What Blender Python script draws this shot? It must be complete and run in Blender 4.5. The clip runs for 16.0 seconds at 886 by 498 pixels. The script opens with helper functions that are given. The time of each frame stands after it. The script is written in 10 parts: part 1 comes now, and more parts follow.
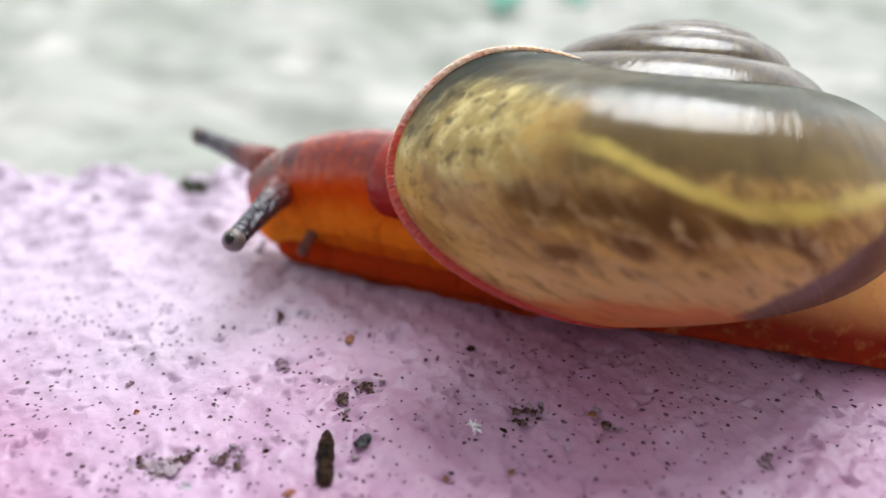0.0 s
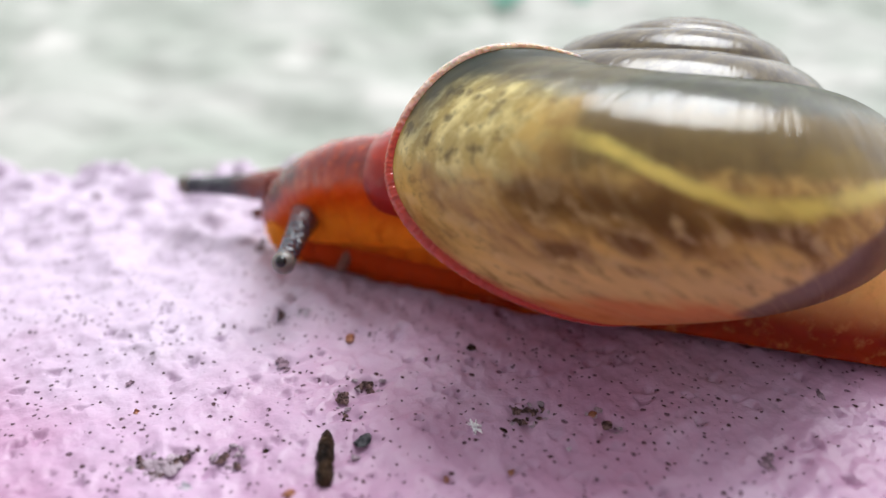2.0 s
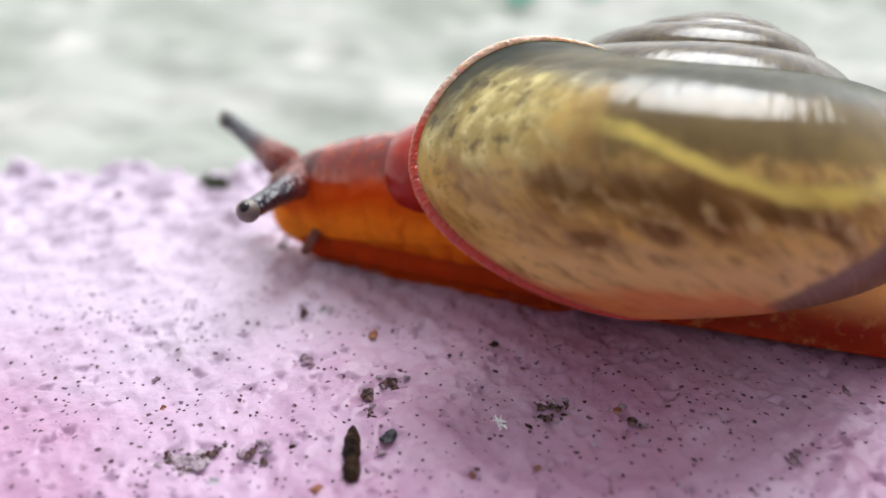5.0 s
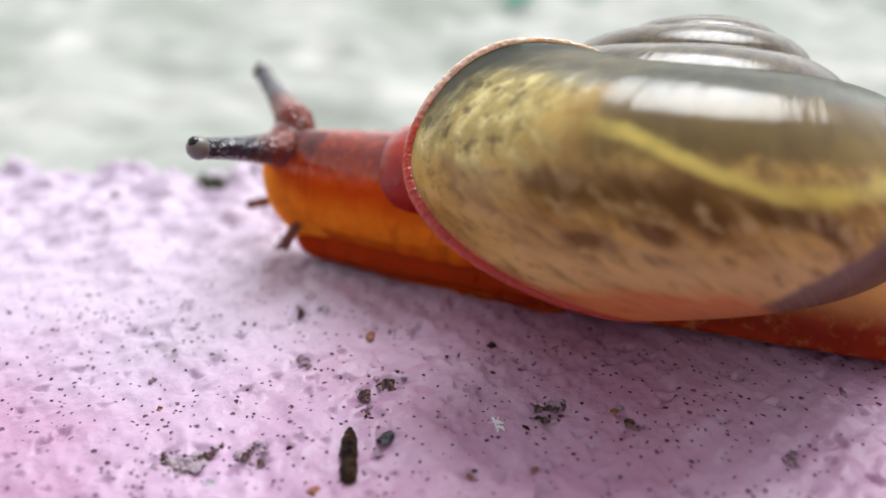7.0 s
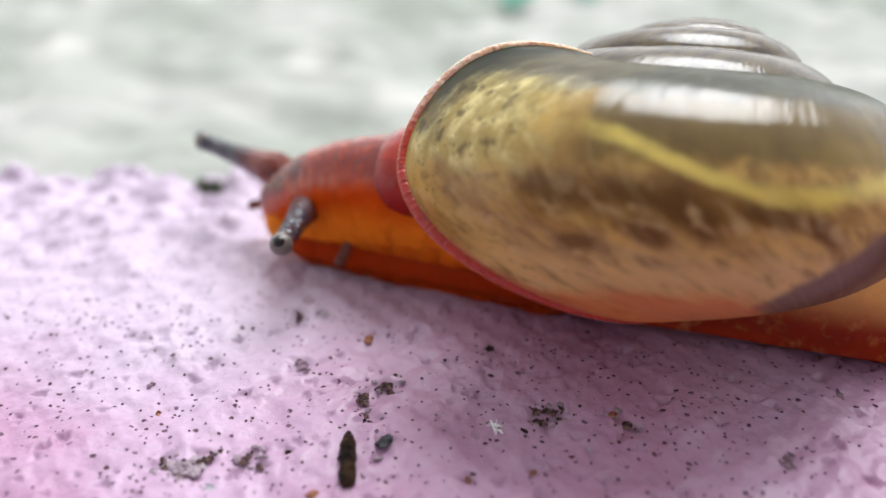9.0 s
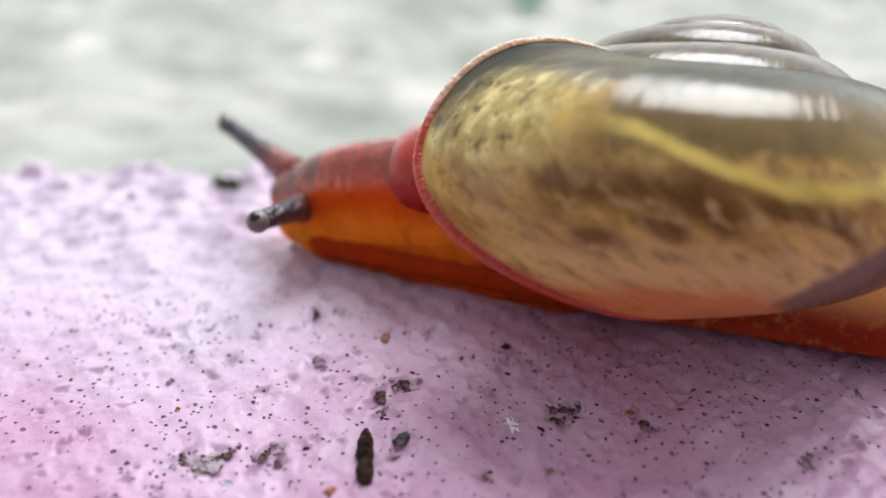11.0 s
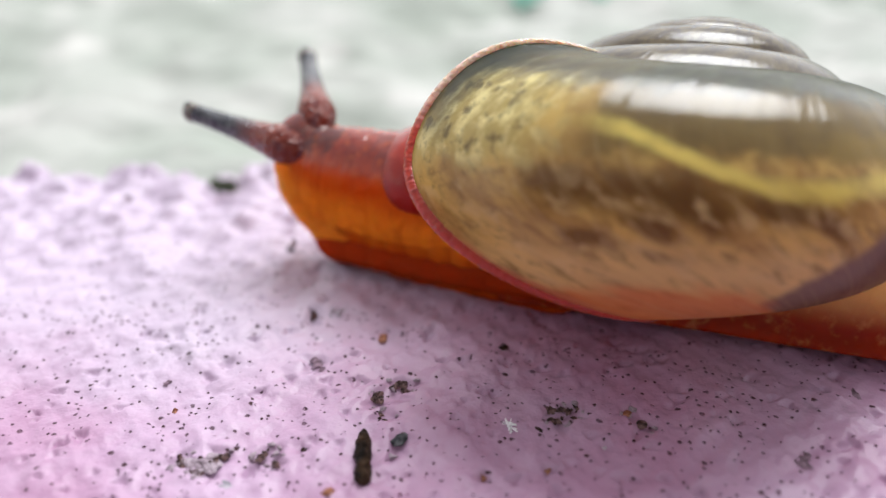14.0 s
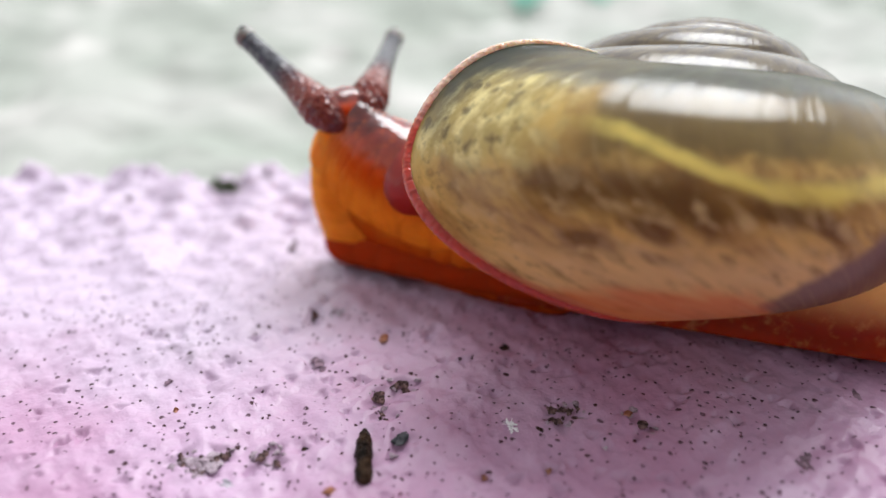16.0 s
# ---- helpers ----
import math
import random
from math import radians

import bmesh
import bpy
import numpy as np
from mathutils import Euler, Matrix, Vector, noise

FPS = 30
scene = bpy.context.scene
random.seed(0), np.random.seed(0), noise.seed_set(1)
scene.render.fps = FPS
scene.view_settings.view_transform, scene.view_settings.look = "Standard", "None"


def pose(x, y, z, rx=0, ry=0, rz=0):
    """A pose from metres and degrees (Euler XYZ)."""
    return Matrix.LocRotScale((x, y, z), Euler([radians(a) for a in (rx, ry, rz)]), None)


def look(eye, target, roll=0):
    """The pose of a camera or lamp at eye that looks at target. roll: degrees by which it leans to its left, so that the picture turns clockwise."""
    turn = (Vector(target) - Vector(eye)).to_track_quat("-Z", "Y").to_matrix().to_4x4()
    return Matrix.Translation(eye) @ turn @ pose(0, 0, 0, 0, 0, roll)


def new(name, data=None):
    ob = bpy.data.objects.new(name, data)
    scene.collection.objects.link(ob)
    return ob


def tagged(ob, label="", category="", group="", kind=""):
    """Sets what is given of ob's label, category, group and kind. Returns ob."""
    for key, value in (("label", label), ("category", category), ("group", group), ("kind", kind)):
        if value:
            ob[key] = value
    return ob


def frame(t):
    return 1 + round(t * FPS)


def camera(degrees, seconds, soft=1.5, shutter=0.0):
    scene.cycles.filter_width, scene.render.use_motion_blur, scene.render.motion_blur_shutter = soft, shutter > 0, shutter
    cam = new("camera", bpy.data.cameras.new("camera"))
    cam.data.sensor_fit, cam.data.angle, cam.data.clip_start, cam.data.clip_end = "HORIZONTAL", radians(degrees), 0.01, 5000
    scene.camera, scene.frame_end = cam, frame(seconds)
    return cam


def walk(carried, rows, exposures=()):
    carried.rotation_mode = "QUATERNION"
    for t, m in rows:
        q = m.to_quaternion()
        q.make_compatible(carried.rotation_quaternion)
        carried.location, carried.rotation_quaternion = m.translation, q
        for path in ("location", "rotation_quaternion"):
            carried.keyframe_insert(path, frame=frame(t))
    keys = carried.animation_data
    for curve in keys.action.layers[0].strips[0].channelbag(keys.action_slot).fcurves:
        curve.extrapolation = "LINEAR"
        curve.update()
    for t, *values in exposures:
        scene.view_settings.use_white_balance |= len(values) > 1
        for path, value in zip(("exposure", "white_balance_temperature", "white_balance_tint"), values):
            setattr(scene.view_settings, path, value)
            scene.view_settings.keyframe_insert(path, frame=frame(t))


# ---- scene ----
MM = 0.001


def mm(x, y, z, rx=0, ry=0, rz=0):
    """A pose from millimetres and degrees."""
    return pose(x * MM, y * MM, z * MM, rx, ry, rz)


# ---- camera ----
cam = camera(58.4, 16.0, 1.5)
cam.data.dof.use_dof = True
cam.data.dof.focus_distance = 24.0 * MM
cam.data.dof.aperture_fstop = 32
walk(cam, [
    (0, mm(0, 0, 16, 60, 0, 0)), (0.5, mm(-0.027, 0.075, 16.08, 59.715, -0.026, -0.067)), (1, mm(-0.037, 0.076, 16.084, 59.715, -0.064, -0.066)),
    (1.5, mm(-0.056, 0.041, 16.009, 59.783, -0.095, 0.058)), (2, mm(0.053, 0.129, 16.083, 59.631, 0.076, 0.125)),
    (2.5, mm(0.099, 0.115, 16.017, 59.853, 0.189, 0.031)), (3, mm(-0.139, 0.053, 16.024, 59.526, -0.168, 0.353)),
    (3.5, mm(-0.361, 0.034, 16.139, 59.219, 0.146, 1.03)), (4, mm(-0.362, 0.03, 16.065, 59.375, 0.537, 0.861)),
    (6.5, mm(-0.368, 0.061, 16.024, 59.672, 0.431, 0.625)), (7, mm(-0.389, 0.09, 16.065, 59.549, 0.356, 0.55)),
    (7.5, mm(-0.418, 0.096, 16.036, 59.668, 0.134, 0.242)), (8, mm(-0.417, 0.074, 16.002, 59.805, 0.021, 0.19)),
    (8.5, mm(-0.382, 0.029, 16.088, 59.47, 0.466, 0.817)), (9, mm(-0.38, 0.041, 16.138, 59.733, 0.452, 0.33)),
    (9.5, mm(-0.497, 0.044, 16.238, 59.436, 0.49, 1.105)), (12, mm(-0.486, 0.007, 16.178, 59.498, 0.937, 1.104)),
    (12.5, mm(-0.538, -0.035, 16.153, 59.72, 0.781, 0.924)), (13, mm(-0.528, -0.009, 16.158, 59.676, 0.755, 0.909)),
    (13.5, mm(-0.518, -0.016, 16.167, 59.67, 0.775, 0.944)), (14, mm(-0.536, -0.014, 16.175, 59.653, 0.778, 0.935)),
    (14.5, mm(-0.492, -0.039, 16.162, 59.669, 0.868, 1.057)), (15, mm(-0.415, -0.003, 16.162, 59.662, 0.976, 1.156)),
    (15.5, mm(-0.549, -0.092, 16.103, 59.868, 0.751, 0.989)), (16, mm(-0.578, -0.085, 16.099, 59.883, 0.66, 0.988)),
])

# ---- light ----
world = bpy.data.worlds.new("overcast_sky")
scene.world = world
world.use_nodes = True
wt = world.node_tree
sky = wt.nodes.new("ShaderNodeTexSky")
sky.sky_type, sky.sun_disc = "NISHITA", False
sky.sun_elevation, sky.sun_rotation = radians(58), radians(20)
sky.air_density, sky.dust_density, sky.ozone_density = 1.0, 1.0, 0.5
cloud = wt.nodes.new("ShaderNodeHueSaturation")  # a thin even cloud takes the blue out
cloud.inputs["Saturation"].default_value = 0.08
wt.links.new(sky.outputs[0], cloud.inputs["Color"])
wt.links.new(cloud.outputs[0], wt.nodes["Background"].inputs[0])
wt.nodes["Background"].inputs[1].default_value = 0.15

sun = new("sun", bpy.data.lights.new("sun", "SUN"))
sun.data.energy, sun.data.angle = 2.1, radians(37)
sun.data.color = (0.945, 0.97, 1.0)
sun.matrix_world = look((0.34, 0.60, 1.0), (0, 0, 0))
scene.view_settings.exposure = 0.74


# ---- materials ----
class Mat:
    """A node material: small helpers that return sockets."""

    def __init__(self, name, rough=0.5, **inputs):
        self.mat = bpy.data.materials.new(name)
        self.mat.use_nodes = True
        self.t = self.mat.node_tree
        self.b = self.t.nodes["Principled BSDF"]
        self.set("Roughness", rough)
        for key, value in inputs.items():
            self.set(key.replace("_", " "), value)

    def set(self, key, value):
        if isinstance(value, bpy.types.NodeSocket):
            self.t.links.new(value, self.b.inputs[key])
        else:
            self.b.inputs[key].default_value = value

    def put(self, socket, value):
        if isinstance(value, bpy.types.NodeSocket):
            self.t.links.new(value, socket)
        elif value is not None:
            socket.default_value = value

    def coord(self, which="Object"):
        return self.t.nodes.new("ShaderNodeTexCoord").outputs[which]

    def split(self, vec):
        n = self.t.nodes.new("ShaderNodeSeparateXYZ")
        self.put(n.inputs[0], vec)
        return n.outputs

    def join(self, x, y, z=0.0):
        n = self.t.nodes.new("ShaderNodeCombineXYZ")
        for s, v in zip(n.inputs, (x, y, z)):
            self.put(s, v)
        return n.outputs[0]

    def noise(self, vec, scale, detail=4.0, rough=0.55, distort=0.0):
        n = self.t.nodes.new("ShaderNodeTexNoise")
        self.put(n.inputs["Vector"], vec)
        n.inputs["Scale"].default_value, n.inputs["Detail"].default_value = scale, detail
        n.inputs["Roughness"].default_value, n.inputs["Distortion"].default_value = rough, distort
        return n.outputs["Fac"]

    def cells(self, vec, scale, feature="F1", random=1.0):
        n = self.t.nodes.new("ShaderNodeTexVoronoi")
        n.feature = feature
        self.put(n.inputs["Vector"], vec)
        n.inputs["Scale"].default_value, n.inputs["Randomness"].default_value = scale, random
        return n.outputs["Distance"]

    def dots(self, vec, scale, low, high, share):
        """Round dots, one to a cell, in that share of the cells."""
        n = self.t.nodes.new("ShaderNodeTexVoronoi")
        self.put(n.inputs["Vector"], vec)
        n.inputs["Scale"].default_value = scale
        chance = self.t.nodes.new("ShaderNodeSeparateColor")
        self.put(chance.inputs[0], n.outputs["Color"])
        keep = self.math("LESS_THAN", chance.outputs[0], share)
        return self.math("MULTIPLY", self.ramp(n.outputs["Distance"], low, high, 1, 0), keep)

    def ramp(self, fac, low, high, a=0.0, b=1.0):
        n = self.t.nodes.new("ShaderNodeMapRange")
        n.interpolation_type = "SMOOTHSTEP"
        self.put(n.inputs[0], fac)
        for i, v in zip((1, 2, 3, 4), (low, high, a, b)):
            n.inputs[i].default_value = v
        return n.outputs[0]

    def math(self, op, a, b=None):
        n = self.t.nodes.new("ShaderNodeMath")
        n.operation = op
        self.put(n.inputs[0], a)
        self.put(n.inputs[1], b)
        return n.outputs[0]

    def mix(self, fac, a, b):
        n = self.t.nodes.new("ShaderNodeMix")
        n.data_type = "RGBA"
        self.put(n.inputs[0], fac)
        for s, v in ((n.inputs[6], a), (n.inputs[7], b)):
            self.put(s, (*v, 1.0) if isinstance(v, tuple) else v)
        return n.outputs[2]

    def bump(self, height, strength, distance, after=None):
        n = self.t.nodes.new("ShaderNodeBump")
        n.inputs["Strength"].default_value, n.inputs["Distance"].default_value = strength, distance
        self.put(n.inputs["Height"], height)
        self.put(n.inputs["Normal"], after)
        return n.outputs[0]


def painted_concrete():
    """Pink lilac paint on rough concrete, with dirt specks in its pores, pale blotches and painted-in sheen at the far
    left.
    """
    m = Mat("pink_painted_concrete", 0.42, Specular_IOR_Level=0.5)
    p = m.coord()
    blot, fine = m.noise(p, 160, 5), m.noise(p, 1500, 5, 0.6)
    col = m.mix(m.ramp(blot, 0.35, 0.68), (0.385, 0.203, 0.325), (0.44, 0.285, 0.420))
    col = m.mix(m.ramp(m.noise(p, 420, 5, 0.6), 0.48, 0.80, 0, 0.22), col, (0.58, 0.48, 0.60))
    col = m.mix(m.ramp(fine, 0.6, 0.8, 0, 0.4), col, (0.40, 0.25, 0.36))
    # pale far-left paint, with the sky's sheen there painted into the colour
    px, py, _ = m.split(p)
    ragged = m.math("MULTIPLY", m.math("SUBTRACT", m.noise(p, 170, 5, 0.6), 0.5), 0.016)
    far_sheen = m.math("MULTIPLY", m.ramp(m.math("ADD", px, ragged), 0.004, -0.007), m.ramp(m.math("ADD", py, ragged), 0.0150, 0.0250))
    col = m.mix(m.math("MULTIPLY", far_sheen, 0.8), col, (0.53, 0.45, 0.56))
    warp = m.t.nodes.new("ShaderNodeVectorMath")
    m.put(warp.inputs[0], p)
    wob = m.math("MULTIPLY", m.math("SUBTRACT", m.noise(p, 5000, 2), 0.5), 0.00022)
    m.put(warp.inputs[1], m.join(wob, m.math("MULTIPLY", wob, -0.7), wob))
    q = warp.outputs[0]
    where = m.ramp(m.noise(p, 220, 3), 0.36, 0.62, 0.26, 0.42)
    pore = m.math("MAXIMUM", m.dots(q, 4600, 0.18, 0.28, where), m.math("MAXIMUM", m.dots(q, 2300, 0.12, 0.22, m.math("MULTIPLY", where, 0.55)), m.dots(q, 1700, 0.08, 0.16, m.math("MULTIPLY", where, 0.7))))
    big = m.dots(q, 1150, 0.06, 0.13, m.math("MULTIPLY", where, 0.6))
    pore = m.math("MAXIMUM", pore, big)
    col = m.mix(m.math("MULTIPLY", pore, m.ramp(m.noise(p, 1400, 2), 0.35, 0.6, 0.65, 1.0)), col, (0.055, 0.026, 0.028))
    grime = m.math("MULTIPLY", m.ramp(m.noise(p, 700, 6, 0.7), 0.56, 0.72), m.ramp(m.noise(p, 120, 2), 0.45, 0.65))
    col = m.mix(m.math("MULTIPLY", grime, 0.55), col, (0.13, 0.10, 0.12))
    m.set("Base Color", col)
    h = m.math("SUBTRACT", m.math("ADD", m.math("MULTIPLY", m.noise(p, 2200, 3, 0.6), 0.4), m.noise(p, 650, 5, 0.6)), m.math("MULTIPLY", pore, 0.5))
    m.set("Specular IOR Level", m.ramp(pore, 0.0, 0.6, 0.5, 0.05))
    m.set("Normal", m.bump(h, 0.8, 0.00015))
    return m.mat


def weathered_concrete():
    """Pale bare concrete with grey-green algae."""
    m = Mat("weathered_concrete", 0.85)
    p = m.coord()
    col = m.mix(m.ramp(m.noise(p, 70, 5), 0.38, 0.62), (0.29, 0.315, 0.275), (0.40, 0.405, 0.375))
    col = m.mix(m.ramp(m.noise(p, 130, 4), 0.54, 0.70), col, (0.54, 0.53, 0.50))
    col = m.mix(m.ramp(m.noise(p, 95, 6, 0.65, 0.5), 0.55, 0.70, 0, 0.4), col, (0.22, 0.25, 0.20))
    m.set("Base Color", col)
    m.set("Normal", m.bump(m.noise(p, 400, 4), 0.3, 0.0005))
    return m.mat


def shell_horn():
    """Glossy thin horn-coloured shell, brown and yellow flesh showing through, fine growth lines."""
    m = Mat("glossy_horn_shell", 0.5, Specular_IOR_Level=0.0)
    u0, v0, _ = m.split(m.coord("UV"))
    flat = m.join(m.math("MULTIPLY", u0, 63.0), m.math("MULTIPLY", v0, 22.5))
    streak = m.join(m.math("MULTIPLY", u0, 210.0), m.math("MULTIPLY", v0, 5.0))
    # flesh below the wall: every patch is ragged and clouded
    u = m.math("ADD", u0, m.math("MULTIPLY", m.math("SUBTRACT", m.noise(flat, 0.85, 4, 0.6), 0.5), 0.030))
    shifted = m.join(m.math("MULTIPLY", u0, 63.0), m.math("MULTIPLY", v0, 22.5), 9.0)
    v = m.math("ADD", v0, m.math("MULTIPLY", m.math("SUBTRACT", m.noise(shifted, 0.85, 4, 0.6), 0.5), 0.060))

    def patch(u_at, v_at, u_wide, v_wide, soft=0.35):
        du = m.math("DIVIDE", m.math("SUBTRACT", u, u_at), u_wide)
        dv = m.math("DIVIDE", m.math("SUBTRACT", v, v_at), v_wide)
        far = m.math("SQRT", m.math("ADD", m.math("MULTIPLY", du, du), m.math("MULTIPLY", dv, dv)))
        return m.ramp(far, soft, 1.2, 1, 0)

    def lay(col, mask, amount, tone):
        return m.mix(m.math("MULTIPLY", mask, amount), col, tone)

    brown, tan, yellow = (0.135, 0.058, 0.010), (0.90, 0.64, 0.26), (0.93, 0.74, 0.17)
    col = m.mix(m.ramp(m.noise(flat, 0.7, 4, 0.6, 0.3), 0.34, 0.64), (0.78, 0.50, 0.13), (0.42, 0.23, 0.052))
    col = lay(col, m.ramp(v, 0.465, 0.405), 0.75, tan)
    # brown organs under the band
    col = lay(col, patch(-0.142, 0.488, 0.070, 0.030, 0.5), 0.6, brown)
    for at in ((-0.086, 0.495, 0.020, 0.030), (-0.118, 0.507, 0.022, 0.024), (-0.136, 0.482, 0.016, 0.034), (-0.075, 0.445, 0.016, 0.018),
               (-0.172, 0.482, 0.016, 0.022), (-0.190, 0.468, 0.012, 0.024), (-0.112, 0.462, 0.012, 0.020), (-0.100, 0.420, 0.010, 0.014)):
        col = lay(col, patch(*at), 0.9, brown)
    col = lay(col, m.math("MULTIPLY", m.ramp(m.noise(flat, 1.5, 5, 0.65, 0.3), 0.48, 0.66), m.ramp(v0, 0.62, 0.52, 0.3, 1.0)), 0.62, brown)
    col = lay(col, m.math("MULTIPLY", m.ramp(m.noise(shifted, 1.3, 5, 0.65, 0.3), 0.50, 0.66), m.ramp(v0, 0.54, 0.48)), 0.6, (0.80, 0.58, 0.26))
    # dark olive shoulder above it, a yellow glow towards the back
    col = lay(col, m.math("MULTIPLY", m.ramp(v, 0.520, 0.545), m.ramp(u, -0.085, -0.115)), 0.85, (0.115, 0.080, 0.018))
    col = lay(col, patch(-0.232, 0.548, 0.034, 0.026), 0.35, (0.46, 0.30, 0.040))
    # greenish crest; the dark surroundings it mirrors are painted into its tone
    crest = m.mix(m.ramp(m.noise(flat, 1.3, 4, 0.6), 0.4, 0.62), (0.060, 0.085, 0.055), (0.022, 0.042, 0.036))
    col = lay(col, m.ramp(v, 0.600, 0.640), 0.85, crest)
    # pale front with yellow flecks and dark gaps
    front = m.math("MULTIPLY", m.ramp(u, -0.105, -0.060), m.math("MULTIPLY", m.ramp(v, 0.505, 0.545), m.ramp(v, 0.655, 0.620)))
    col = lay(col, front, 0.8, (0.52, 0.41, 0.12))
    fleck = m.ramp(m.noise(flat, 1.5, 4, 0.6, 0.3), 0.42, 0.66)
    col = lay(col, m.math("MULTIPLY", fleck, front), 0.95, (1.0, 0.86, 0.36))
    gap = m.ramp(m.noise(shifted, 2.0, 4, 0.6, 0.3), 0.50, 0.68)
    col = lay(col, m.math("MULTIPLY", gap, front), 0.8, (0.10, 0.075, 0.025))
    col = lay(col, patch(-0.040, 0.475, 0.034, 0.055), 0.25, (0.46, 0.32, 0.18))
    speck = m.math("MULTIPLY", m.ramp(m.noise(flat, 4.2, 3, 0.6, 0.6), 0.58, 0.68), m.ramp(u, -0.090, -0.040))
    col = lay(col, m.math("MULTIPLY", speck, m.ramp(v0, 0.60, 0.52)), 0.45, (0.10, 0.055, 0.030))
    # the yellow band that runs back along the whorl
    wander = m.math("ADD", v0, m.math("MULTIPLY", m.math("SUBTRACT", m.noise(flat, 1.1, 3), 0.5), 0.020))
    centre = m.math("ADD", m.ramp(u0, -0.185, -0.095, 0.0, 0.074), m.ramp(u0, -0.19, -0.26, 0.500, 0.524))
    near_line = m.math("ABSOLUTE", m.math("SUBTRACT", wander, centre))
    band = m.math("MULTIPLY", m.ramp(near_line, 0.002, 0.018, 1, 0), m.ramp(u, -0.085, -0.130, 0.0, 1.0))
    col = m.mix(m.math("MULTIPLY", band, m.ramp(m.noise(flat, 0.9, 3), 0.30, 0.55, 0.65, 1.0)), col, yellow)
    # violet-grey wedge low on the back, rosy lower margin, dark green front margin
    bound = m.math("ADD", m.math("MULTIPLY", m.math("SUBTRACT", -0.113, u0), 1.0), 0.352)
    wedge = m.math("MULTIPLY", m.ramp(m.math("SUBTRACT", bound, m.math("ADD", v0, m.math("MULTIPLY", m.math("SUBTRACT", v, v0), 0.3))), -0.004, 0.010), m.ramp(u0, -0.104, -0.120))
    col = lay(col, wedge, 0.9, (0.155, 0.088, 0.095))
    rosy = m.math("MULTIPLY", m.ramp(v, 0.395, 0.360), m.ramp(u, -0.125, -0.105))
    col = lay(col, rosy, 0.75, (0.74, 0.19, 0.06))
    col = lay(col, m.math("MULTIPLY", m.ramp(u, -0.016, -0.004), m.ramp(v, 0.50, 0.42)), 0.7, (0.55, 0.13, 0.08))
    margin = m.math("MULTIPLY", m.ramp(u, -0.034, -0.012), m.ramp(v, 0.52, 0.61))
    col = lay(col, margin, 0.95, (0.028, 0.046, 0.038))
    # faint growth lines in the colour, old dull whorls of the spire
    col = lay(col, m.math("MULTIPLY", m.ramp(m.noise(streak, 1.0, 3), 0.50, 0.72), m.ramp(v0, 0.59, 0.55)), 0.22, (0.70, 0.52, 0.24))
    old = m.mix(m.ramp(m.noise(flat, 0.9, 5, 0.7), 0.40, 0.62), (0.17, 0.125, 0.055), (0.060, 0.042, 0.024))
    col = lay(col, m.ramp(u0, -0.75, -1.0), 0.9, old)
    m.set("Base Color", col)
    # the thin wall lets daylight through to the flesh and out again
    through_wall = m.t.nodes.new("ShaderNodeBsdfTranslucent")
    m.put(through_wall.inputs["Color"], m.mix(0.35, col, (0.95, 0.62, 0.24)))
    blend = m.t.nodes.new("ShaderNodeMixShader")
    blend.inputs[0].default_value = 0.40
    m.t.links.new(m.b.outputs[0], blend.inputs[1])
    m.t.links.new(through_wall.outputs[0], blend.inputs[2])
    lines = m.math("ADD", m.noise(m.join(m.math("MULTIPLY", u0, 420.0), m.math("MULTIPLY", v0, 9.0)), 1.0, 2, 0.6),
                   m.math("MULTIPLY", m.noise(m.join(m.math("MULTIPLY", u0, 120.0), m.math("MULTIPLY", v0, 7.0)), 1.0, 2), 1.8))
    lines = m.math("MULTIPLY", lines, m.math("MULTIPLY", m.ramp(u0, -0.9, -0.5, 0.4, 1.0), m.ramp(v0, 0.54, 0.59, 0.3, 1.0)))
    m.set("Normal", m.bump(lines, 0.15, 0.00006))
    # the polish over it, duller low down, along the crest and at the lip
    polish = m.bump(lines, 0.45, 0.00006)
    dull = m.math("MULTIPLY", m.ramp(v0, 0.625, 0.665, 0.0, 0.5), m.ramp(u0, -0.8, -0.6))
    dull = m.math("MAXIMUM", dull, m.ramp(u0, -0.050, -0.015, 0.0, 0.5))
    film = m.t.nodes.new("ShaderNodeFresnel")
    film.inputs["IOR"].default_value = 1.58
    m.put(film.inputs["Normal"], polish)
    gloss = m.t.nodes.new("ShaderNodeBsdfGlossy")
    gloss.inputs["Roughness"].default_value = 0.15
    m.put(gloss.inputs["Normal"], polish)
    coat = m.t.nodes.new("ShaderNodeMixShader")
    m.put(coat.inputs[0], m.math("MULTIPLY", film.outputs[0], m.math("SUBTRACT", m.ramp(v0, 0.44, 0.57, 0.4, 1.0), dull)))
    m.t.links.new(blend.outputs[0], coat.inputs[1])
    m.t.links.new(gloss.outputs[0], coat.inputs[2])
    m.t.links.new(coat.outputs[0], m.t.nodes["Material Output"].inputs[0])
    return m.mat


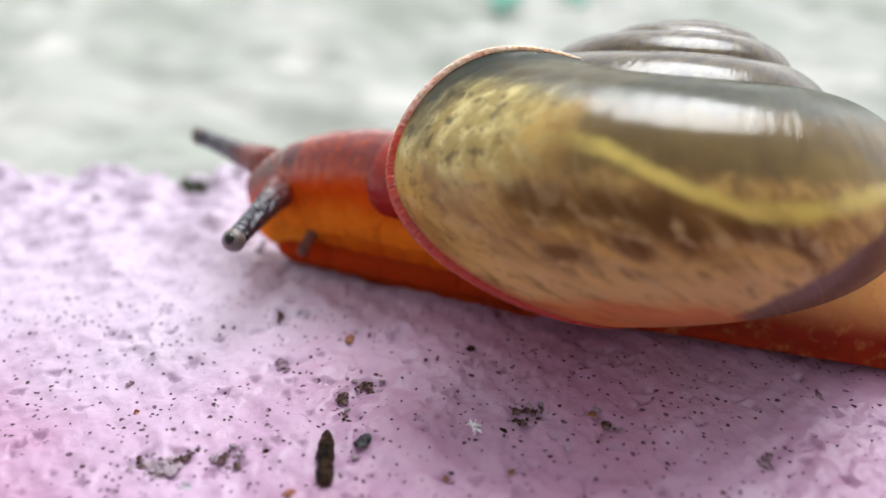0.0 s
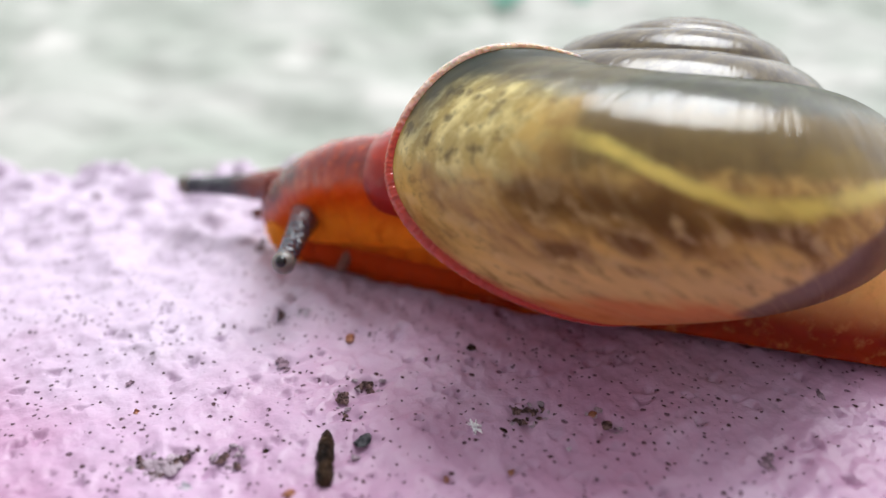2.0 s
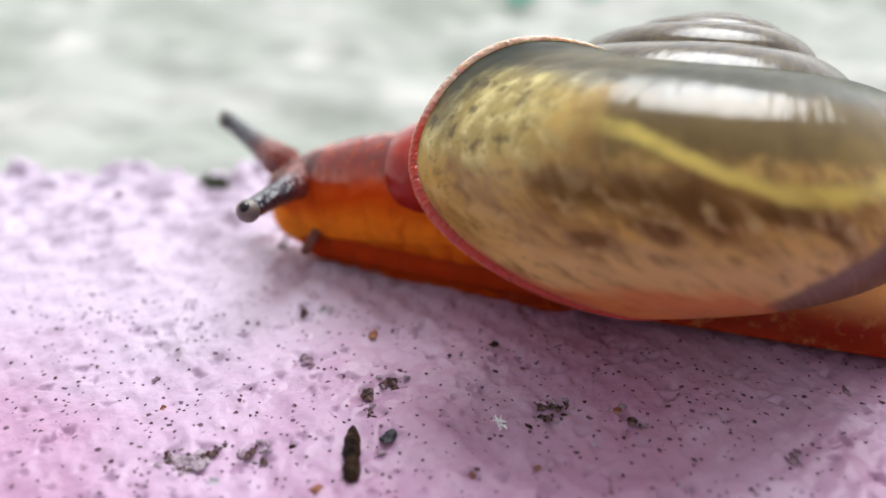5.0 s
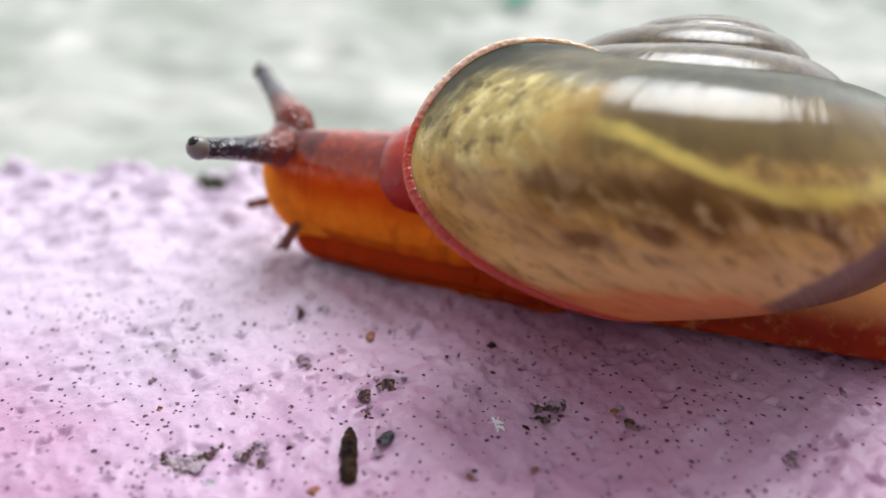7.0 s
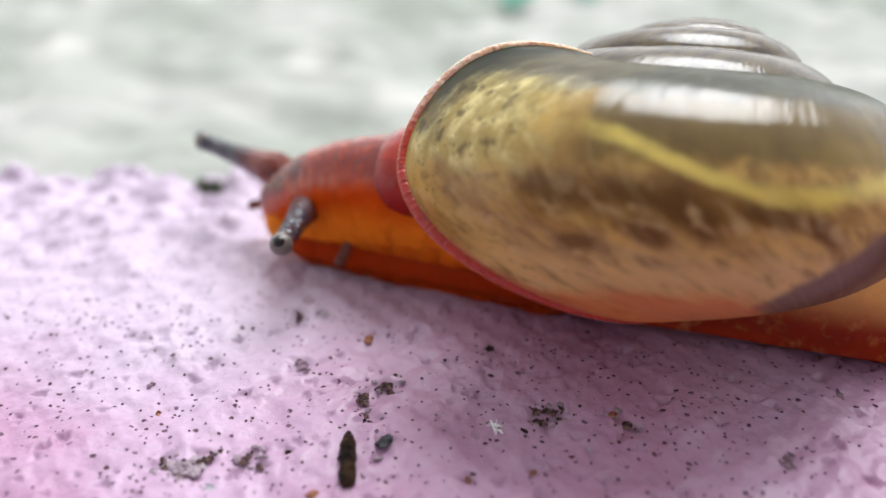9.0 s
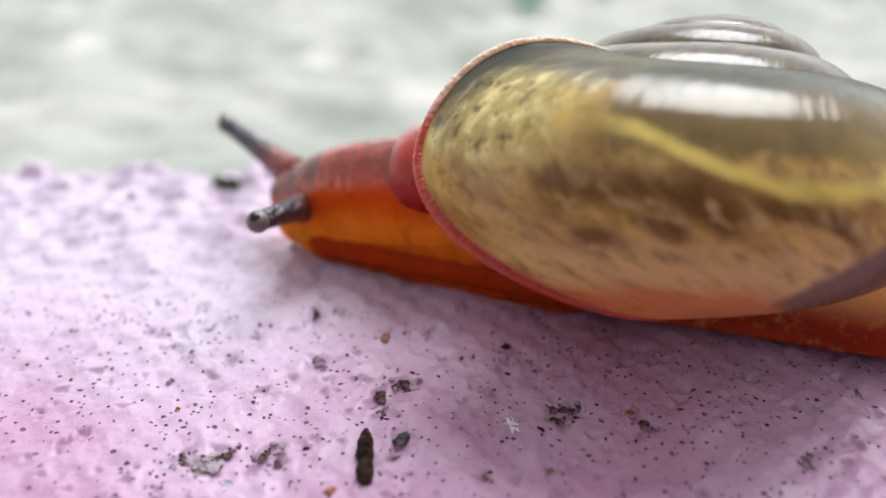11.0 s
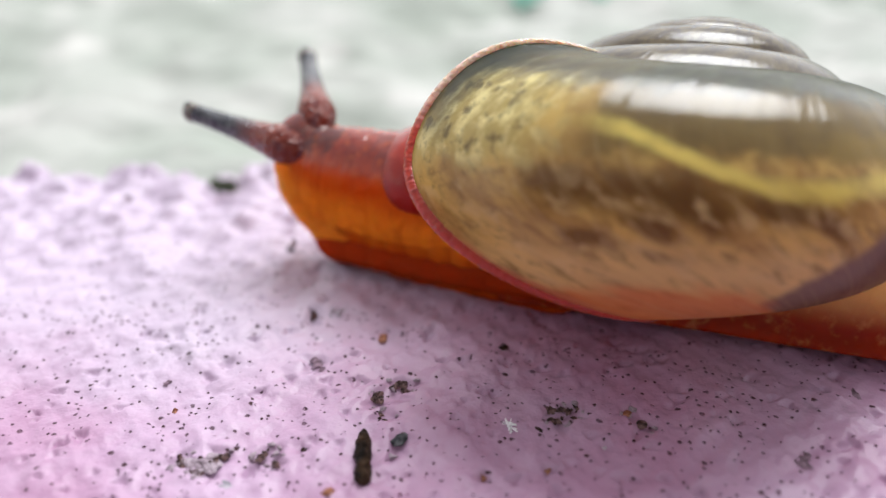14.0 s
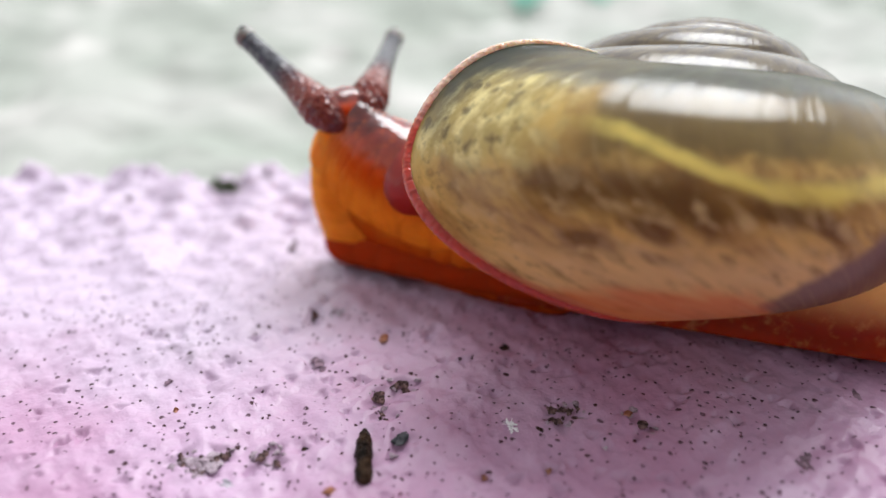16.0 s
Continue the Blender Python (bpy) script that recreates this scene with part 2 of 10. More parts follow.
def flesh(name, top, side, low, rough=0.4, scale=1500, relief=0.6, coat=1.0, film=1.4, sss=0.25, low_to=(0.02, 0.34), wet=(-1.0, -0.5), face=None, patchy=0.2):
    """Wet snail skin: two or three tones from the back down to the sole, with a net of fine wrinkles; wet: where its film of slime begins."""
    m = Mat(name, rough, Coat_IOR=film, Coat_Roughness=0.02, Specular_IOR_Level=0.0, Subsurface_Weight=sss, Subsurface_Scale=0.0034)
    m.set("Subsurface Radius", (1.0, 0.34, 0.08))
    own = m.t.nodes.new("ShaderNodeObjectInfo").outputs["Random"]
    shift = m.t.nodes.new("ShaderNodeVectorMath")
    m.put(shift.inputs[0], m.coord())
    m.put(shift.inputs[1], m.join(m.math("MULTIPLY", own, 0.4), m.math("MULTIPLY", own, 0.9), own))
    p = shift.outputs[0]
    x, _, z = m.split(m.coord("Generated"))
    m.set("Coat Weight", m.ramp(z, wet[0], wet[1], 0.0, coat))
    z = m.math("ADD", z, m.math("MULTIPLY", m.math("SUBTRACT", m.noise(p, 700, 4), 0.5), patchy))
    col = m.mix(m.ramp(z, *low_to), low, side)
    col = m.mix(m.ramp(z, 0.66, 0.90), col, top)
    col = m.mix(m.ramp(m.noise(p, 2600, 3), 0.5, 0.75, 0, 0.35), col, m.mix(0.5, low, side))
    col = m.mix(m.ramp(m.noise(p, 520, 4, 0.6, 0.4), 0.44, 0.66, 0, 0.5), col, m.mix(0.55, col, (0.42, 0.035, 0.004)))
    if face:
        col = m.mix(m.math("MULTIPLY", m.ramp(x, 0.34, 0.02), m.ramp(z, 0.95, 0.70)), col, face)
    m.set("Base Color", col)
    h = m.math("ADD", m.cells(p, scale), m.math("MULTIPLY", m.noise(p, scale * 0.5, 4), 0.8))
    m.set("Normal", m.bump(h, relief, 0.00012))
    folds = m.math("ADD", m.noise(p, 900, 2), m.math("MULTIPLY", m.cells(p, 2200), 0.35))
    m.set("Coat Normal", m.bump(folds, relief * 0.4, 0.00020))
    return m.mat


def tentacle_skin():
    """Slate-grey wrinkled skin, rusty red towards the head."""
    m = Mat("tentacle_skin", 0.5, Coat_Weight=1.0, Coat_Roughness=0.03, Coat_IOR=1.55, Specular_IOR_Level=0.0)
    p = m.coord()
    x = m.split(p)[0]
    col = m.mix(m.ramp(x, -0.0041, -0.0022), (0.20, 0.030, 0.016), (0.022, 0.022, 0.034))
    col = m.mix(m.ramp(x, -0.0038, -0.0050), col, (0.15, 0.020, 0.010))
    col = m.mix(m.ramp(m.noise(p, 2600, 3), 0.5, 0.7, 0, 0.5), col, (0.050, 0.050, 0.072))
    m.set("Base Color", col)
    n = m.bump(m.math("ADD", m.cells(p, 5200), m.noise(p, 3000, 2)), 1.0, 0.00010)
    m.set("Normal", n)
    m.set("Coat Normal", n)
    m.set("Coat Weight", m.ramp(x, -0.0050, -0.0040, 0.5, 1.0))
    return m.mat


def mottled(name, a, b, rough=0.7, scale=900, relief=0.7, depth=0.0002):
    """Two-tone rough matter for grit, bark and leaves."""
    m = Mat(name, rough, Specular_IOR_Level=0.08)
    p = m.coord()
    m.set("Base Color", m.mix(m.ramp(m.noise(p, scale, 5), 0.35, 0.65), a, b))
    m.set("Normal", m.bump(m.noise(p, scale * 2, 5), relief, depth))
    return m.mat


PINK, BARE, HORN = painted_concrete(), weathered_concrete(), shell_horn()
PALE_FACE = (0.90, 0.30, 0.07)
SKIN_BACK = flesh("snail_back_skin", (0.19, 0.013, 0.006), (0.66, 0.065, 0.006), (0.95, 0.19, 0.014), relief=1.0, film=1.65, sss=0.45, low_to=(0.30, 0.62), wet=(0.60, 0.80), face=PALE_FACE)
SKIN_CROWN = flesh("snail_crown_skin", (0.10, 0.014, 0.012), (0.58, 0.055, 0.006), (0.95, 0.19, 0.014), relief=1.0, film=1.65, sss=0.4, low_to=(0.30, 0.62), wet=(0.60, 0.80), face=PALE_FACE)
# orange flank; the low tone has the shade near the ground painted in
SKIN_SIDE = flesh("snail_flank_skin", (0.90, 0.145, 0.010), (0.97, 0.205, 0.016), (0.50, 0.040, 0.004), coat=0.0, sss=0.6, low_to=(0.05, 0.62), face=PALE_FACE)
SKIN_FACE = flesh("snail_head_skin", (0.90, 0.18, 0.015), (0.95, 0.21, 0.020), (0.80, 0.12, 0.010), coat=0.0, sss=0.5, face=PALE_FACE)
# orange tail; its lit top and shaded base are painted into the tones
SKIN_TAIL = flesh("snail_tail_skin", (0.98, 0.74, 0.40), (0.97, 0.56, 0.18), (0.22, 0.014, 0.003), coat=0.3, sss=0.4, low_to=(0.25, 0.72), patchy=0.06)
# red foot edge, its tones darkened to hold the shade beneath the body
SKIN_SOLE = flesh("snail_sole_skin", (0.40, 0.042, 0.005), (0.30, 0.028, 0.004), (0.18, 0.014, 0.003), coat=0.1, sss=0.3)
COLLAR = flesh("mantle_collar_skin", (0.24, 0.018, 0.014), (0.28, 0.016, 0.012), (0.38, 0.030, 0.010), coat=1.0, sss=0.4, relief=1.0, wet=(0.4, 0.7))
MANTLE = flesh("mantle_edge_skin", (0.60, 0.47, 0.42), (0.33, 0.032, 0.020), (0.36, 0.035, 0.024), 0.4, 4200, 1.0)
STALK = tentacle_skin()
BULB = Mat("eye_bulb_skin", 0.4, Base_Color=(0.13, 0.11, 0.095, 1), Coat_Weight=0.3, Subsurface_Weight=0.4, Subsurface_Scale=0.0003).mat
PUPIL = Mat("eye_black", 0.15, Base_Color=(0.006, 0.005, 0.006, 1)).mat
NUB = mottled("lower_tentacle_skin", (0.13, 0.060, 0.050), (0.24, 0.10, 0.075), 0.4)
BARK = mottled("dark_husk", (0.008, 0.005, 0.004), (0.060, 0.034, 0.020), 0.5, 3200, 1.0, 0.0004)
SLATE = mottled("dark_slate", (0.020, 0.022, 0.026), (0.11, 0.11, 0.12), 0.6, 3000)
CHALK = mottled("pale_cement", (0.33, 0.25, 0.30), (0.49, 0.40, 0.46), 0.8, 2600, 1.0, 0.0003)
GRIT = mottled("dark_grit", (0.022, 0.014, 0.013), (0.22, 0.135, 0.13), 0.7, 4200)
GREY = mottled("grey_cement", (0.24, 0.22, 0.26), (0.46, 0.43, 0.48), 0.8, 2000)
DUST = mottled("grey_dust", (0.11, 0.07, 0.09), (0.30, 0.20, 0.26), 0.9, 2200)
RUST = mottled("rusty_crumb", (0.20, 0.07, 0.04), (0.40, 0.20, 0.13), 0.7, 2500)
PALE = mottled("white_flake", (0.75, 0.75, 0.78), (0.92, 0.92, 0.93), 0.6, 2500)
MOSS = mottled("grey_moss", (0.060, 0.075, 0.050), (0.16, 0.18, 0.13), 0.9, 900)
LEAF = mottled("green_leaf", (0.12, 0.36, 0.27), (0.20, 0.45, 0.36), 0.5, 120)


# ---- mesh helpers ----
def smooth(me):
    me.polygons.foreach_set("use_smooth", [True] * len(me.polygons))
    return me


def grid_mesh(name, pts, material, uv=None, wrap=False):
    """A mesh from an array of points, rows x columns x 3, in metres."""
    n, k = pts.shape[:2]
    i, j = np.meshgrid(np.arange(n - 1), np.arange(k if wrap else k - 1), indexing="ij")
    j2 = (j + 1) % k
    quads = np.stack([i * k + j, (i + 1) * k + j, (i + 1) * k + j2, i * k + j2], -1).reshape(-1, 4)
    me = bpy.data.meshes.new(name)
    me.from_pydata(pts.reshape(-1, 3).tolist(), [], quads.tolist())
    if uv is not None:
        layer = me.uv_layers.new(name="UVMap")
        layer.data.foreach_set("uv", uv.reshape(-1, 2)[quads.ravel()].ravel())
    me.materials.append(material)
    return smooth(me)


def rough_lump(name, size, material, seed, jag=0.35, detail=3, freq=1.6):
    """An irregular lump whose base lies at z = 0; size in millimetres."""
    bm = bmesh.new()
    bmesh.ops.create_icosphere(bm, subdivisions=detail, radius=0.5)
    off = Vector((seed * 3.7, seed * 1.3, seed * 2.1))
    for vert in bm.verts:
        k = 1 + jag * (noise.noise(vert.co * freq * 2 + off) + 0.5 * noise.noise(vert.co * freq * 5 + off))
        vert.co = Vector((vert.co.x * k * size[0], vert.co.y * k * size[1], (vert.co.z * k + 0.36) * size[2])) * MM
    me = bpy.data.meshes.new(name)
    bm.to_mesh(me)
    bm.free()
    me.materials.append(material)
    return smooth(me)


def part(name, me, parent, label=""):
    ob = new(name, me)
    ob.parent = parent
    return tagged(ob, label)


def waves(x, y, seed, *bands):
    """Smooth height noise on arrays: bands of (wavelength, height), in millimetres."""
    rng = np.random.RandomState(seed)
    out = np.zeros_like(x)
    for length, height in bands:
        for _ in range(7):
            a, f = rng.uniform(0, 2 * np.pi), rng.uniform(0.7, 1.5) * 2 * np.pi / length
            out += height * 0.38 * np.sin((x * np.cos(a) + y * np.sin(a)) * f + rng.uniform(0, 6.28)
                                          + 0.8 * np.sin((x * np.sin(a) - y * np.cos(a)) * f * 0.6))
    return out


def spread(fine_low, fine_high, step, far):
    """Coordinates that are close together in the middle and widen out to far."""
    out = [far]
    mid = np.arange(fine_low, fine_high + step / 2, step)
    grow = [step * 2.0]
    while sum(grow) < far:
        grow.append(grow[-1] * 1.5)
    steps = np.cumsum(grow)
    return np.concatenate([(fine_low - steps)[::-1], mid, fine_high + steps])


# ---- ground ----
def build_ground():
    x, y = np.meshgrid(spread(-45, 60, 0.5, 60000), spread(34, 110, 0.5, 60000), indexing="ij")
    near = np.exp(-(np.maximum(0, np.hypot(x, y - 50) - 60) / 60) ** 2)
    z = -2.6 + near * waves(x, y, 3, (14, 0.4), (6, 0.2), (2.5, 0.08))
    ob = new("ground", grid_mesh("ground", np.stack([x, y, z], -1) * MM, BARE))
    tagged(ob, "pale weathered concrete ground with grey-green algae", "ground", kind="structure")


PITS = [(-2.26, 16.72, 0.31, 0.57, 0.16),
        (-2.35, 19.21, 0.46, 0.39, 0.16),
        (-2.87, 18.60, 0.50, 0.43, 0.16),
        (-2.79, 17.80, 0.32, 0.27, 0.16),
        (-8.33, 16.04, 0.30, 0.35, 0.16),
        (-7.34, 16.10, 0.36, 0.40, 0.16),
        (-7.64, 15.56, 0.39, 0.20, 0.16),
        (-5.99, 16.23, 0.34, 0.36, 0.16),
        (-5.66, 15.93, 0.22, 0.28, 0.16),
        (2.36, 17.87, 0.42, 0.46, 0.16),
        (2.82, 18.00, 0.28, 0.35, 0.16),
        (4.76, 17.46, 0.33, 0.47, 0.16),
        (4.43, 17.92, 0.21, 0.30, 0.16),
        (-5.73, 23.08, 0.25, 0.46, 0.16),
        (0.09, 15.42, 0.16, 0.20, 0.16),
        (-4.98, 16.47, 0.16, 0.15, 0.16),
        (1.88, 15.68, 0.16, 0.18, 0.16),
        (-5.17, 20.28, 0.50, 0.48, 0.16),
        (-10.37, 21.65, 0.43, 0.46, 0.16)]


def build_ledge():
    xs = spread(-27, 24, 0.075, 500)
    ys = np.concatenate([-(np.geomspace(1, 400, 20))[::-1] + 11, np.arange(11, 22, 0.07), np.arange(22, 39.6, 0.13)])
    x, y = np.meshgrid(xs, ys, indexing="ij")
    edge = 36.4 + waves(x, 0 * x, 8, (11, 0.9), (4, 0.6), (1.6, 0.25))
    z = waves(x, y, 5, (9, 0.06), (3.2, 0.05), (1.3, 0.030), (0.6, 0.012), (0.32, 0.006))
    z = z + np.clip((y - 22) / 12, 0, 1) * waves(x, y, 6, (4, 0.25), (1.8, 0.16), (0.9, 0.06))
    # chipped hollows with a raised lip, then many small pores
    rng = np.random.RandomState(4)
    pores = [(rng.uniform(-14, 14), 12 + 12 * rng.uniform(0, 1) ** 1.3, r, r * rng.uniform(0.6, 1.2), 0.9 * r)
             for r in rng.uniform(0.09, 0.20, 260)]
    for px, py, rx, ry, deep in PITS + pores:
        i0, i1 = np.searchsorted(xs, (px - 3 * rx, px + 3 * rx))
        j0, j1 = np.searchsorted(ys, (py - 3 * ry, py + 3 * ry))
        dx, dy = (x[i0:i1, j0:j1] - px) / rx, (y[i0:i1, j0:j1] - py) / ry
        turn = np.arctan2(dy, dx)
        d = np.hypot(dx, dy) * (1 + 0.22 * np.sin(3 * turn + px * 9) + 0.16 * np.sin(5 * turn + py * 7))
        z[i0:i1, j0:j1] += deep * (0.08 * np.exp(-((d - 1.35) / 0.4) ** 2) - np.exp(-d ** 4))
    past = np.clip((y - edge + 1.6) / 1.6, 0, None)
    z = z - np.where(past < 1, 1.1 * past ** 2.2, 1.1 + 2.2 * (past - 1))
    z = np.maximum(z, -4.5)
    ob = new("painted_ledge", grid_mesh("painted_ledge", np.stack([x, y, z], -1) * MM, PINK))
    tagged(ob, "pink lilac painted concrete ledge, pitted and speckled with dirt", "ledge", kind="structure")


def build_leaf(at, turn, size):
    """A small curled leaf fragment."""
    u, v = np.meshgrid(np.linspace(0, 1, 17), np.linspace(-1, 1, 9), indexing="ij")
    wide = np.sin(np.pi * u ** 0.8) * 0.32
    x, y = (u - 0.5) * size, v * wide * size
    z = 0.4 + 0.18 * size * np.sin(u * 2.6) + 0.25 * np.abs(v) * wide * size
    leaf = new("leaf", grid_mesh("leaf", np.stack([x, y, z], -1) * MM, LEAF))
    thick = leaf.modifiers.new("thickness", "SOLIDIFY")
    thick.thickness = 0.15 * MM
    leaf.matrix_basis = mm(at[0], at[1], -2.6, 0, 0, turn)
    tagged(leaf, "small teal-green leaf scrap on weathered concrete", "leaf", "leaf scraps")


def build_shade_panel():
    """An unseen dark panel, added behind the camera to block light and darken reflections."""
    bm = bmesh.new()
    bmesh.ops.create_cube(bm, size=1.0)
    bmesh.ops.bevel(bm, geom=bm.edges[:], offset=0.02, segments=2, affect="EDGES")
    me = bpy.data.meshes.new("wall_south")
    bm.to_mesh(me)
    bm.free()
    me.transform(Matrix.Diagonal((420 * MM, 12 * MM, 76 * MM, 1)))
    me.materials.append(mottled("grey_panel", (0.19, 0.175, 0.165), (0.27, 0.25, 0.235), 0.8, 200))
    ob = new("wall_south", me)
    ob.matrix_basis = mm(0, -70, 38 - 2)
    tagged(ob, "plain grey panel, unseen, that blocks light from behind the camera", "wall", kind="structure")


# ---- snail ----
SHELL = dict(radius=4.7290, a=4.7362, b=3.7483, drop=6.0047, growth=0.4043, arch=0.6696, arch_at=0.4585, steep=1.3528, lean=0.0301, flare=0.2043, flare_span=0.3027, turn=(-22.198, -4.761, -26.002), apex=(7.641, 27.608, 8.944))

PIVOT = np.array((7.6, 27.6, 8.9))


def shell_point(turn, ring):
    """Points of the coiled shell in millimetres: turn in radians back from the lip (0 or less), ring round the tube."""
    t = turn + SHELL["arch"] * np.cos(ring - SHELL["arch_at"])
    s = np.exp(SHELL["growth"] * t / (2 * np.pi))
    a, b, lean = SHELL["a"] * np.cos(ring), SHELL["b"] * np.sin(ring), SHELL["lean"]
    b = b + SHELL["flare"] * np.exp(np.minimum(t, 0.8) / SHELL["flare_span"]) * np.maximum(0, np.sin(ring)) ** 2
    r = (SHELL["radius"] + a * np.cos(lean) - b * np.sin(lean)) * s
    z = -SHELL["drop"] * s ** SHELL["steep"] + (a * np.sin(lean) + b * np.cos(lean)) * s
    angle = -np.pi / 2 - t
    local = np.stack([r * np.cos(angle), r * np.sin(angle), z], -1)
    turned = np.array(Euler([radians(d) for d in SHELL["turn"]]).to_matrix())
    # the older whorls sit lower and lean towards the tail
    back = -turn / (2 * np.pi)
    sunk = np.clip((back - 0.45) / 0.5, 0, 1)
    sunk = (sunk * sunk * (3 - 2 * sunk))[..., None]
    leant = (1 - np.exp(-0.6 * np.maximum(0, back - 0.9)))[..., None]
    return (local @ turned.T + np.array(SHELL["apex"]) + sunk * np.array((-0.05, 0.18, -0.40))
            + leant * np.array((1.45, 0.18, 0.38)))


def build_shell(snail):
    turn, ring = np.meshgrid(np.linspace(-7.5 * 2 * np.pi, 0, 1100), np.linspace(-np.pi, np.pi, 97), indexing="ij")
    pts = shell_point(turn, ring)
    uv = np.stack([turn / (2 * np.pi), ring / (2 * np.pi) + 0.5], -1)
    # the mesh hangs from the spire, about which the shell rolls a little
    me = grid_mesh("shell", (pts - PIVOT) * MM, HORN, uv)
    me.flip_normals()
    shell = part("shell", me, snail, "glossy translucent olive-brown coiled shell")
    # fleshy beaded rim along the mouth of the shell
    ring = np.linspace(-np.pi, np.pi, 1201)
    line = shell_point(0 * ring + 0.015, ring)
    centre = line.mean(0)
    out = line - centre
    out /= np.linalg.norm(out, axis=1)[:, None]
    along = np.gradient(line, axis=0)
    along /= np.linalg.norm(along, axis=1)[:, None]
    ahead = np.cross(along, out)
    ahead /= np.linalg.norm(ahead, axis=1)[:, None]
    around = np.linspace(0, 2 * np.pi, 13)[:-1]
    rim = []
    for i in range(len(ring)):
        bead = 1 + 0.05 * np.sin(i * 0.83) * np.sin(i * 0.19 + 1)
        swell = np.interp(ring[i], (-3.14, -1.6, -0.4, 0.9, 1.6, 3.14), (0.40, 0.5, 1.0, 0.75, 0.45, 0.35))
        rad = 0.23 * bead * swell
        rim.append(line[i] - 0.06 * out[i] + ahead[i] * 0.05
                   + rad * (np.cos(around)[:, None] * out[i] * 0.9 + np.sin(around)[:, None] * ahead[i]))
    part("mantle_rim", grid_mesh("mantle_rim", (np.array(rim) - PIVOT) * MM, MANTLE, wrap=True), shell, "beaded brick-red mantle rim")
    # flesh that fills the mouth of the shell
    fill = []
    for k in np.linspace(0.02, 1.0, 14):
        fill.append(centre + (line - centre) * k * 0.97 + np.array([-1.0, 0.25, -0.1]) * (1 - k ** 2) * 1.4 + np.array([0.25, 0, 0]))
    part("mantle_collar", grid_mesh("mantle_collar", np.array(fill) * MM, COLLAR), snail, "dark red mantle collar")
    return shell


def oval(name, size, material, flat=0.0, rings=24, seed=1, jag=0.03, blunt=2.0, skirt=False):
    """A rounded body piece, size in millimetres (length, width, height), its middle at the origin;
    flat cuts the sole level, blunt squares its ends, skirt lets the sides hang down straight."""
    t, a = np.meshgrid(np.linspace(0, np.pi, rings + 1), np.linspace(0, 2 * np.pi, 41)[:-1], indexing="ij")
    x = -np.cos(t)
    r = np.maximum(1 - np.abs(x) ** blunt, 1e-5) ** (1 / 2.0)
    across = np.cos(a)
    if skirt:
        across = np.where(np.sin(a) < 0, np.sign(across) * np.abs(across) ** 0.3, across)
    y, z = r * across, r * np.sin(a)
    off = Vector((seed * 2.3, seed * 5.1, seed * 0.7))
    k = np.array([1 + jag * noise.noise(Vector(q) * 2.5 + off) for q in zip(x.ravel(), y.ravel(), z.ravel())]).reshape(x.shape)
    z = z * k
    if flat:
        z = np.maximum(z, -2 * flat)
    pts = np.stack([x * size[0] / 2, y * k * size[1] / 2, z * size[2] / 2], -1)
    return grid_mesh(name, pts * MM, material, wrap=True)


def sweep(name, path, width, height, material, power=2.4):
    """A body along a line of (x, y) points in millimetres that rests on z = 0."""
    path, width, height = np.array(path), np.array(width), np.array(height)
    t = np.linspace(0, 1, len(path))
    s = np.linspace(0, 1, 70)
    px, py = np.interp(s, t, path[:, 0]), np.interp(s, t, path[:, 1])
    w, h = np.interp(s, t, width), np.interp(s, t, height)
    k = np.ones(9) / 9
    w, h = (np.convolve(np.pad(q, 4, mode="edge"), k, "valid") for q in (w, h))
    dx, dy = np.gradient(px), np.gradient(py)
    n = np.hypot(dx, dy)
    a = np.linspace(0, 2 * np.pi, 41)[:-1]
    cx, cz = np.cos(a), np.sin(a)
    cx, cz = np.sign(cx) * np.abs(cx) ** (2 / power), np.sign(cz) * np.abs(cz) ** (2 / power)
    side = np.where(cz < 0, 1.12, 1.0)
    pts = np.stack([px[:, None] - dy[:, None] / n[:, None] * w[:, None] * cx * side,
                    py[:, None] + dx[:, None] / n[:, None] * w[:, None] * cx * side,
                    h[:, None] * np.where(cz > 0, 0.16 + 0.84 * cz, 0.16 + 0.2 * cz)], -1)
    return grid_mesh(name, pts * MM, material, wrap=True)


def build_tentacle(name, length, base, tip, material):
    """A stalk along +x that ends at the origin in a rounded bulb."""
    s = np.linspace(0, 1, 60)
    a = np.linspace(0, 2 * np.pi, 25)[:-1]
    d = (1 - s) * length
    r = np.minimum(tip - 0.02 + 0.02 * d + 0.0036 * d ** 3, base) + 0.03 * np.exp(-(d / 0.3) ** 2)
    r = r * (1 - 0.5 * np.clip((d - 0.72 * length) / (0.28 * length), 0, 1) ** 1.5)
    r = r * (1 + 0.035 * np.sin(s * 95) * (1 - s))
    end = np.minimum(np.clip((1 - s) * length / tip, 0, 1), np.clip(s * length / base, 0, 1))
    r = r * np.sqrt(np.maximum(1 - (1 - end) ** 2, 1e-4))
    x = (s - 1) * length
    pts = np.stack([x[:, None] + 0 * a, r[:, None] * np.cos(a), r[:, None] * np.sin(a)], -1)
    return grid_mesh(name, pts * MM, material, wrap=True)


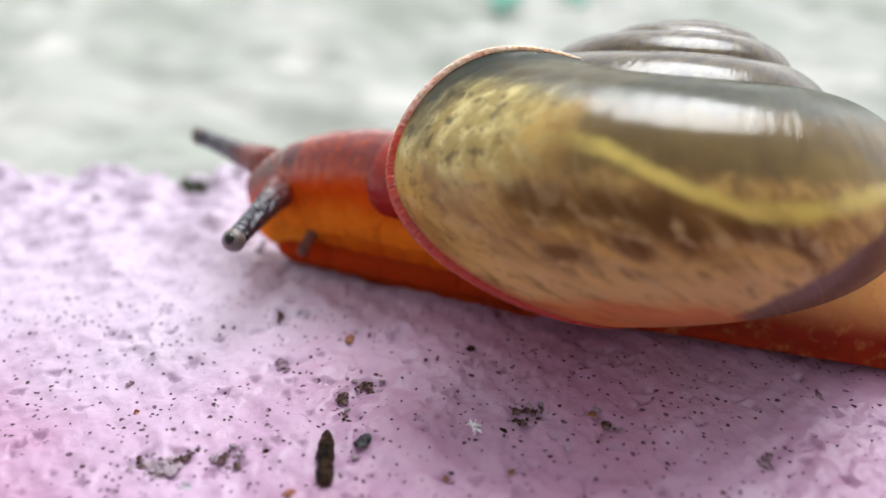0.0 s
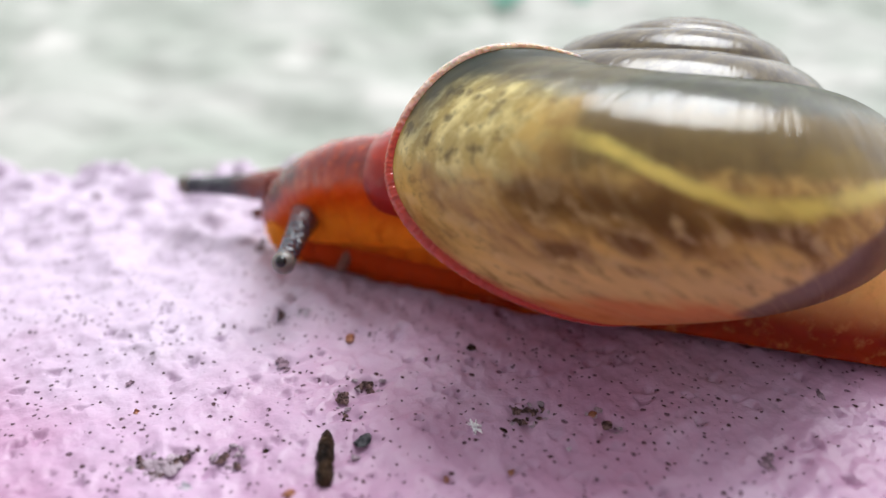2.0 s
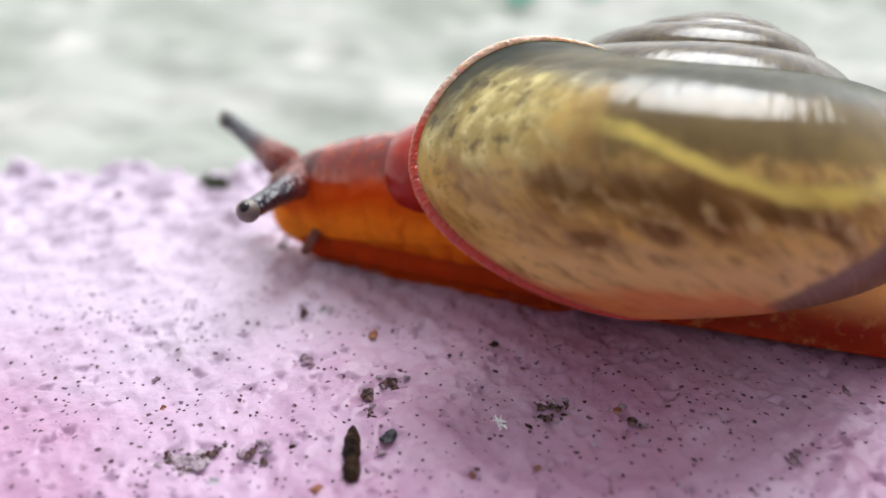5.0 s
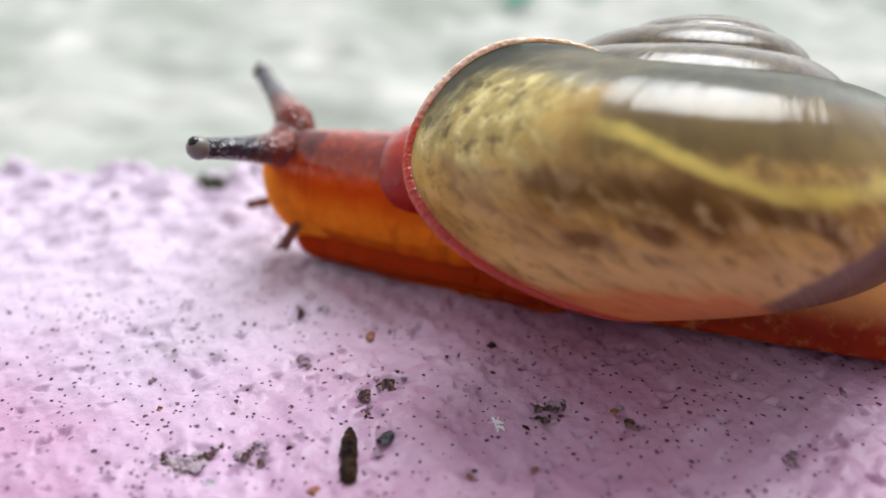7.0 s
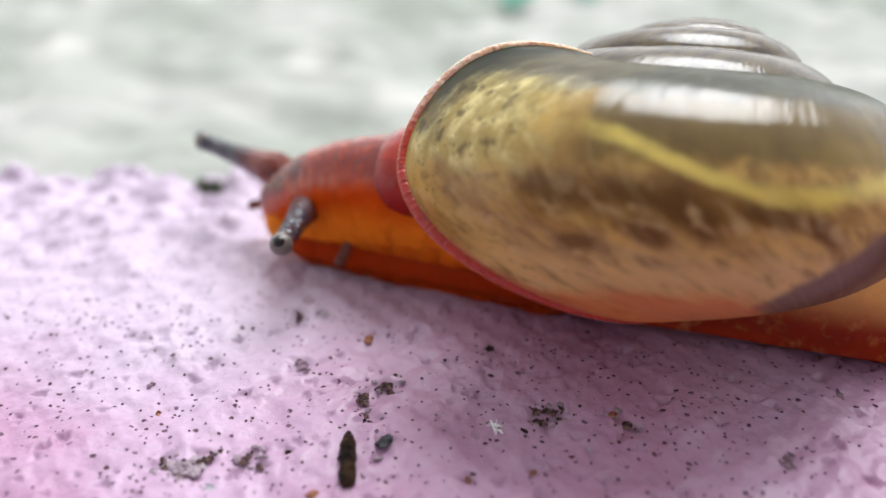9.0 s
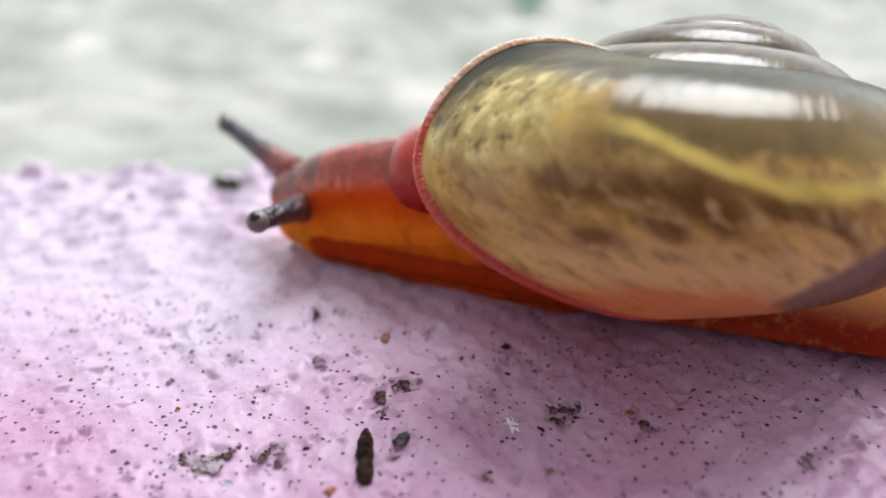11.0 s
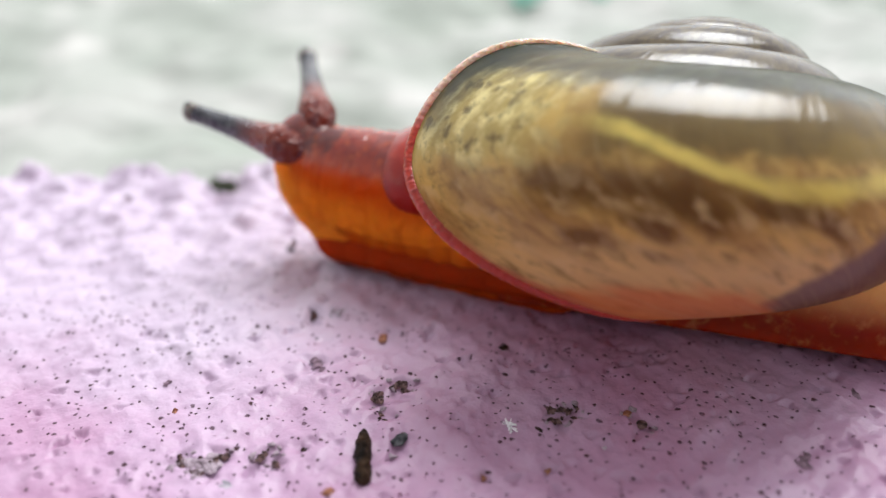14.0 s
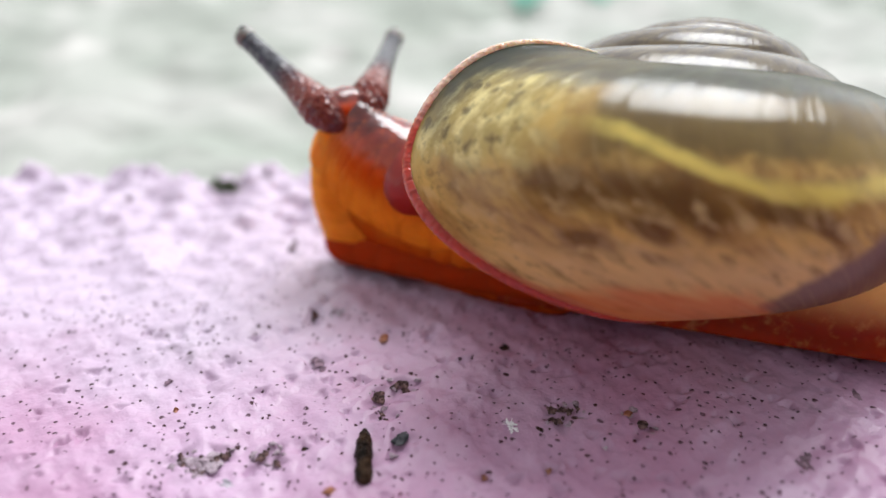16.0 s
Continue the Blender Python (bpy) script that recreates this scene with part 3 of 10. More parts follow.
def build_snail():
    snail = tagged(new("snail"), "glossy brown-shelled snail with orange-red body and grey tentacles on pink paint", "snail")
    pieces = {"shell": build_shell(snail)}
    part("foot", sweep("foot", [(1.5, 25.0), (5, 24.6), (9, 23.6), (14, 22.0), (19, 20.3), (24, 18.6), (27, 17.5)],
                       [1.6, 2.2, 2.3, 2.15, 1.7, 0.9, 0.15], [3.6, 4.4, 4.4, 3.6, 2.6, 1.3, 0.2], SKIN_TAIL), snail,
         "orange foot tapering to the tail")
    collar = part("mantle_fold", oval("mantle_fold", (4.3, 4.46, 3.6), COLLAR, seed=3, jag=0.03, blunt=2.4), snail, "dark red fold of the mantle")
    collar.matrix_basis = mm(-0.90, 26.07, 3.92, 0, -8, -16.172)
    for i in range(18):
        k = i / (18 - 1)
        size = (4.6 - 2.3 * k, 4.2 - 2.3 * k ** 1.4, 4.0 - 0.6 * k)
        pieces["back%d" % i] = part("neck_piece", oval("neck_piece", size, SKIN_BACK if i < 11 else SKIN_CROWN, seed=i + 1, jag=0.014, blunt=2.6, skirt=True), snail)
    for i in range(10):
        k = i / (10 - 1)
        size = (4.6 - 1.4 * k, 4.14 - 2.1 * k ** 1.3, 5.0 - 0.7 * k - 0.8 * k ** 5)
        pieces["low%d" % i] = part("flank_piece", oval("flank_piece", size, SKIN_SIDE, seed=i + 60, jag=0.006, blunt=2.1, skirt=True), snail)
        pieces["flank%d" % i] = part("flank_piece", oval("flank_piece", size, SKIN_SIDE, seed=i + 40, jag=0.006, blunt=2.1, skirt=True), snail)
    for i in range(9):
        k = i / (9 - 1)
        pieces["face%d" % i] = part("head_piece", oval("head_piece", (2.6 + 0.6 * k, 2.1 + 0.4 * k, 2.7 - 0.3 * k), SKIN_FACE, seed=i + 80, jag=0.014, blunt=2.3), snail)
    for i in range(11):
        k = i / (11 - 1)
        size = (4.6 - 1.4 * k, 4.42 - 1.6 * k ** 2, 2.3 - 0.3 * k)
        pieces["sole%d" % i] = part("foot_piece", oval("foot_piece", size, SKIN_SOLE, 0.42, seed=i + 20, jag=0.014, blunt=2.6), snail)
    pieces["crown"] = part("head_piece", oval("head_piece", (2.5, 1.7, 1.6), SKIN_CROWN, seed=97, jag=0.02, blunt=2.2), snail)
    for key in ("near", "far"):
        stalk = part("upper_tentacle", build_tentacle("upper_tentacle", 5.8, 0.78, 0.36, STALK), snail, "slate-grey tentacle with an eye at its tip")
        bulb = part("eye_bulb", oval("eye_bulb", (0.78, 0.79, 0.79), BULB, jag=0), stalk, "pale translucent eye bulb")
        bulb.matrix_basis = mm(-0.33, 0, 0)
        eye = part("pupil", oval("pupil", (0.44, 0.44, 0.44), PUPIL, jag=0), stalk, "black eye spot")
        eye.matrix_basis = mm(-0.15, 0, 0.16)
        pieces[key] = stalk
        pieces[key + "_low"] = part("lower_tentacle", build_tentacle("lower_tentacle", 1.3, 0.42, 0.20, NUB), snail, "short dark lower tentacle")
    return snail, pieces


# ---- grit and litter ----
def flat_crumb(name, size, material, seed):
    """A thin ragged scab of dirt with a lumpy top; size in millimetres."""
    rng = random.Random(seed)
    k = rng.uniform(0, 50)
    a, r = np.meshgrid(np.linspace(0, 2 * np.pi, 49)[:-1], np.linspace(0.03, 1.0, 9), indexing="xy")
    ragged = np.array([1 + 0.75 * noise.noise((math.cos(t) * 1.1 + k, math.sin(t) * 1.1, 0)) + 0.55 * noise.noise((math.cos(t) * 3 + k, math.sin(t) * 3, 5))
                       for t in a[0]])
    x, y = np.cos(a) * r * ragged * size[0] / 2, np.sin(a) * r * ragged * size[1] / 2
    lump = np.array([noise.noise((px * 9 + k, py * 9, 2)) for px, py in zip(x.ravel(), y.ravel())]).reshape(x.shape)
    z = size[2] * ((1 - r ** 2.5) * (0.55 + 0.9 * lump) - 0.25 * r ** 6)
    return grid_mesh(name, np.stack([x, y, z], -1) * MM, material, wrap=True)


def splinters(name, size, material, seed):
    """A ragged flake: thin splinters that cross one another; size in millimetres."""
    rng = random.Random(seed)
    bm = bmesh.new()
    for k in range(9):
        long, wide = rng.uniform(0.6, 1.0), rng.uniform(0.14, 0.26)
        m = (mm(rng.uniform(-0.22, 0.22) * size[0], rng.uniform(-0.25, 0.25) * size[1], size[2] * rng.uniform(0.2, 0.7),
                rng.uniform(-25, 25), rng.uniform(-25, 25), rng.uniform(30, 150)))
        made = bmesh.ops.create_cone(bm, cap_ends=True, segments=5, radius1=0.5, radius2=0.12, depth=1.0)
        shape = m @ Matrix.Diagonal((size[1] * long * MM, size[0] * wide * MM, size[2] * 0.3 * MM, 1)) @ Matrix.Rotation(radians(90), 4, "Y")
        bmesh.ops.transform(bm, matrix=shape, verts=made["verts"])
    me = bpy.data.meshes.new(name)
    bm.to_mesh(me)
    bm.free()
    me.materials.append(material)
    return me


def litter(name, label, category, at, size, material, turn=0, jag=0.35, seed=1, tilt=0, group="", detail=3):
    """One loose piece, bedded a little into the paint."""
    crumb = name in ("dirt_crumb", "cement_flake", "cement_patch")
    if name == "seed_husk":
        me = oval(name, (size[1], size[0], size[2]), material, seed=seed, jag=0.16, rings=48, blunt=9)
        for vert in me.vertices:
            along = vert.co.x / (size[1] * MM) + 0.5
            fat = 1.0 - 0.62 * along ** 6 - 0.10 * math.exp(-((along - 0.36) / 0.07) ** 2) + 0.22 * noise.noise(vert.co * 4500)
            vert.co.y, vert.co.z = vert.co.y * fat, vert.co.z * fat
        me.transform(mm(0, 0, size[2] * 0.42, 0, 0, 92))
    elif name == "white_flake":
        me = splinters(name, size, material, seed)
    elif crumb:
        me = flat_crumb(name, size, material, seed)
    else:
        me = rough_lump(name, size, material, seed, jag, detail)
    ob = new(name, me)
    ob.matrix_basis = mm(at[0], at[1], -0.05 - 0.01 * crumb, 0, tilt, turn)
    return tagged(ob, label, category, group)


def build_litter():
    """Loose crumbs, chips and flakes that lie on the paint and in its pores."""
    litter("seed_husk", "dark brown elongated seed husk lying on the paint", "husk", (-3.23, 16.04), (0.46, 2.10, 0.46), BARK, 3, 0.25, 1)
    litter("stone_chip", "dark stone chip lodged in the paint", "chip", (-2.26, 16.78), (0.36, 0.56, 0.2), SLATE, -35, 0.5, 2)
    litter("dirt_crumb", "dark crumb of dirt in a chipped pore", "crumb", (-2.37, 19.29), (0.33, 0.33, 0.10), GRIT, 20, 0.6, 3, group="crumbs on the paint")
    litter("dirt_crumb", "dark crumb of dirt in a chipped pore", "crumb", (-2.27, 19.03), (0.26, 0.26, 0.10), GRIT, 55, 0.6, 63, group="crumbs on the paint")
    litter("dirt_crumb", "dark crumb of dirt in a chipped pore", "crumb", (-2.61, 19.15), (0.22, 0.22, 0.10), GRIT, 90, 0.6, 123, group="crumbs on the paint")
    litter("dirt_crumb", "dark crumb of dirt in a chipped pore", "crumb", (-2.47, 19.37), (0.16, 0.16, 0.10), GRIT, 125, 0.6, 183, group="crumbs on the paint")
    litter("dirt_crumb", "dark crumb of dirt in a chipped pore", "crumb", (-2.25, 19.27), (0.11, 0.11, 0.10), GRIT, 160, 0.6, 243, group="crumbs on the paint")
    litter("dirt_crumb", "dark crumb of dirt in a chipped pore", "crumb", (-2.32, 19.30), (0.09, 0.09, 0.10), GRIT, 195, 0.6, 303, group="crumbs on the paint")
    litter("dirt_crumb", "dark crumb of dirt in a chipped pore", "crumb", (-3.07, 18.57), (0.35, 0.36, 0.10), GRIT, 25, 0.6, 4, group="crumbs on the paint")
    litter("dirt_crumb", "dark crumb of dirt in a chipped pore", "crumb", (-3.06, 18.84), (0.28, 0.29, 0.10), GRIT, 60, 0.6, 64, group="crumbs on the paint")
    litter("dirt_crumb", "dark crumb of dirt in a chipped pore", "crumb", (-3.12, 18.79), (0.23, 0.24, 0.10), GRIT, 95, 0.6, 124, group="crumbs on the paint")
    litter("dirt_crumb", "dark crumb of dirt in a chipped pore", "crumb", (-3.11, 18.71), (0.17, 0.17, 0.10), GRIT, 130, 0.6, 184, group="crumbs on the paint")
    litter("dirt_crumb", "dark crumb of dirt in a chipped pore", "crumb", (-2.96, 18.55), (0.12, 0.13, 0.10), GRIT, 165, 0.6, 244, group="crumbs on the paint")
    litter("dirt_crumb", "dark crumb of dirt in a chipped pore", "crumb", (-2.68, 18.32), (0.09, 0.10, 0.10), GRIT, 200, 0.6, 304, group="crumbs on the paint")
    litter("dirt_crumb", "dark crumb of dirt in a chipped pore", "crumb", (-2.94, 17.95), (0.22, 0.23, 0.07), GRIT, 0, 0.6, 5, group="crumbs on the paint")
    litter("dirt_crumb", "dark crumb of dirt in a chipped pore", "crumb", (-2.78, 17.65), (0.18, 0.18, 0.07), GRIT, 35, 0.6, 65, group="crumbs on the paint")
    litter("dirt_crumb", "dark crumb of dirt in a chipped pore", "crumb", (-2.61, 17.96), (0.15, 0.15, 0.07), GRIT, 70, 0.6, 125, group="crumbs on the paint")
    litter("dirt_crumb", "dark crumb of dirt in a chipped pore", "crumb", (-2.93, 17.77), (0.11, 0.11, 0.07), GRIT, 105, 0.6, 185, group="crumbs on the paint")
    litter("dirt_crumb", "dark crumb of dirt in a chipped pore", "crumb", (-2.92, 17.73), (0.08, 0.08, 0.07), GRIT, 140, 0.6, 245, group="crumbs on the paint")
    litter("dirt_crumb", "dark crumb of dirt in a chipped pore", "crumb", (-2.74, 17.68), (0.06, 0.06, 0.07), GRIT, 175, 0.6, 305, group="crumbs on the paint")
    litter("cement_flake", "small grey cement flake in a chipped hollow", "flake", (-7.70, 15.98), (1.15, 1.0, 0.07), CHALK, 0, 0.4, 6)
    litter("dirt_crumb", "black grit on the rim of a chipped patch", "crumb", (-8.27, 15.83), (0.21, 0.30, 0.08), GRIT, 30, 0.6, 7, group="crumbs on the paint")
    litter("dirt_crumb", "black grit on the rim of a chipped patch", "crumb", (-8.44, 16.19), (0.17, 0.24, 0.08), GRIT, 65, 0.6, 67, group="crumbs on the paint")
    litter("dirt_crumb", "black grit on the rim of a chipped patch", "crumb", (-8.37, 16.00), (0.14, 0.20, 0.08), GRIT, 100, 0.6, 127, group="crumbs on the paint")
    litter("dirt_crumb", "black grit on the rim of a chipped patch", "crumb", (-8.30, 16.03), (0.10, 0.14, 0.08), GRIT, 135, 0.6, 187, group="crumbs on the paint")
    litter("dirt_crumb", "black grit on the rim of a chipped patch", "crumb", (-8.37, 15.82), (0.07, 0.10, 0.08), GRIT, 170, 0.6, 247, group="crumbs on the paint")
    litter("dirt_crumb", "black grit on the rim of a chipped patch", "crumb", (-8.26, 16.26), (0.06, 0.08, 0.08), GRIT, 205, 0.6, 307, group="crumbs on the paint")
    litter("dirt_crumb", "black grit on the rim of a chipped patch", "crumb", (-7.14, 16.19), (0.25, 0.34, 0.10), GRIT, -20, 0.6, 8, group="crumbs on the paint")
    litter("dirt_crumb", "black grit on the rim of a chipped patch", "crumb", (-7.40, 16.03), (0.20, 0.27, 0.10), GRIT, 15, 0.6, 68, group="crumbs on the paint")
    litter("dirt_crumb", "black grit on the rim of a chipped patch", "crumb", (-7.26, 16.20), (0.17, 0.23, 0.10), GRIT, 50, 0.6, 128, group="crumbs on the paint")
    litter("dirt_crumb", "black grit on the rim of a chipped patch", "crumb", (-7.49, 15.96), (0.12, 0.16, 0.10), GRIT, 85, 0.6, 188, group="crumbs on the paint")
    litter("dirt_crumb", "black grit on the rim of a chipped patch", "crumb", (-7.39, 16.11), (0.09, 0.12, 0.10), GRIT, 120, 0.6, 248, group="crumbs on the paint")
    litter("dirt_crumb", "black grit on the rim of a chipped patch", "crumb", (-7.21, 16.10), (0.07, 0.09, 0.10), GRIT, 155, 0.6, 308, group="crumbs on the paint")
    litter("dirt_crumb", "black grit on the rim of a chipped patch", "crumb", (-7.85, 15.65), (0.28, 0.17, 0.06), GRIT, 10, 0.6, 9, group="crumbs on the paint")
    litter("dirt_crumb", "black grit on the rim of a chipped patch", "crumb", (-7.67, 15.56), (0.22, 0.14, 0.06), GRIT, 45, 0.6, 69, group="crumbs on the paint")
    litter("dirt_crumb", "black grit on the rim of a chipped patch", "crumb", (-7.76, 15.54), (0.18, 0.11, 0.06), GRIT, 80, 0.6, 129, group="crumbs on the paint")
    litter("dirt_crumb", "black grit on the rim of a chipped patch", "crumb", (-7.69, 15.63), (0.13, 0.08, 0.06), GRIT, 115, 0.6, 189, group="crumbs on the paint")
    litter("dirt_crumb", "black grit on the rim of a chipped patch", "crumb", (-7.81, 15.57), (0.10, 0.06, 0.06), GRIT, 150, 0.6, 249, group="crumbs on the paint")
    litter("dirt_crumb", "black grit on the rim of a chipped patch", "crumb", (-7.78, 15.61), (0.07, 0.05, 0.06), GRIT, 185, 0.6, 309, group="crumbs on the paint")
    litter("dirt_crumb", "dark crumb of dirt in a chipped pore", "crumb", (-6.17, 16.13), (0.24, 0.30, 0.08), GRIT, 0, 0.6, 10, group="crumbs on the paint")
    litter("dirt_crumb", "dark crumb of dirt in a chipped pore", "crumb", (-6.05, 16.30), (0.19, 0.24, 0.08), GRIT, 35, 0.6, 70, group="crumbs on the paint")
    litter("dirt_crumb", "dark crumb of dirt in a chipped pore", "crumb", (-6.16, 16.21), (0.16, 0.20, 0.08), GRIT, 70, 0.6, 130, group="crumbs on the paint")
    litter("dirt_crumb", "dark crumb of dirt in a chipped pore", "crumb", (-6.10, 16.13), (0.12, 0.15, 0.08), GRIT, 105, 0.6, 190, group="crumbs on the paint")
    litter("dirt_crumb", "dark crumb of dirt in a chipped pore", "crumb", (-6.00, 16.46), (0.08, 0.10, 0.08), GRIT, 140, 0.6, 250, group="crumbs on the paint")
    litter("dirt_crumb", "dark crumb of dirt in a chipped pore", "crumb", (-6.00, 16.45), (0.06, 0.08, 0.08), GRIT, 175, 0.6, 310, group="crumbs on the paint")
    litter("dirt_crumb", "dark crumb of dirt in a chipped pore", "crumb", (-5.66, 15.93), (0.21, 0.32, 0.07), GRIT, 40, 0.6, 11, group="crumbs on the paint")
    litter("cement_flake", "thin grey cement flake on the paint", "flake", (-6.90, 15.11), (0.48, 0.44, 0.06), GREY, 5, 0.3, 12)
    litter("white_flake", "ragged white lint flake on the paint", "flake", (0.93, 17.32), (0.36, 0.58, 0.22), PALE, 20, 0.9, 13)
    litter("seed", "small black oval seed on the paint", "seed", (1.70, 17.27), (0.40, 0.20, 0.10), BARK, -40, 0.2, 14)
    litter("dirt_crumb", "cluster of dark dirt in the paint", "crumb", (2.20, 18.14), (0.30, 0.39, 0.10), GRIT, 20, 0.6, 15, group="crumbs on the paint")
    litter("dirt_crumb", "cluster of dark dirt in the paint", "crumb", (2.30, 17.68), (0.24, 0.31, 0.10), GRIT, 55, 0.6, 75, group="crumbs on the paint")
    litter("dirt_crumb", "cluster of dark dirt in the paint", "crumb", (2.48, 18.13), (0.20, 0.26, 0.10), GRIT, 90, 0.6, 135, group="crumbs on the paint")
    litter("dirt_crumb", "cluster of dark dirt in the paint", "crumb", (2.12, 17.73), (0.14, 0.19, 0.10), GRIT, 125, 0.6, 195, group="crumbs on the paint")
    litter("dirt_crumb", "cluster of dark dirt in the paint", "crumb", (2.49, 17.77), (0.10, 0.13, 0.10), GRIT, 160, 0.6, 255, group="crumbs on the paint")
    litter("dirt_crumb", "cluster of dark dirt in the paint", "crumb", (2.24, 17.57), (0.08, 0.10, 0.10), GRIT, 195, 0.6, 315, group="crumbs on the paint")
    litter("dirt_crumb", "cluster of dark dirt in the paint", "crumb", (2.68, 18.05), (0.19, 0.30, 0.08), GRIT, 0, 0.6, 16, group="crumbs on the paint")
    litter("dirt_crumb", "cluster of dark dirt in the paint", "crumb", (2.97, 18.23), (0.16, 0.24, 0.08), GRIT, 35, 0.6, 76, group="crumbs on the paint")
    litter("dirt_crumb", "cluster of dark dirt in the paint", "crumb", (2.83, 17.77), (0.13, 0.20, 0.08), GRIT, 70, 0.6, 136, group="crumbs on the paint")
    litter("dirt_crumb", "cluster of dark dirt in the paint", "crumb", (2.77, 18.13), (0.09, 0.14, 0.08), GRIT, 105, 0.6, 196, group="crumbs on the paint")
    litter("dirt_crumb", "cluster of dark dirt in the paint", "crumb", (2.93, 18.06), (0.07, 0.10, 0.08), GRIT, 140, 0.6, 256, group="crumbs on the paint")
    litter("dirt_crumb", "cluster of dark dirt in the paint", "crumb", (2.74, 18.01), (0.05, 0.08, 0.08), GRIT, 175, 0.6, 316, group="crumbs on the paint")
    litter("stone_chip", "dark stone chip on the shaded paint", "chip", (4.76, 17.46), (0.34, 0.38, 0.08), GRIT, -35, 0.35, 17)
    litter("stone_chip", "small dark stone chip on the shaded paint", "chip", (4.43, 17.92), (0.26, 0.30, 0.08), RUST, -30, 0.35, 18)
    litter("dirt_crumb", "black dirt speck on the paint", "crumb", (-5.73, 23.08), (0.23, 0.52, 0.2), GRIT, 0, 0.4, 19, group="crumbs on the paint")
    litter("white_flake", "small pale flake beside a black speck", "flake", (-4.99, 23.22), (0.72, 0.66, 0.1), GREY, 0, 0.4, 20)
    litter("rust_crumb", "small rusty orange crumb", "crumb", (-3.15, 21.65), (0.30, 0.50, 0.10), RUST, 0, 0.4, 21)
    litter("dirt_crumb", "brown crumb in a pore", "crumb", (0.09, 15.42), (0.15, 0.23, 0.14), RUST, 0, 0.4, 22, group="crumbs on the paint")
    litter("dirt_crumb", "brown crumb in a pore", "crumb", (-4.98, 16.47), (0.15, 0.16, 0.1), BARK, -20, 0.4, 23, group="crumbs on the paint")
    litter("dirt_crumb", "brown crumb in a pore", "crumb", (1.88, 15.68), (0.15, 0.21, 0.1), RUST, -20, 0.4, 24, group="crumbs on the paint")
    litter("rust_crumb", "rusty crumb on the paint", "crumb", (-4.04, 14.80), (0.36, 0.31, 0.2), RUST, 20, 0.4, 25)
    litter("dirt_crumb", "greyish dirt smear in a shallow pore", "crumb", (-5.19, 20.36), (0.35, 0.41, 0.04), DUST, 0, 0.7, 26, group="crumbs on the paint")
    litter("dirt_crumb", "greyish dirt smear in a shallow pore", "crumb", (-5.31, 20.57), (0.28, 0.32, 0.04), DUST, 35, 0.7, 86, group="crumbs on the paint")
    litter("dirt_crumb", "greyish dirt smear in a shallow pore", "crumb", (-4.95, 20.06), (0.23, 0.27, 0.04), DUST, 70, 0.7, 146, group="crumbs on the paint")
    litter("dirt_crumb", "greyish dirt smear in a shallow pore", "crumb", (-5.29, 20.52), (0.17, 0.19, 0.04), DUST, 105, 0.7, 206, group="crumbs on the paint")
    litter("dirt_crumb", "greyish dirt smear in a shallow pore", "crumb", (-10.48, 21.92), (0.30, 0.39, 0.04), DUST, 0, 0.7, 27, group="crumbs on the paint")
    litter("dirt_crumb", "greyish dirt smear in a shallow pore", "crumb", (-10.37, 21.77), (0.24, 0.31, 0.04), DUST, 35, 0.7, 87, group="crumbs on the paint")
    litter("dirt_crumb", "greyish dirt smear in a shallow pore", "crumb", (-10.27, 21.47), (0.20, 0.26, 0.04), DUST, 70, 0.7, 147, group="crumbs on the paint")
    litter("dirt_crumb", "greyish dirt smear in a shallow pore", "crumb", (-10.48, 21.50), (0.14, 0.19, 0.04), DUST, 105, 0.7, 207, group="crumbs on the paint")
    litter("cement_patch", "bluish grey cement showing in shaded paint", "chip", (3.47, 16.81), (0.38, 0.91, 0.04), GREY, 0, 0.3, 28)
    litter("dirt_crumb", "soft dark dirt patch on shaded paint", "crumb", (7.88, 17.27), (0.32, 0.37, 0.03), DUST, -40, 0.5, 29, group="crumbs on the paint")
    litter("dirt_crumb", "soft dark dirt patch on shaded paint", "crumb", (7.60, 17.38), (0.26, 0.29, 0.03), DUST, -5, 0.5, 89, group="crumbs on the paint")
    litter("dirt_crumb", "soft dark dirt patch on shaded paint", "crumb", (7.75, 17.00), (0.21, 0.25, 0.03), DUST, 30, 0.5, 149, group="crumbs on the paint")
    litter("dirt_crumb", "soft dark dirt patch on shaded paint", "crumb", (7.76, 17.44), (0.15, 0.18, 0.03), DUST, 65, 0.5, 209, group="crumbs on the paint")
    litter("dirt_crumb", "soft dark dirt patch on shaded paint", "crumb", (8.94, 16.02), (0.25, 0.43, 0.03), DUST, -30, 0.5, 30, group="crumbs on the paint")
    litter("dirt_crumb", "soft dark dirt patch on shaded paint", "crumb", (9.09, 16.25), (0.20, 0.35, 0.03), DUST, 5, 0.5, 90, group="crumbs on the paint")
    litter("dirt_crumb", "soft dark dirt patch on shaded paint", "crumb", (9.02, 15.88), (0.17, 0.29, 0.03), DUST, 40, 0.5, 150, group="crumbs on the paint")
    litter("dirt_crumb", "soft dark dirt patch on shaded paint", "crumb", (8.96, 16.21), (0.12, 0.21, 0.03), DUST, 75, 0.5, 210, group="crumbs on the paint")
    litter("dirt_crumb", "soft dark dirt patch on shaded paint", "crumb", (11.60, 17.45), (0.34, 0.51, 0.03), DUST, -30, 0.5, 31, group="crumbs on the paint")
    litter("dirt_crumb", "soft dark dirt patch on shaded paint", "crumb", (11.36, 17.28), (0.27, 0.41, 0.03), DUST, 5, 0.5, 91, group="crumbs on the paint")
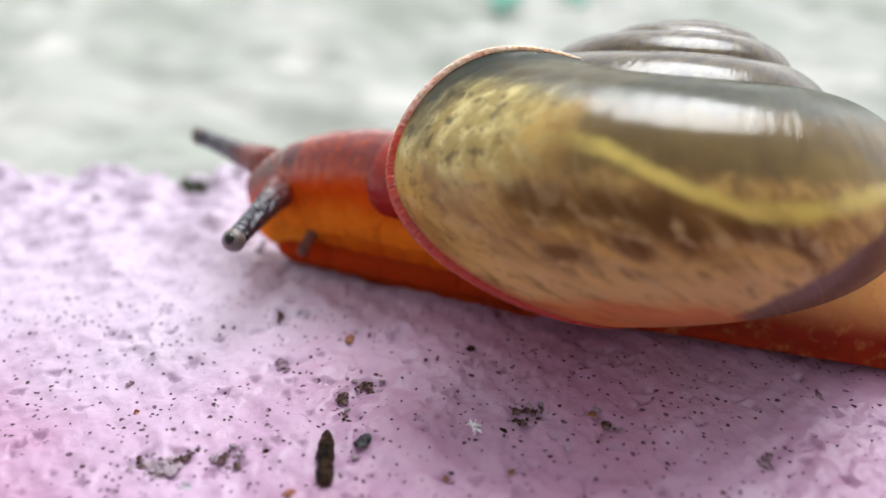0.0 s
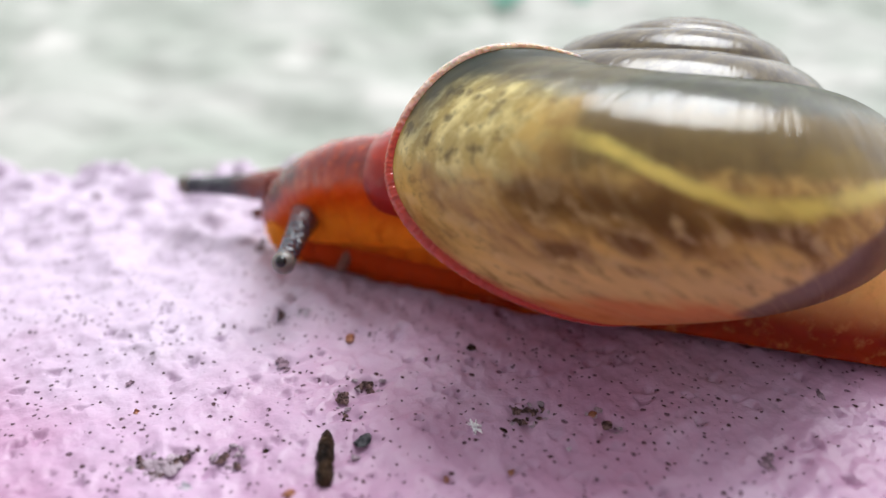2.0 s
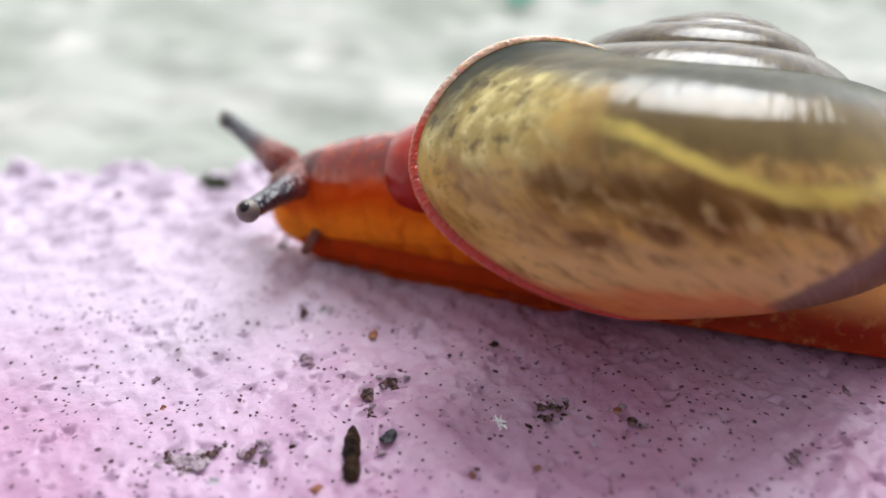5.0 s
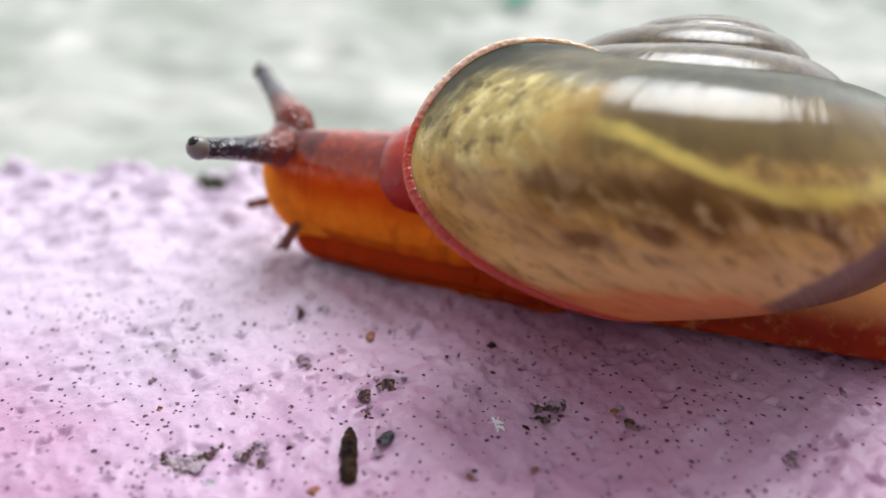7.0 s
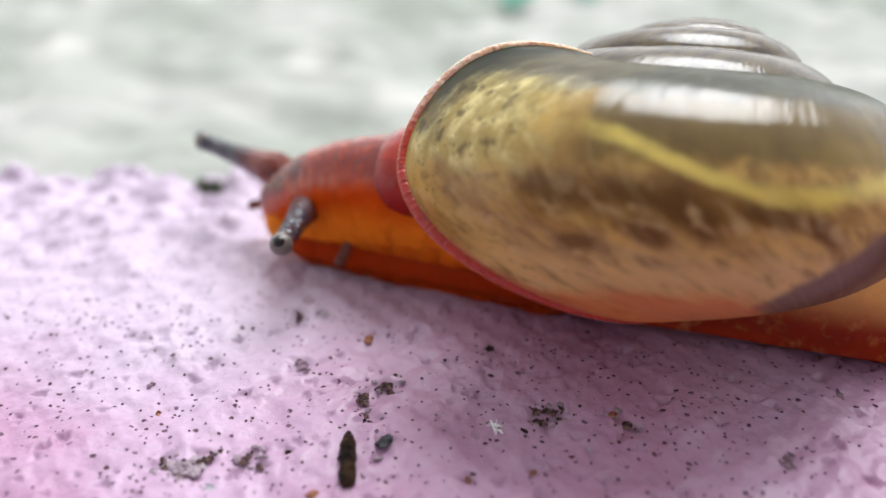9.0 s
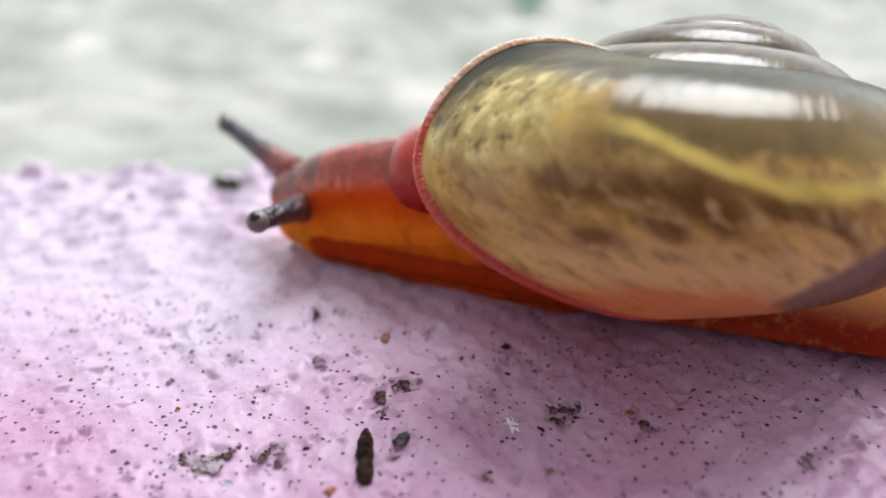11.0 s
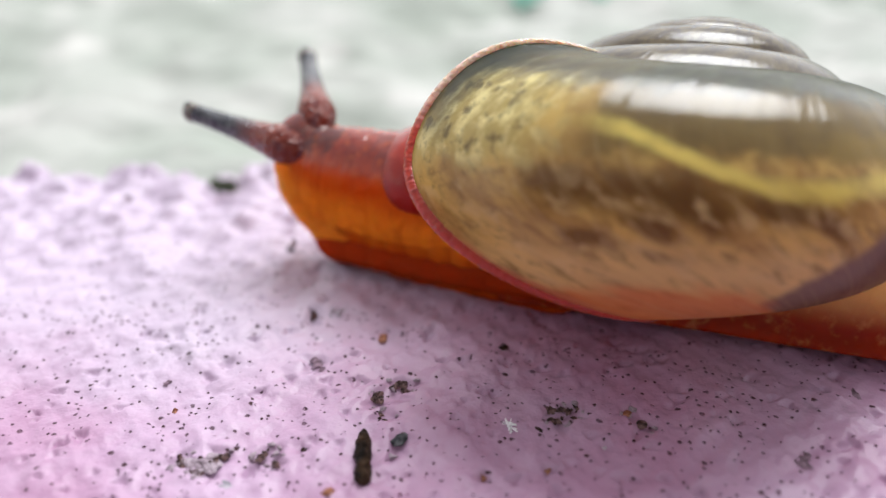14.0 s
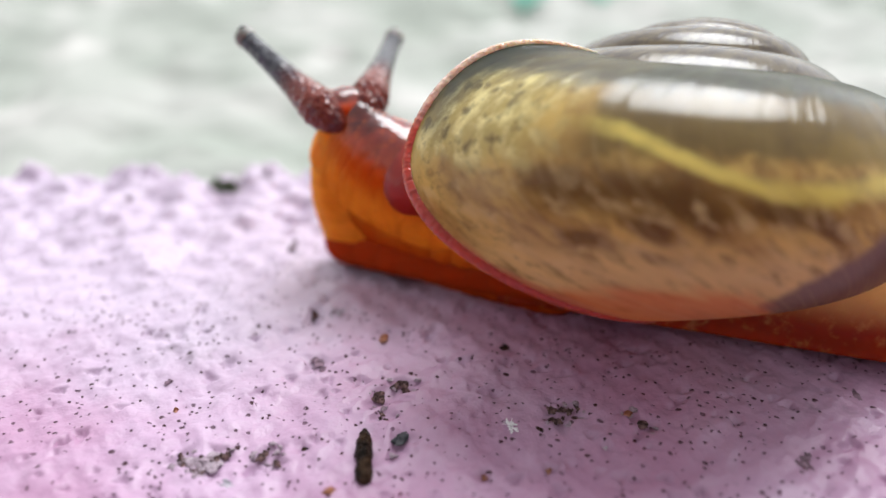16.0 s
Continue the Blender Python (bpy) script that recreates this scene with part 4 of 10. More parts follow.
    litter("dirt_crumb", "soft dark dirt patch on shaded paint", "crumb", (11.57, 17.44), (0.22, 0.34, 0.03), DUST, 40, 0.5, 151, group="crumbs on the paint")
    litter("dirt_crumb", "soft dark dirt patch on shaded paint", "crumb", (11.18, 17.56), (0.16, 0.24, 0.03), DUST, 75, 0.5, 211, group="crumbs on the paint")
    litter("dirt_crumb", "brown crumb on shaded paint", "crumb", (2.97, 20.13), (0.19, 0.54, 0.12), BARK, 0, 0.4, 32, group="crumbs on the paint")
    litter("dirt_crumb", "brown crumb on shaded paint", "crumb", (0.96, 21.17), (0.21, 0.43, 0.12), BARK, 0, 0.4, 33, group="crumbs on the paint")
    litter("dirt_crumb", "brown crumb on shaded paint", "crumb", (0.96, 21.24), (0.17, 0.34, 0.12), BARK, 35, 0.4, 93, group="crumbs on the paint")
    litter("dirt_crumb", "brown crumb on shaded paint", "crumb", (0.83, 21.16), (0.14, 0.28, 0.12), BARK, 70, 0.4, 153, group="crumbs on the paint")
    litter("dirt_crumb", "brown crumb on shaded paint", "crumb", (0.78, 20.69), (0.10, 0.20, 0.12), BARK, 105, 0.4, 213, group="crumbs on the paint")
    litter("dirt_crumb", "brown crumb on shaded paint", "crumb", (0.77, 20.84), (0.07, 0.15, 0.12), BARK, 140, 0.4, 273, group="crumbs on the paint")
    litter("dirt_crumb", "brown crumb on shaded paint", "crumb", (0.97, 21.09), (0.06, 0.11, 0.12), BARK, 175, 0.4, 333, group="crumbs on the paint")
    litter("dirt_crumb", "dark crumb near the trailing foot", "crumb", (9.23, 19.29), (0.21, 0.40, 0.04), DUST, 0, 0.4, 34, group="crumbs on the paint")
    litter("dirt_crumb", "dark crumb near the trailing foot", "crumb", (11.57, 18.89), (0.23, 0.46, 0.04), DUST, 0, 0.4, 35, group="crumbs on the paint")
    litter("dirt_crumb", "dark clod at the far rim of the paint", "crumb", (-9.79, 34.35), (0.42, 0.76, 0.6), GRIT, 0, 0.5, 36, group="crumbs on the paint")
    litter("dirt_crumb", "dark clod at the far rim of the paint", "crumb", (-10.07, 34.24), (0.34, 0.61, 0.6), GRIT, 35, 0.5, 96, group="crumbs on the paint")
    litter("dirt_crumb", "dark clod at the far rim of the paint", "crumb", (-9.68, 34.07), (0.28, 0.51, 0.6), GRIT, 70, 0.5, 156, group="crumbs on the paint")
    litter("dirt_crumb", "dark clod at the far rim of the paint", "crumb", (-9.99, 34.09), (0.20, 0.37, 0.6), GRIT, 105, 0.5, 216, group="crumbs on the paint")
    litter("dirt_crumb", "dark clod at the far rim of the paint", "crumb", (-9.93, 34.43), (0.15, 0.26, 0.6), GRIT, 140, 0.5, 276, group="crumbs on the paint")
    litter("dirt_crumb", "dark clod at the far rim of the paint", "crumb", (-10.06, 33.70), (0.11, 0.20, 0.6), GRIT, 175, 0.5, 336, group="crumbs on the paint")
    litter("dirt_crumb", "dark clod at the far rim of the paint", "crumb", (-11.94, 33.81), (0.69, 0.74, 0.5), MOSS, 0, 0.6, 37, group="crumbs on the paint")
    litter("dirt_crumb", "dark clod at the far rim of the paint", "crumb", (-11.45, 33.77), (0.55, 0.59, 0.5), MOSS, 35, 0.6, 97, group="crumbs on the paint")
    litter("dirt_crumb", "dark clod at the far rim of the paint", "crumb", (-11.26, 33.42), (0.46, 0.49, 0.5), MOSS, 70, 0.6, 157, group="crumbs on the paint")
    litter("dirt_crumb", "dark clod at the far rim of the paint", "crumb", (-12.26, 33.57), (0.33, 0.36, 0.5), MOSS, 105, 0.6, 217, group="crumbs on the paint")
    litter("dirt_crumb", "dark clod at the far rim of the paint", "crumb", (-11.80, 33.20), (0.24, 0.26, 0.5), MOSS, 140, 0.6, 277, group="crumbs on the paint")
    litter("dirt_crumb", "dark clod at the far rim of the paint", "crumb", (-11.55, 33.39), (0.18, 0.20, 0.5), MOSS, 175, 0.6, 337, group="crumbs on the paint")
    litter("dirt_crumb", "dark speck on the bright paint", "crumb", (-7.39, 27.52), (0.24, 0.85, 0.25), GRIT, 0, 0.4, 38, group="crumbs on the paint")
    litter("dirt_crumb", "dark speck on the bright paint", "crumb", (-7.12, 27.09), (0.19, 0.68, 0.25), GRIT, 35, 0.4, 98, group="crumbs on the paint")
    litter("dirt_crumb", "dark speck on the bright paint", "crumb", (-7.34, 27.46), (0.16, 0.57, 0.25), GRIT, 70, 0.4, 158, group="crumbs on the paint")
    litter("dirt_crumb", "dark speck on the bright paint", "crumb", (-7.40, 27.67), (0.11, 0.41, 0.25), GRIT, 105, 0.4, 218, group="crumbs on the paint")
    litter("dirt_crumb", "dark speck on the bright paint", "crumb", (-7.39, 28.33), (0.08, 0.30, 0.25), GRIT, 140, 0.4, 278, group="crumbs on the paint")
    litter("dirt_crumb", "dark speck on the bright paint", "crumb", (-7.29, 28.03), (0.06, 0.23, 0.25), GRIT, 175, 0.4, 338, group="crumbs on the paint")
    litter("dirt_crumb", "soft grey speck on the bright paint", "crumb", (-16.14, 32.08), (0.40, 0.48, 0.2), GRIT, 0, 0.5, 39, group="crumbs on the paint")
    litter("dirt_crumb", "soft grey speck on the bright paint", "crumb", (-15.86, 32.36), (0.32, 0.38, 0.2), GRIT, 35, 0.5, 99, group="crumbs on the paint")
    litter("dirt_crumb", "soft grey speck on the bright paint", "crumb", (-16.09, 32.07), (0.27, 0.32, 0.2), GRIT, 70, 0.5, 159, group="crumbs on the paint")
    litter("dirt_crumb", "soft grey speck on the bright paint", "crumb", (-15.70, 32.36), (0.19, 0.23, 0.2), GRIT, 105, 0.5, 219, group="crumbs on the paint")
    litter("dirt_crumb", "soft grey speck on the bright paint", "crumb", (-16.10, 32.13), (0.14, 0.17, 0.2), GRIT, 140, 0.5, 279, group="crumbs on the paint")
    litter("dirt_crumb", "soft grey speck on the bright paint", "crumb", (-15.76, 32.02), (0.11, 0.13, 0.2), GRIT, 175, 0.5, 339, group="crumbs on the paint")
    litter("dirt_crumb", "soft grey speck on the bright paint", "crumb", (-17.31, 29.93), (0.31, 0.94, 0.15), GREY, 0, 0.5, 40, group="crumbs on the paint")
    litter("dirt_crumb", "soft grey speck on the bright paint", "crumb", (-17.16, 29.76), (0.25, 0.75, 0.15), GREY, 35, 0.5, 100, group="crumbs on the paint")
    litter("dirt_crumb", "soft grey speck on the bright paint", "crumb", (-17.31, 29.46), (0.21, 0.63, 0.15), GREY, 70, 0.5, 160, group="crumbs on the paint")
    litter("dirt_crumb", "soft grey speck on the bright paint", "crumb", (-17.28, 29.42), (0.15, 0.45, 0.15), GREY, 105, 0.5, 220, group="crumbs on the paint")
    litter("dirt_crumb", "soft grey speck on the bright paint", "crumb", (-17.40, 29.47), (0.11, 0.33, 0.15), GREY, 140, 0.5, 280, group="crumbs on the paint")
    litter("dirt_crumb", "soft grey speck on the bright paint", "crumb", (-17.49, 29.13), (0.08, 0.25, 0.15), GREY, 175, 0.5, 340, group="crumbs on the paint")
    litter("dirt_crumb", "grey speck on the paint", "crumb", (-11.69, 21.05), (0.28, 0.31, 0.05), DUST, 0, 0.6, 41, group="crumbs on the paint")
    litter("dirt_crumb", "grey speck on the paint", "crumb", (-11.68, 20.80), (0.22, 0.25, 0.05), DUST, 35, 0.6, 101, group="crumbs on the paint")
    litter("dirt_crumb", "grey speck on the paint", "crumb", (-11.43, 20.92), (0.19, 0.21, 0.05), DUST, 70, 0.6, 161, group="crumbs on the paint")
    litter("dirt_crumb", "grey speck on the paint", "crumb", (-11.37, 21.07), (0.13, 0.15, 0.05), DUST, 105, 0.6, 221, group="crumbs on the paint")
    litter("dirt_crumb", "grey speck on the paint", "crumb", (-9.83, 19.40), (0.23, 0.27, 0.05), DUST, 0, 0.6, 42, group="crumbs on the paint")
    litter("dirt_crumb", "brown crumb in a pore", "crumb", (-9.16, 18.04), (0.16, 0.22, 0.12), RUST, 0, 0.5, 43, group="crumbs on the paint")
    litter("dirt_crumb", "brown crumb in a pore", "crumb", (-10.09, 16.45), (0.13, 0.19, 0.12), RUST, 0, 0.5, 44, group="crumbs on the paint")

    rng = random.Random(12)
    for px, py, rx, ry, _ in PITS[:13]:
        for k in range(4):
            a = rng.uniform(0, 6.28)
            at = (px + 1.15 * rx * math.cos(a), py + 1.15 * ry * math.sin(a))
            size = [rng.uniform(0.10, 0.24) * f for f in (1, rng.uniform(0.7, 1.3), 0.55)]
            litter("cement_grain", "pale cement grain on the lip of a chipped hollow", "grain", at, size, CHALK,
                   rng.uniform(0, 180), 0.5, rng.randint(1, 400), group="grains round the hollows", detail=2)


build_ground()
build_ledge()
build_leaf((6.5, 80), 70, 6.0)
build_leaf((13.0, 82), 110, 4.5)
build_shade_panel()
SNAIL, PIECES = build_snail()
build_litter()


def motions():
    walk(SNAIL, [
        (0, mm(0, 0, 0, 0, 0, 0)), (0.5, mm(0.013, 0.018, 0.003, 0, 0, 0)), (1, mm(-0.006, 0.026, 0.02, 0, 0, 0)),
        (1.5, mm(-0.038, 0.023, 0.025, 0, 0, 0)), (2, mm(-0.031, 0.083, -0.002, 0, 0, 0)), (2.5, mm(0.01, 0.118, -0.009, 0, 0, 0)),
        (3, mm(0.026, 0.028, 0.114, 0, 0, 0)), (3.5, mm(0.006, -0.023, 0.172, 0, 0, 0)), (4, mm(0.007, -0.017, 0.147, 0, 0, 0)),
        (6.5, mm(-0.127, 0, 0.087, 0, 0, 0)), (7, mm(-0.135, -0.001, 0.083, 0, 0, 0)), (7.5, mm(-0.154, 0.009, 0.059, 0, 0, 0)),
        (8, mm(-0.228, 0.042, 0.076, 0, 0, 0)), (8.5, mm(-0.224, 0.029, 0.116, 0, 0, 0)), (9, mm(-0.236, 0.073, 0.084, 0, 0, 0)),
        (9.5, mm(-0.216, 0.049, 0.147, 0, 0, 0)), (12, mm(-0.339, 0.066, 0.137, 0, 0, 0)), (12.5, mm(-0.368, 0.04, 0.162, 0, 0, 0)),
        (13, mm(-0.396, 0.055, 0.125, 0, 0, 0)), (13.5, mm(-0.445, 0.057, 0.113, 0, 0, 0)), (14, mm(-0.473, 0.055, 0.113, 0, 0, 0)),
        (14.5, mm(-0.463, 0.023, 0.121, 0, 0, 0)), (15, mm(-0.494, 0.062, 0.096, 0, 0, 0)), (15.5, mm(-0.535, 0.01, 0.129, 0, 0, 0)),
        (16, mm(-0.553, -0.002, 0.128, 0, 0, 0)),
    ])
    walk(PIECES["shell"], [(t, mm(PIVOT[0], PIVOT[1], PIVOT[2] + 0.05 * roll, roll, 0, 0)) for t, roll in (
        (0, 0), (2, -0.5), (4, -1.4), (6.5, -2.3), (9.5, -2.6), (12, -3.4), (14, -3.4), (16, -3.0))])
    walk(PIECES["back0"], [
        (0, mm(-0.069, 25.831, 3.356, 0, 7.88, -16.172)), (0.5, mm(-0.069, 25.831, 3.356, 0, 9.997, -16.172)),
        (1, mm(-0.069, 25.831, 3.356, 0, 10.461, -16.172)), (1.5, mm(-0.069, 25.831, 3.356, 0, 9.414, -16.172)),
        (2, mm(-0.069, 25.831, 3.356, 0, 8.513, -16.172)), (2.5, mm(-0.069, 25.831, 3.356, 0, 9.05, -16.172)),
        (3, mm(-0.069, 25.831, 3.356, 0, 8.62, -16.172)), (3.5, mm(-0.069, 25.831, 3.356, 0, 5.083, -16.172)),
        (4, mm(-0.069, 25.831, 3.356, 0, 2.486, -16.172)), (6.5, mm(-0.069, 25.831, 3.356, 0, -2.33, -16.172)),
        (7, mm(-0.069, 25.831, 3.356, 0, -1.653, -16.172)), (7.5, mm(-0.069, 25.831, 3.356, 0, 2.335, -16.172)),
        (8, mm(-0.069, 25.831, 3.356, 0, 3.31, -16.172)), (8.5, mm(-0.069, 25.831, 3.356, 0, 1.449, -16.172)),
        (9, mm(-0.069, 25.831, 3.356, 0, 2.683, -16.172)), (9.5, mm(-0.069, 25.831, 3.356, 0, 1.318, -16.172)),
        (12, mm(-0.069, 25.831, 3.356, 0, -4.01, -16.172)), (12.5, mm(-0.069, 25.831, 3.356, 0, -3.786, -16.172)),
        (13, mm(-0.069, 25.831, 3.356, 0, -4.403, -16.172)), (13.5, mm(-0.069, 25.831, 3.356, 0, -2.246, -16.172)),
        (14, mm(-0.069, 25.831, 3.356, 0, 0.034, -16.172)), (14.5, mm(-0.069, 25.831, 3.356, 0, 1.974, -16.172)),
        (15, mm(-0.069, 25.831, 3.356, 0, 5.316, -16.172)), (15.5, mm(-0.069, 25.831, 3.356, 0, 6.911, -16.172)),
        (16, mm(-0.069, 25.831, 3.356, 0, 7.947, -16.172)),
    ])
    walk(PIECES["back1"], [
        (0, mm(-0.544, 25.959, 3.442, 0, 7.093, -16.172)), (0.5, mm(-0.6, 25.975, 3.444, 0, 9.086, -16.172)),
        (1, mm(-0.606, 25.977, 3.426, 0, 9.547, -16.172)), (1.5, mm(-0.574, 25.967, 3.401, 0, 8.466, -16.172)),
        (2, mm(-0.551, 25.961, 3.385, 0, 7.432, -16.172)), (2.5, mm(-0.574, 25.967, 3.396, 0, 8.025, -16.172)),
        (3, mm(-0.61, 25.978, 3.398, 0, 7.591, -16.172)), (3.5, mm(-0.639, 25.986, 3.367, 0, 4.232, -16.172)),
        (4, mm(-0.579, 25.969, 3.355, 0, 1.734, -16.172)), (6.5, mm(-0.583, 25.97, 3.329, 0, -2.372, -16.172)),
        (7, mm(-0.583, 25.97, 3.337, 0, -1.587, -16.172)), (7.5, mm(-0.616, 25.98, 3.385, 0, 1.992, -16.172)),
        (8, mm(-0.631, 25.984, 3.399, 0, 2.816, -16.172)), (8.5, mm(-0.591, 25.972, 3.374, 0, 0.899, -16.172)),
        (9, mm(-0.598, 25.974, 3.364, 0, 2.018, -16.172)), (9.5, mm(-0.587, 25.971, 3.342, 0, 0.638, -16.172)),
        (12, mm(-0.583, 25.97, 3.31, 0, -4.265, -16.172)), (12.5, mm(-0.569, 25.966, 3.313, 0, -3.784, -16.172)),
        (13, mm(-0.559, 25.963, 3.307, 0, -4.24, -16.172)), (13.5, mm(-0.598, 25.974, 3.329, 0, -2.156, -16.172)),
        (14, mm(-0.529, 25.954, 3.357, 0, 0.168, -16.172)), (14.5, mm(-0.512, 25.949, 3.376, 0, 2.138, -16.172)),
        (15, mm(-0.512, 25.949, 3.41, 0, 5.476, -16.172)), (15.5, mm(-0.476, 25.939, 3.42, 0, 7.204, -16.172)),
        (16, mm(-0.429, 25.925, 3.421, 0, 8.33, -16.172)),
    ])
    walk(PIECES["back2"], [
        (0, mm(-1.006, 26.083, 3.508, 0, 5.449, -16.172)), (0.5, mm(-1.109, 26.113, 3.503, 0, 7.138, -16.172)),
        (1, mm(-1.118, 26.116, 3.467, 0, 7.58, -16.172)), (1.5, mm(-1.058, 26.099, 3.418, 0, 6.44, -16.172)),
        (2, mm(-1.014, 26.086, 3.387, 0, 5.133, -16.172)), (2.5, mm(-1.056, 26.098, 3.408, 0, 5.825, -16.172)),
        (3, mm(-1.123, 26.117, 3.409, 0, 5.356, -16.172)), (3.5, mm(-1.18, 26.134, 3.353, 0, 2.394, -16.172)),
        (4, mm(-1.069, 26.102, 3.336, 0, 0.145, -16.172)), (6.5, mm(-1.079, 26.105, 3.302, 0, -2.459, -16.172)),
        (7, mm(-1.078, 26.104, 3.32, 0, -1.447, -16.172)), (7.5, mm(-1.143, 26.123, 3.405, 0, 1.27, -16.172)),
        (8, mm(-1.171, 26.131, 3.427, 0, 1.778, -16.172)), (8.5, mm(-1.094, 26.109, 3.377, 0, -0.25, -16.172)),
        (9, mm(-1.105, 26.112, 3.354, 0, 0.613, -16.172)), (9.5, mm(-1.083, 26.106, 3.311, 0, -0.798, -16.172)),
        (12, mm(-1.081, 26.105, 3.259, 0, -4.794, -16.172)), (12.5, mm(-1.054, 26.097, 3.272, 0, -3.78, -16.172)),
        (13, mm(-1.036, 26.092, 3.263, 0, -3.901, -16.172)), (13.5, mm(-1.108, 26.113, 3.306, 0, -1.965, -16.172)),
        (14, mm(-0.974, 26.074, 3.36, 0, 0.447, -16.172)), (14.5, mm(-0.939, 26.064, 3.398, 0, 2.483, -16.172)),
        (15, mm(-0.937, 26.064, 3.464, 0, 5.812, -16.172)), (15.5, mm(-0.864, 26.042, 3.487, 0, 7.824, -16.172)),
        (16, mm(-0.773, 26.016, 3.49, 0, 9.136, -16.172)),
    ])
    walk(PIECES["back3"], [
        (0, mm(-1.453, 26.204, 3.554, 0, 3.667, -16.172)), (0.5, mm(-1.595, 26.246, 3.535, 0, 4.954, -16.172)),
        (1, mm(-1.606, 26.249, 3.479, 0, 5.357, -16.172)), (1.5, mm(-1.521, 26.224, 3.409, 0, 4.175, -16.172)),
        (2, mm(-1.458, 26.206, 3.361, 0, 2.58, -16.172)), (2.5, mm(-1.516, 26.223, 3.391, 0, 3.347, -16.172)),
        (3, mm(-1.607, 26.249, 3.39, 0, 2.8, -16.172)), (3.5, mm(-1.689, 26.273, 3.314, 0, 0.303, -16.172)),
        (4, mm(-1.537, 26.229, 3.298, 0, -1.605, -16.172)), (6.5, mm(-1.558, 26.235, 3.275, 0, -2.553, -16.172)),
        (7, mm(-1.554, 26.234, 3.305, 0, -1.296, -16.172)), (7.5, mm(-1.649, 26.261, 3.415, 0, 0.481, -16.172)),
        (8, mm(-1.69, 26.273, 3.441, 0, 0.639, -16.172)), (8.5, mm(-1.578, 26.241, 3.368, 0, -1.501, -16.172)),
        (9, mm(-1.591, 26.245, 3.327, 0, -0.934, -16.172)), (9.5, mm(-1.557, 26.235, 3.264, 0, -2.381, -16.172)),
        (12, mm(-1.564, 26.237, 3.203, 0, -5.36, -16.172)), (12.5, mm(-1.524, 26.225, 3.232, 0, -3.775, -16.172)),
        (13, mm(-1.498, 26.218, 3.224, 0, -3.537, -16.172)), (13.5, mm(-1.598, 26.247, 3.285, 0, -1.758, -16.172)),
        (14, mm(-1.404, 26.19, 3.365, 0, 0.748, -16.172)), (14.5, mm(-1.35, 26.175, 3.423, 0, 2.857, -16.172)),
        (15, mm(-1.345, 26.173, 3.52, 0, 6.18, -16.172)), (15.5, mm(-1.234, 26.141, 3.555, 0, 8.51, -16.172)),
        (16, mm(-1.102, 26.103, 3.562, 0, 10.023, -16.172)),
    ])
    walk(PIECES["back4"], [
        (0, mm(-1.885, 26.322, 3.581, 0, 1.755, -16.172)), (0.5, mm(-2.059, 26.373, 3.54, 0, 2.527, -16.172)),
        (1, mm(-2.069, 26.376, 3.462, 0, 2.863, -16.172)), (1.5, mm(-1.963, 26.345, 3.374, 0, 1.666, -16.172)),
        (2, mm(-1.882, 26.322, 3.308, 0, -0.222, -16.172)), (2.5, mm(-1.953, 26.342, 3.346, 0, 0.585, -16.172)),
        (3, mm(-2.064, 26.374, 3.339, 0, -0.101, -16.172)), (3.5, mm(-2.169, 26.405, 3.25, 0, -2.059, -16.172)),
        (4, mm(-1.984, 26.351, 3.243, 0, -3.516, -16.172)), (6.5, mm(-2.02, 26.361, 3.248, 0, -2.655, -16.172)),
        (7, mm(-2.011, 26.359, 3.293, 0, -1.131, -16.172)), (7.5, mm(-2.134, 26.395, 3.416, 0, -0.376, -16.172)),
        (8, mm(-2.187, 26.41, 3.442, 0, -0.601, -16.172)), (8.5, mm(-2.044, 26.368, 3.345, 0, -2.851, -16.172)),
        (9, mm(-2.056, 26.372, 3.284, 0, -2.624, -16.172)), (9.5, mm(-2.01, 26.359, 3.201, 0, -4.112, -16.172)),
        (12, mm(-2.032, 26.365, 3.143, 0, -5.962, -16.172)), (12.5, mm(-1.979, 26.349, 3.193, 0, -3.769, -16.172)),
        (13, mm(-1.945, 26.34, 3.19, 0, -3.15, -16.172)), (13.5, mm(-2.069, 26.376, 3.267, 0, -1.533, -16.172)),
        (14, mm(-1.819, 26.303, 3.374, 0, 1.07, -16.172)), (14.5, mm(-1.746, 26.282, 3.45, 0, 3.262, -16.172)),
        (15, mm(-1.736, 26.279, 3.576, 0, 6.581, -16.172)), (15.5, mm(-1.585, 26.235, 3.627, 0, 9.265, -16.172)),
        (16, mm(-1.414, 26.186, 3.637, 0, 10.994, -16.172)),
    ])
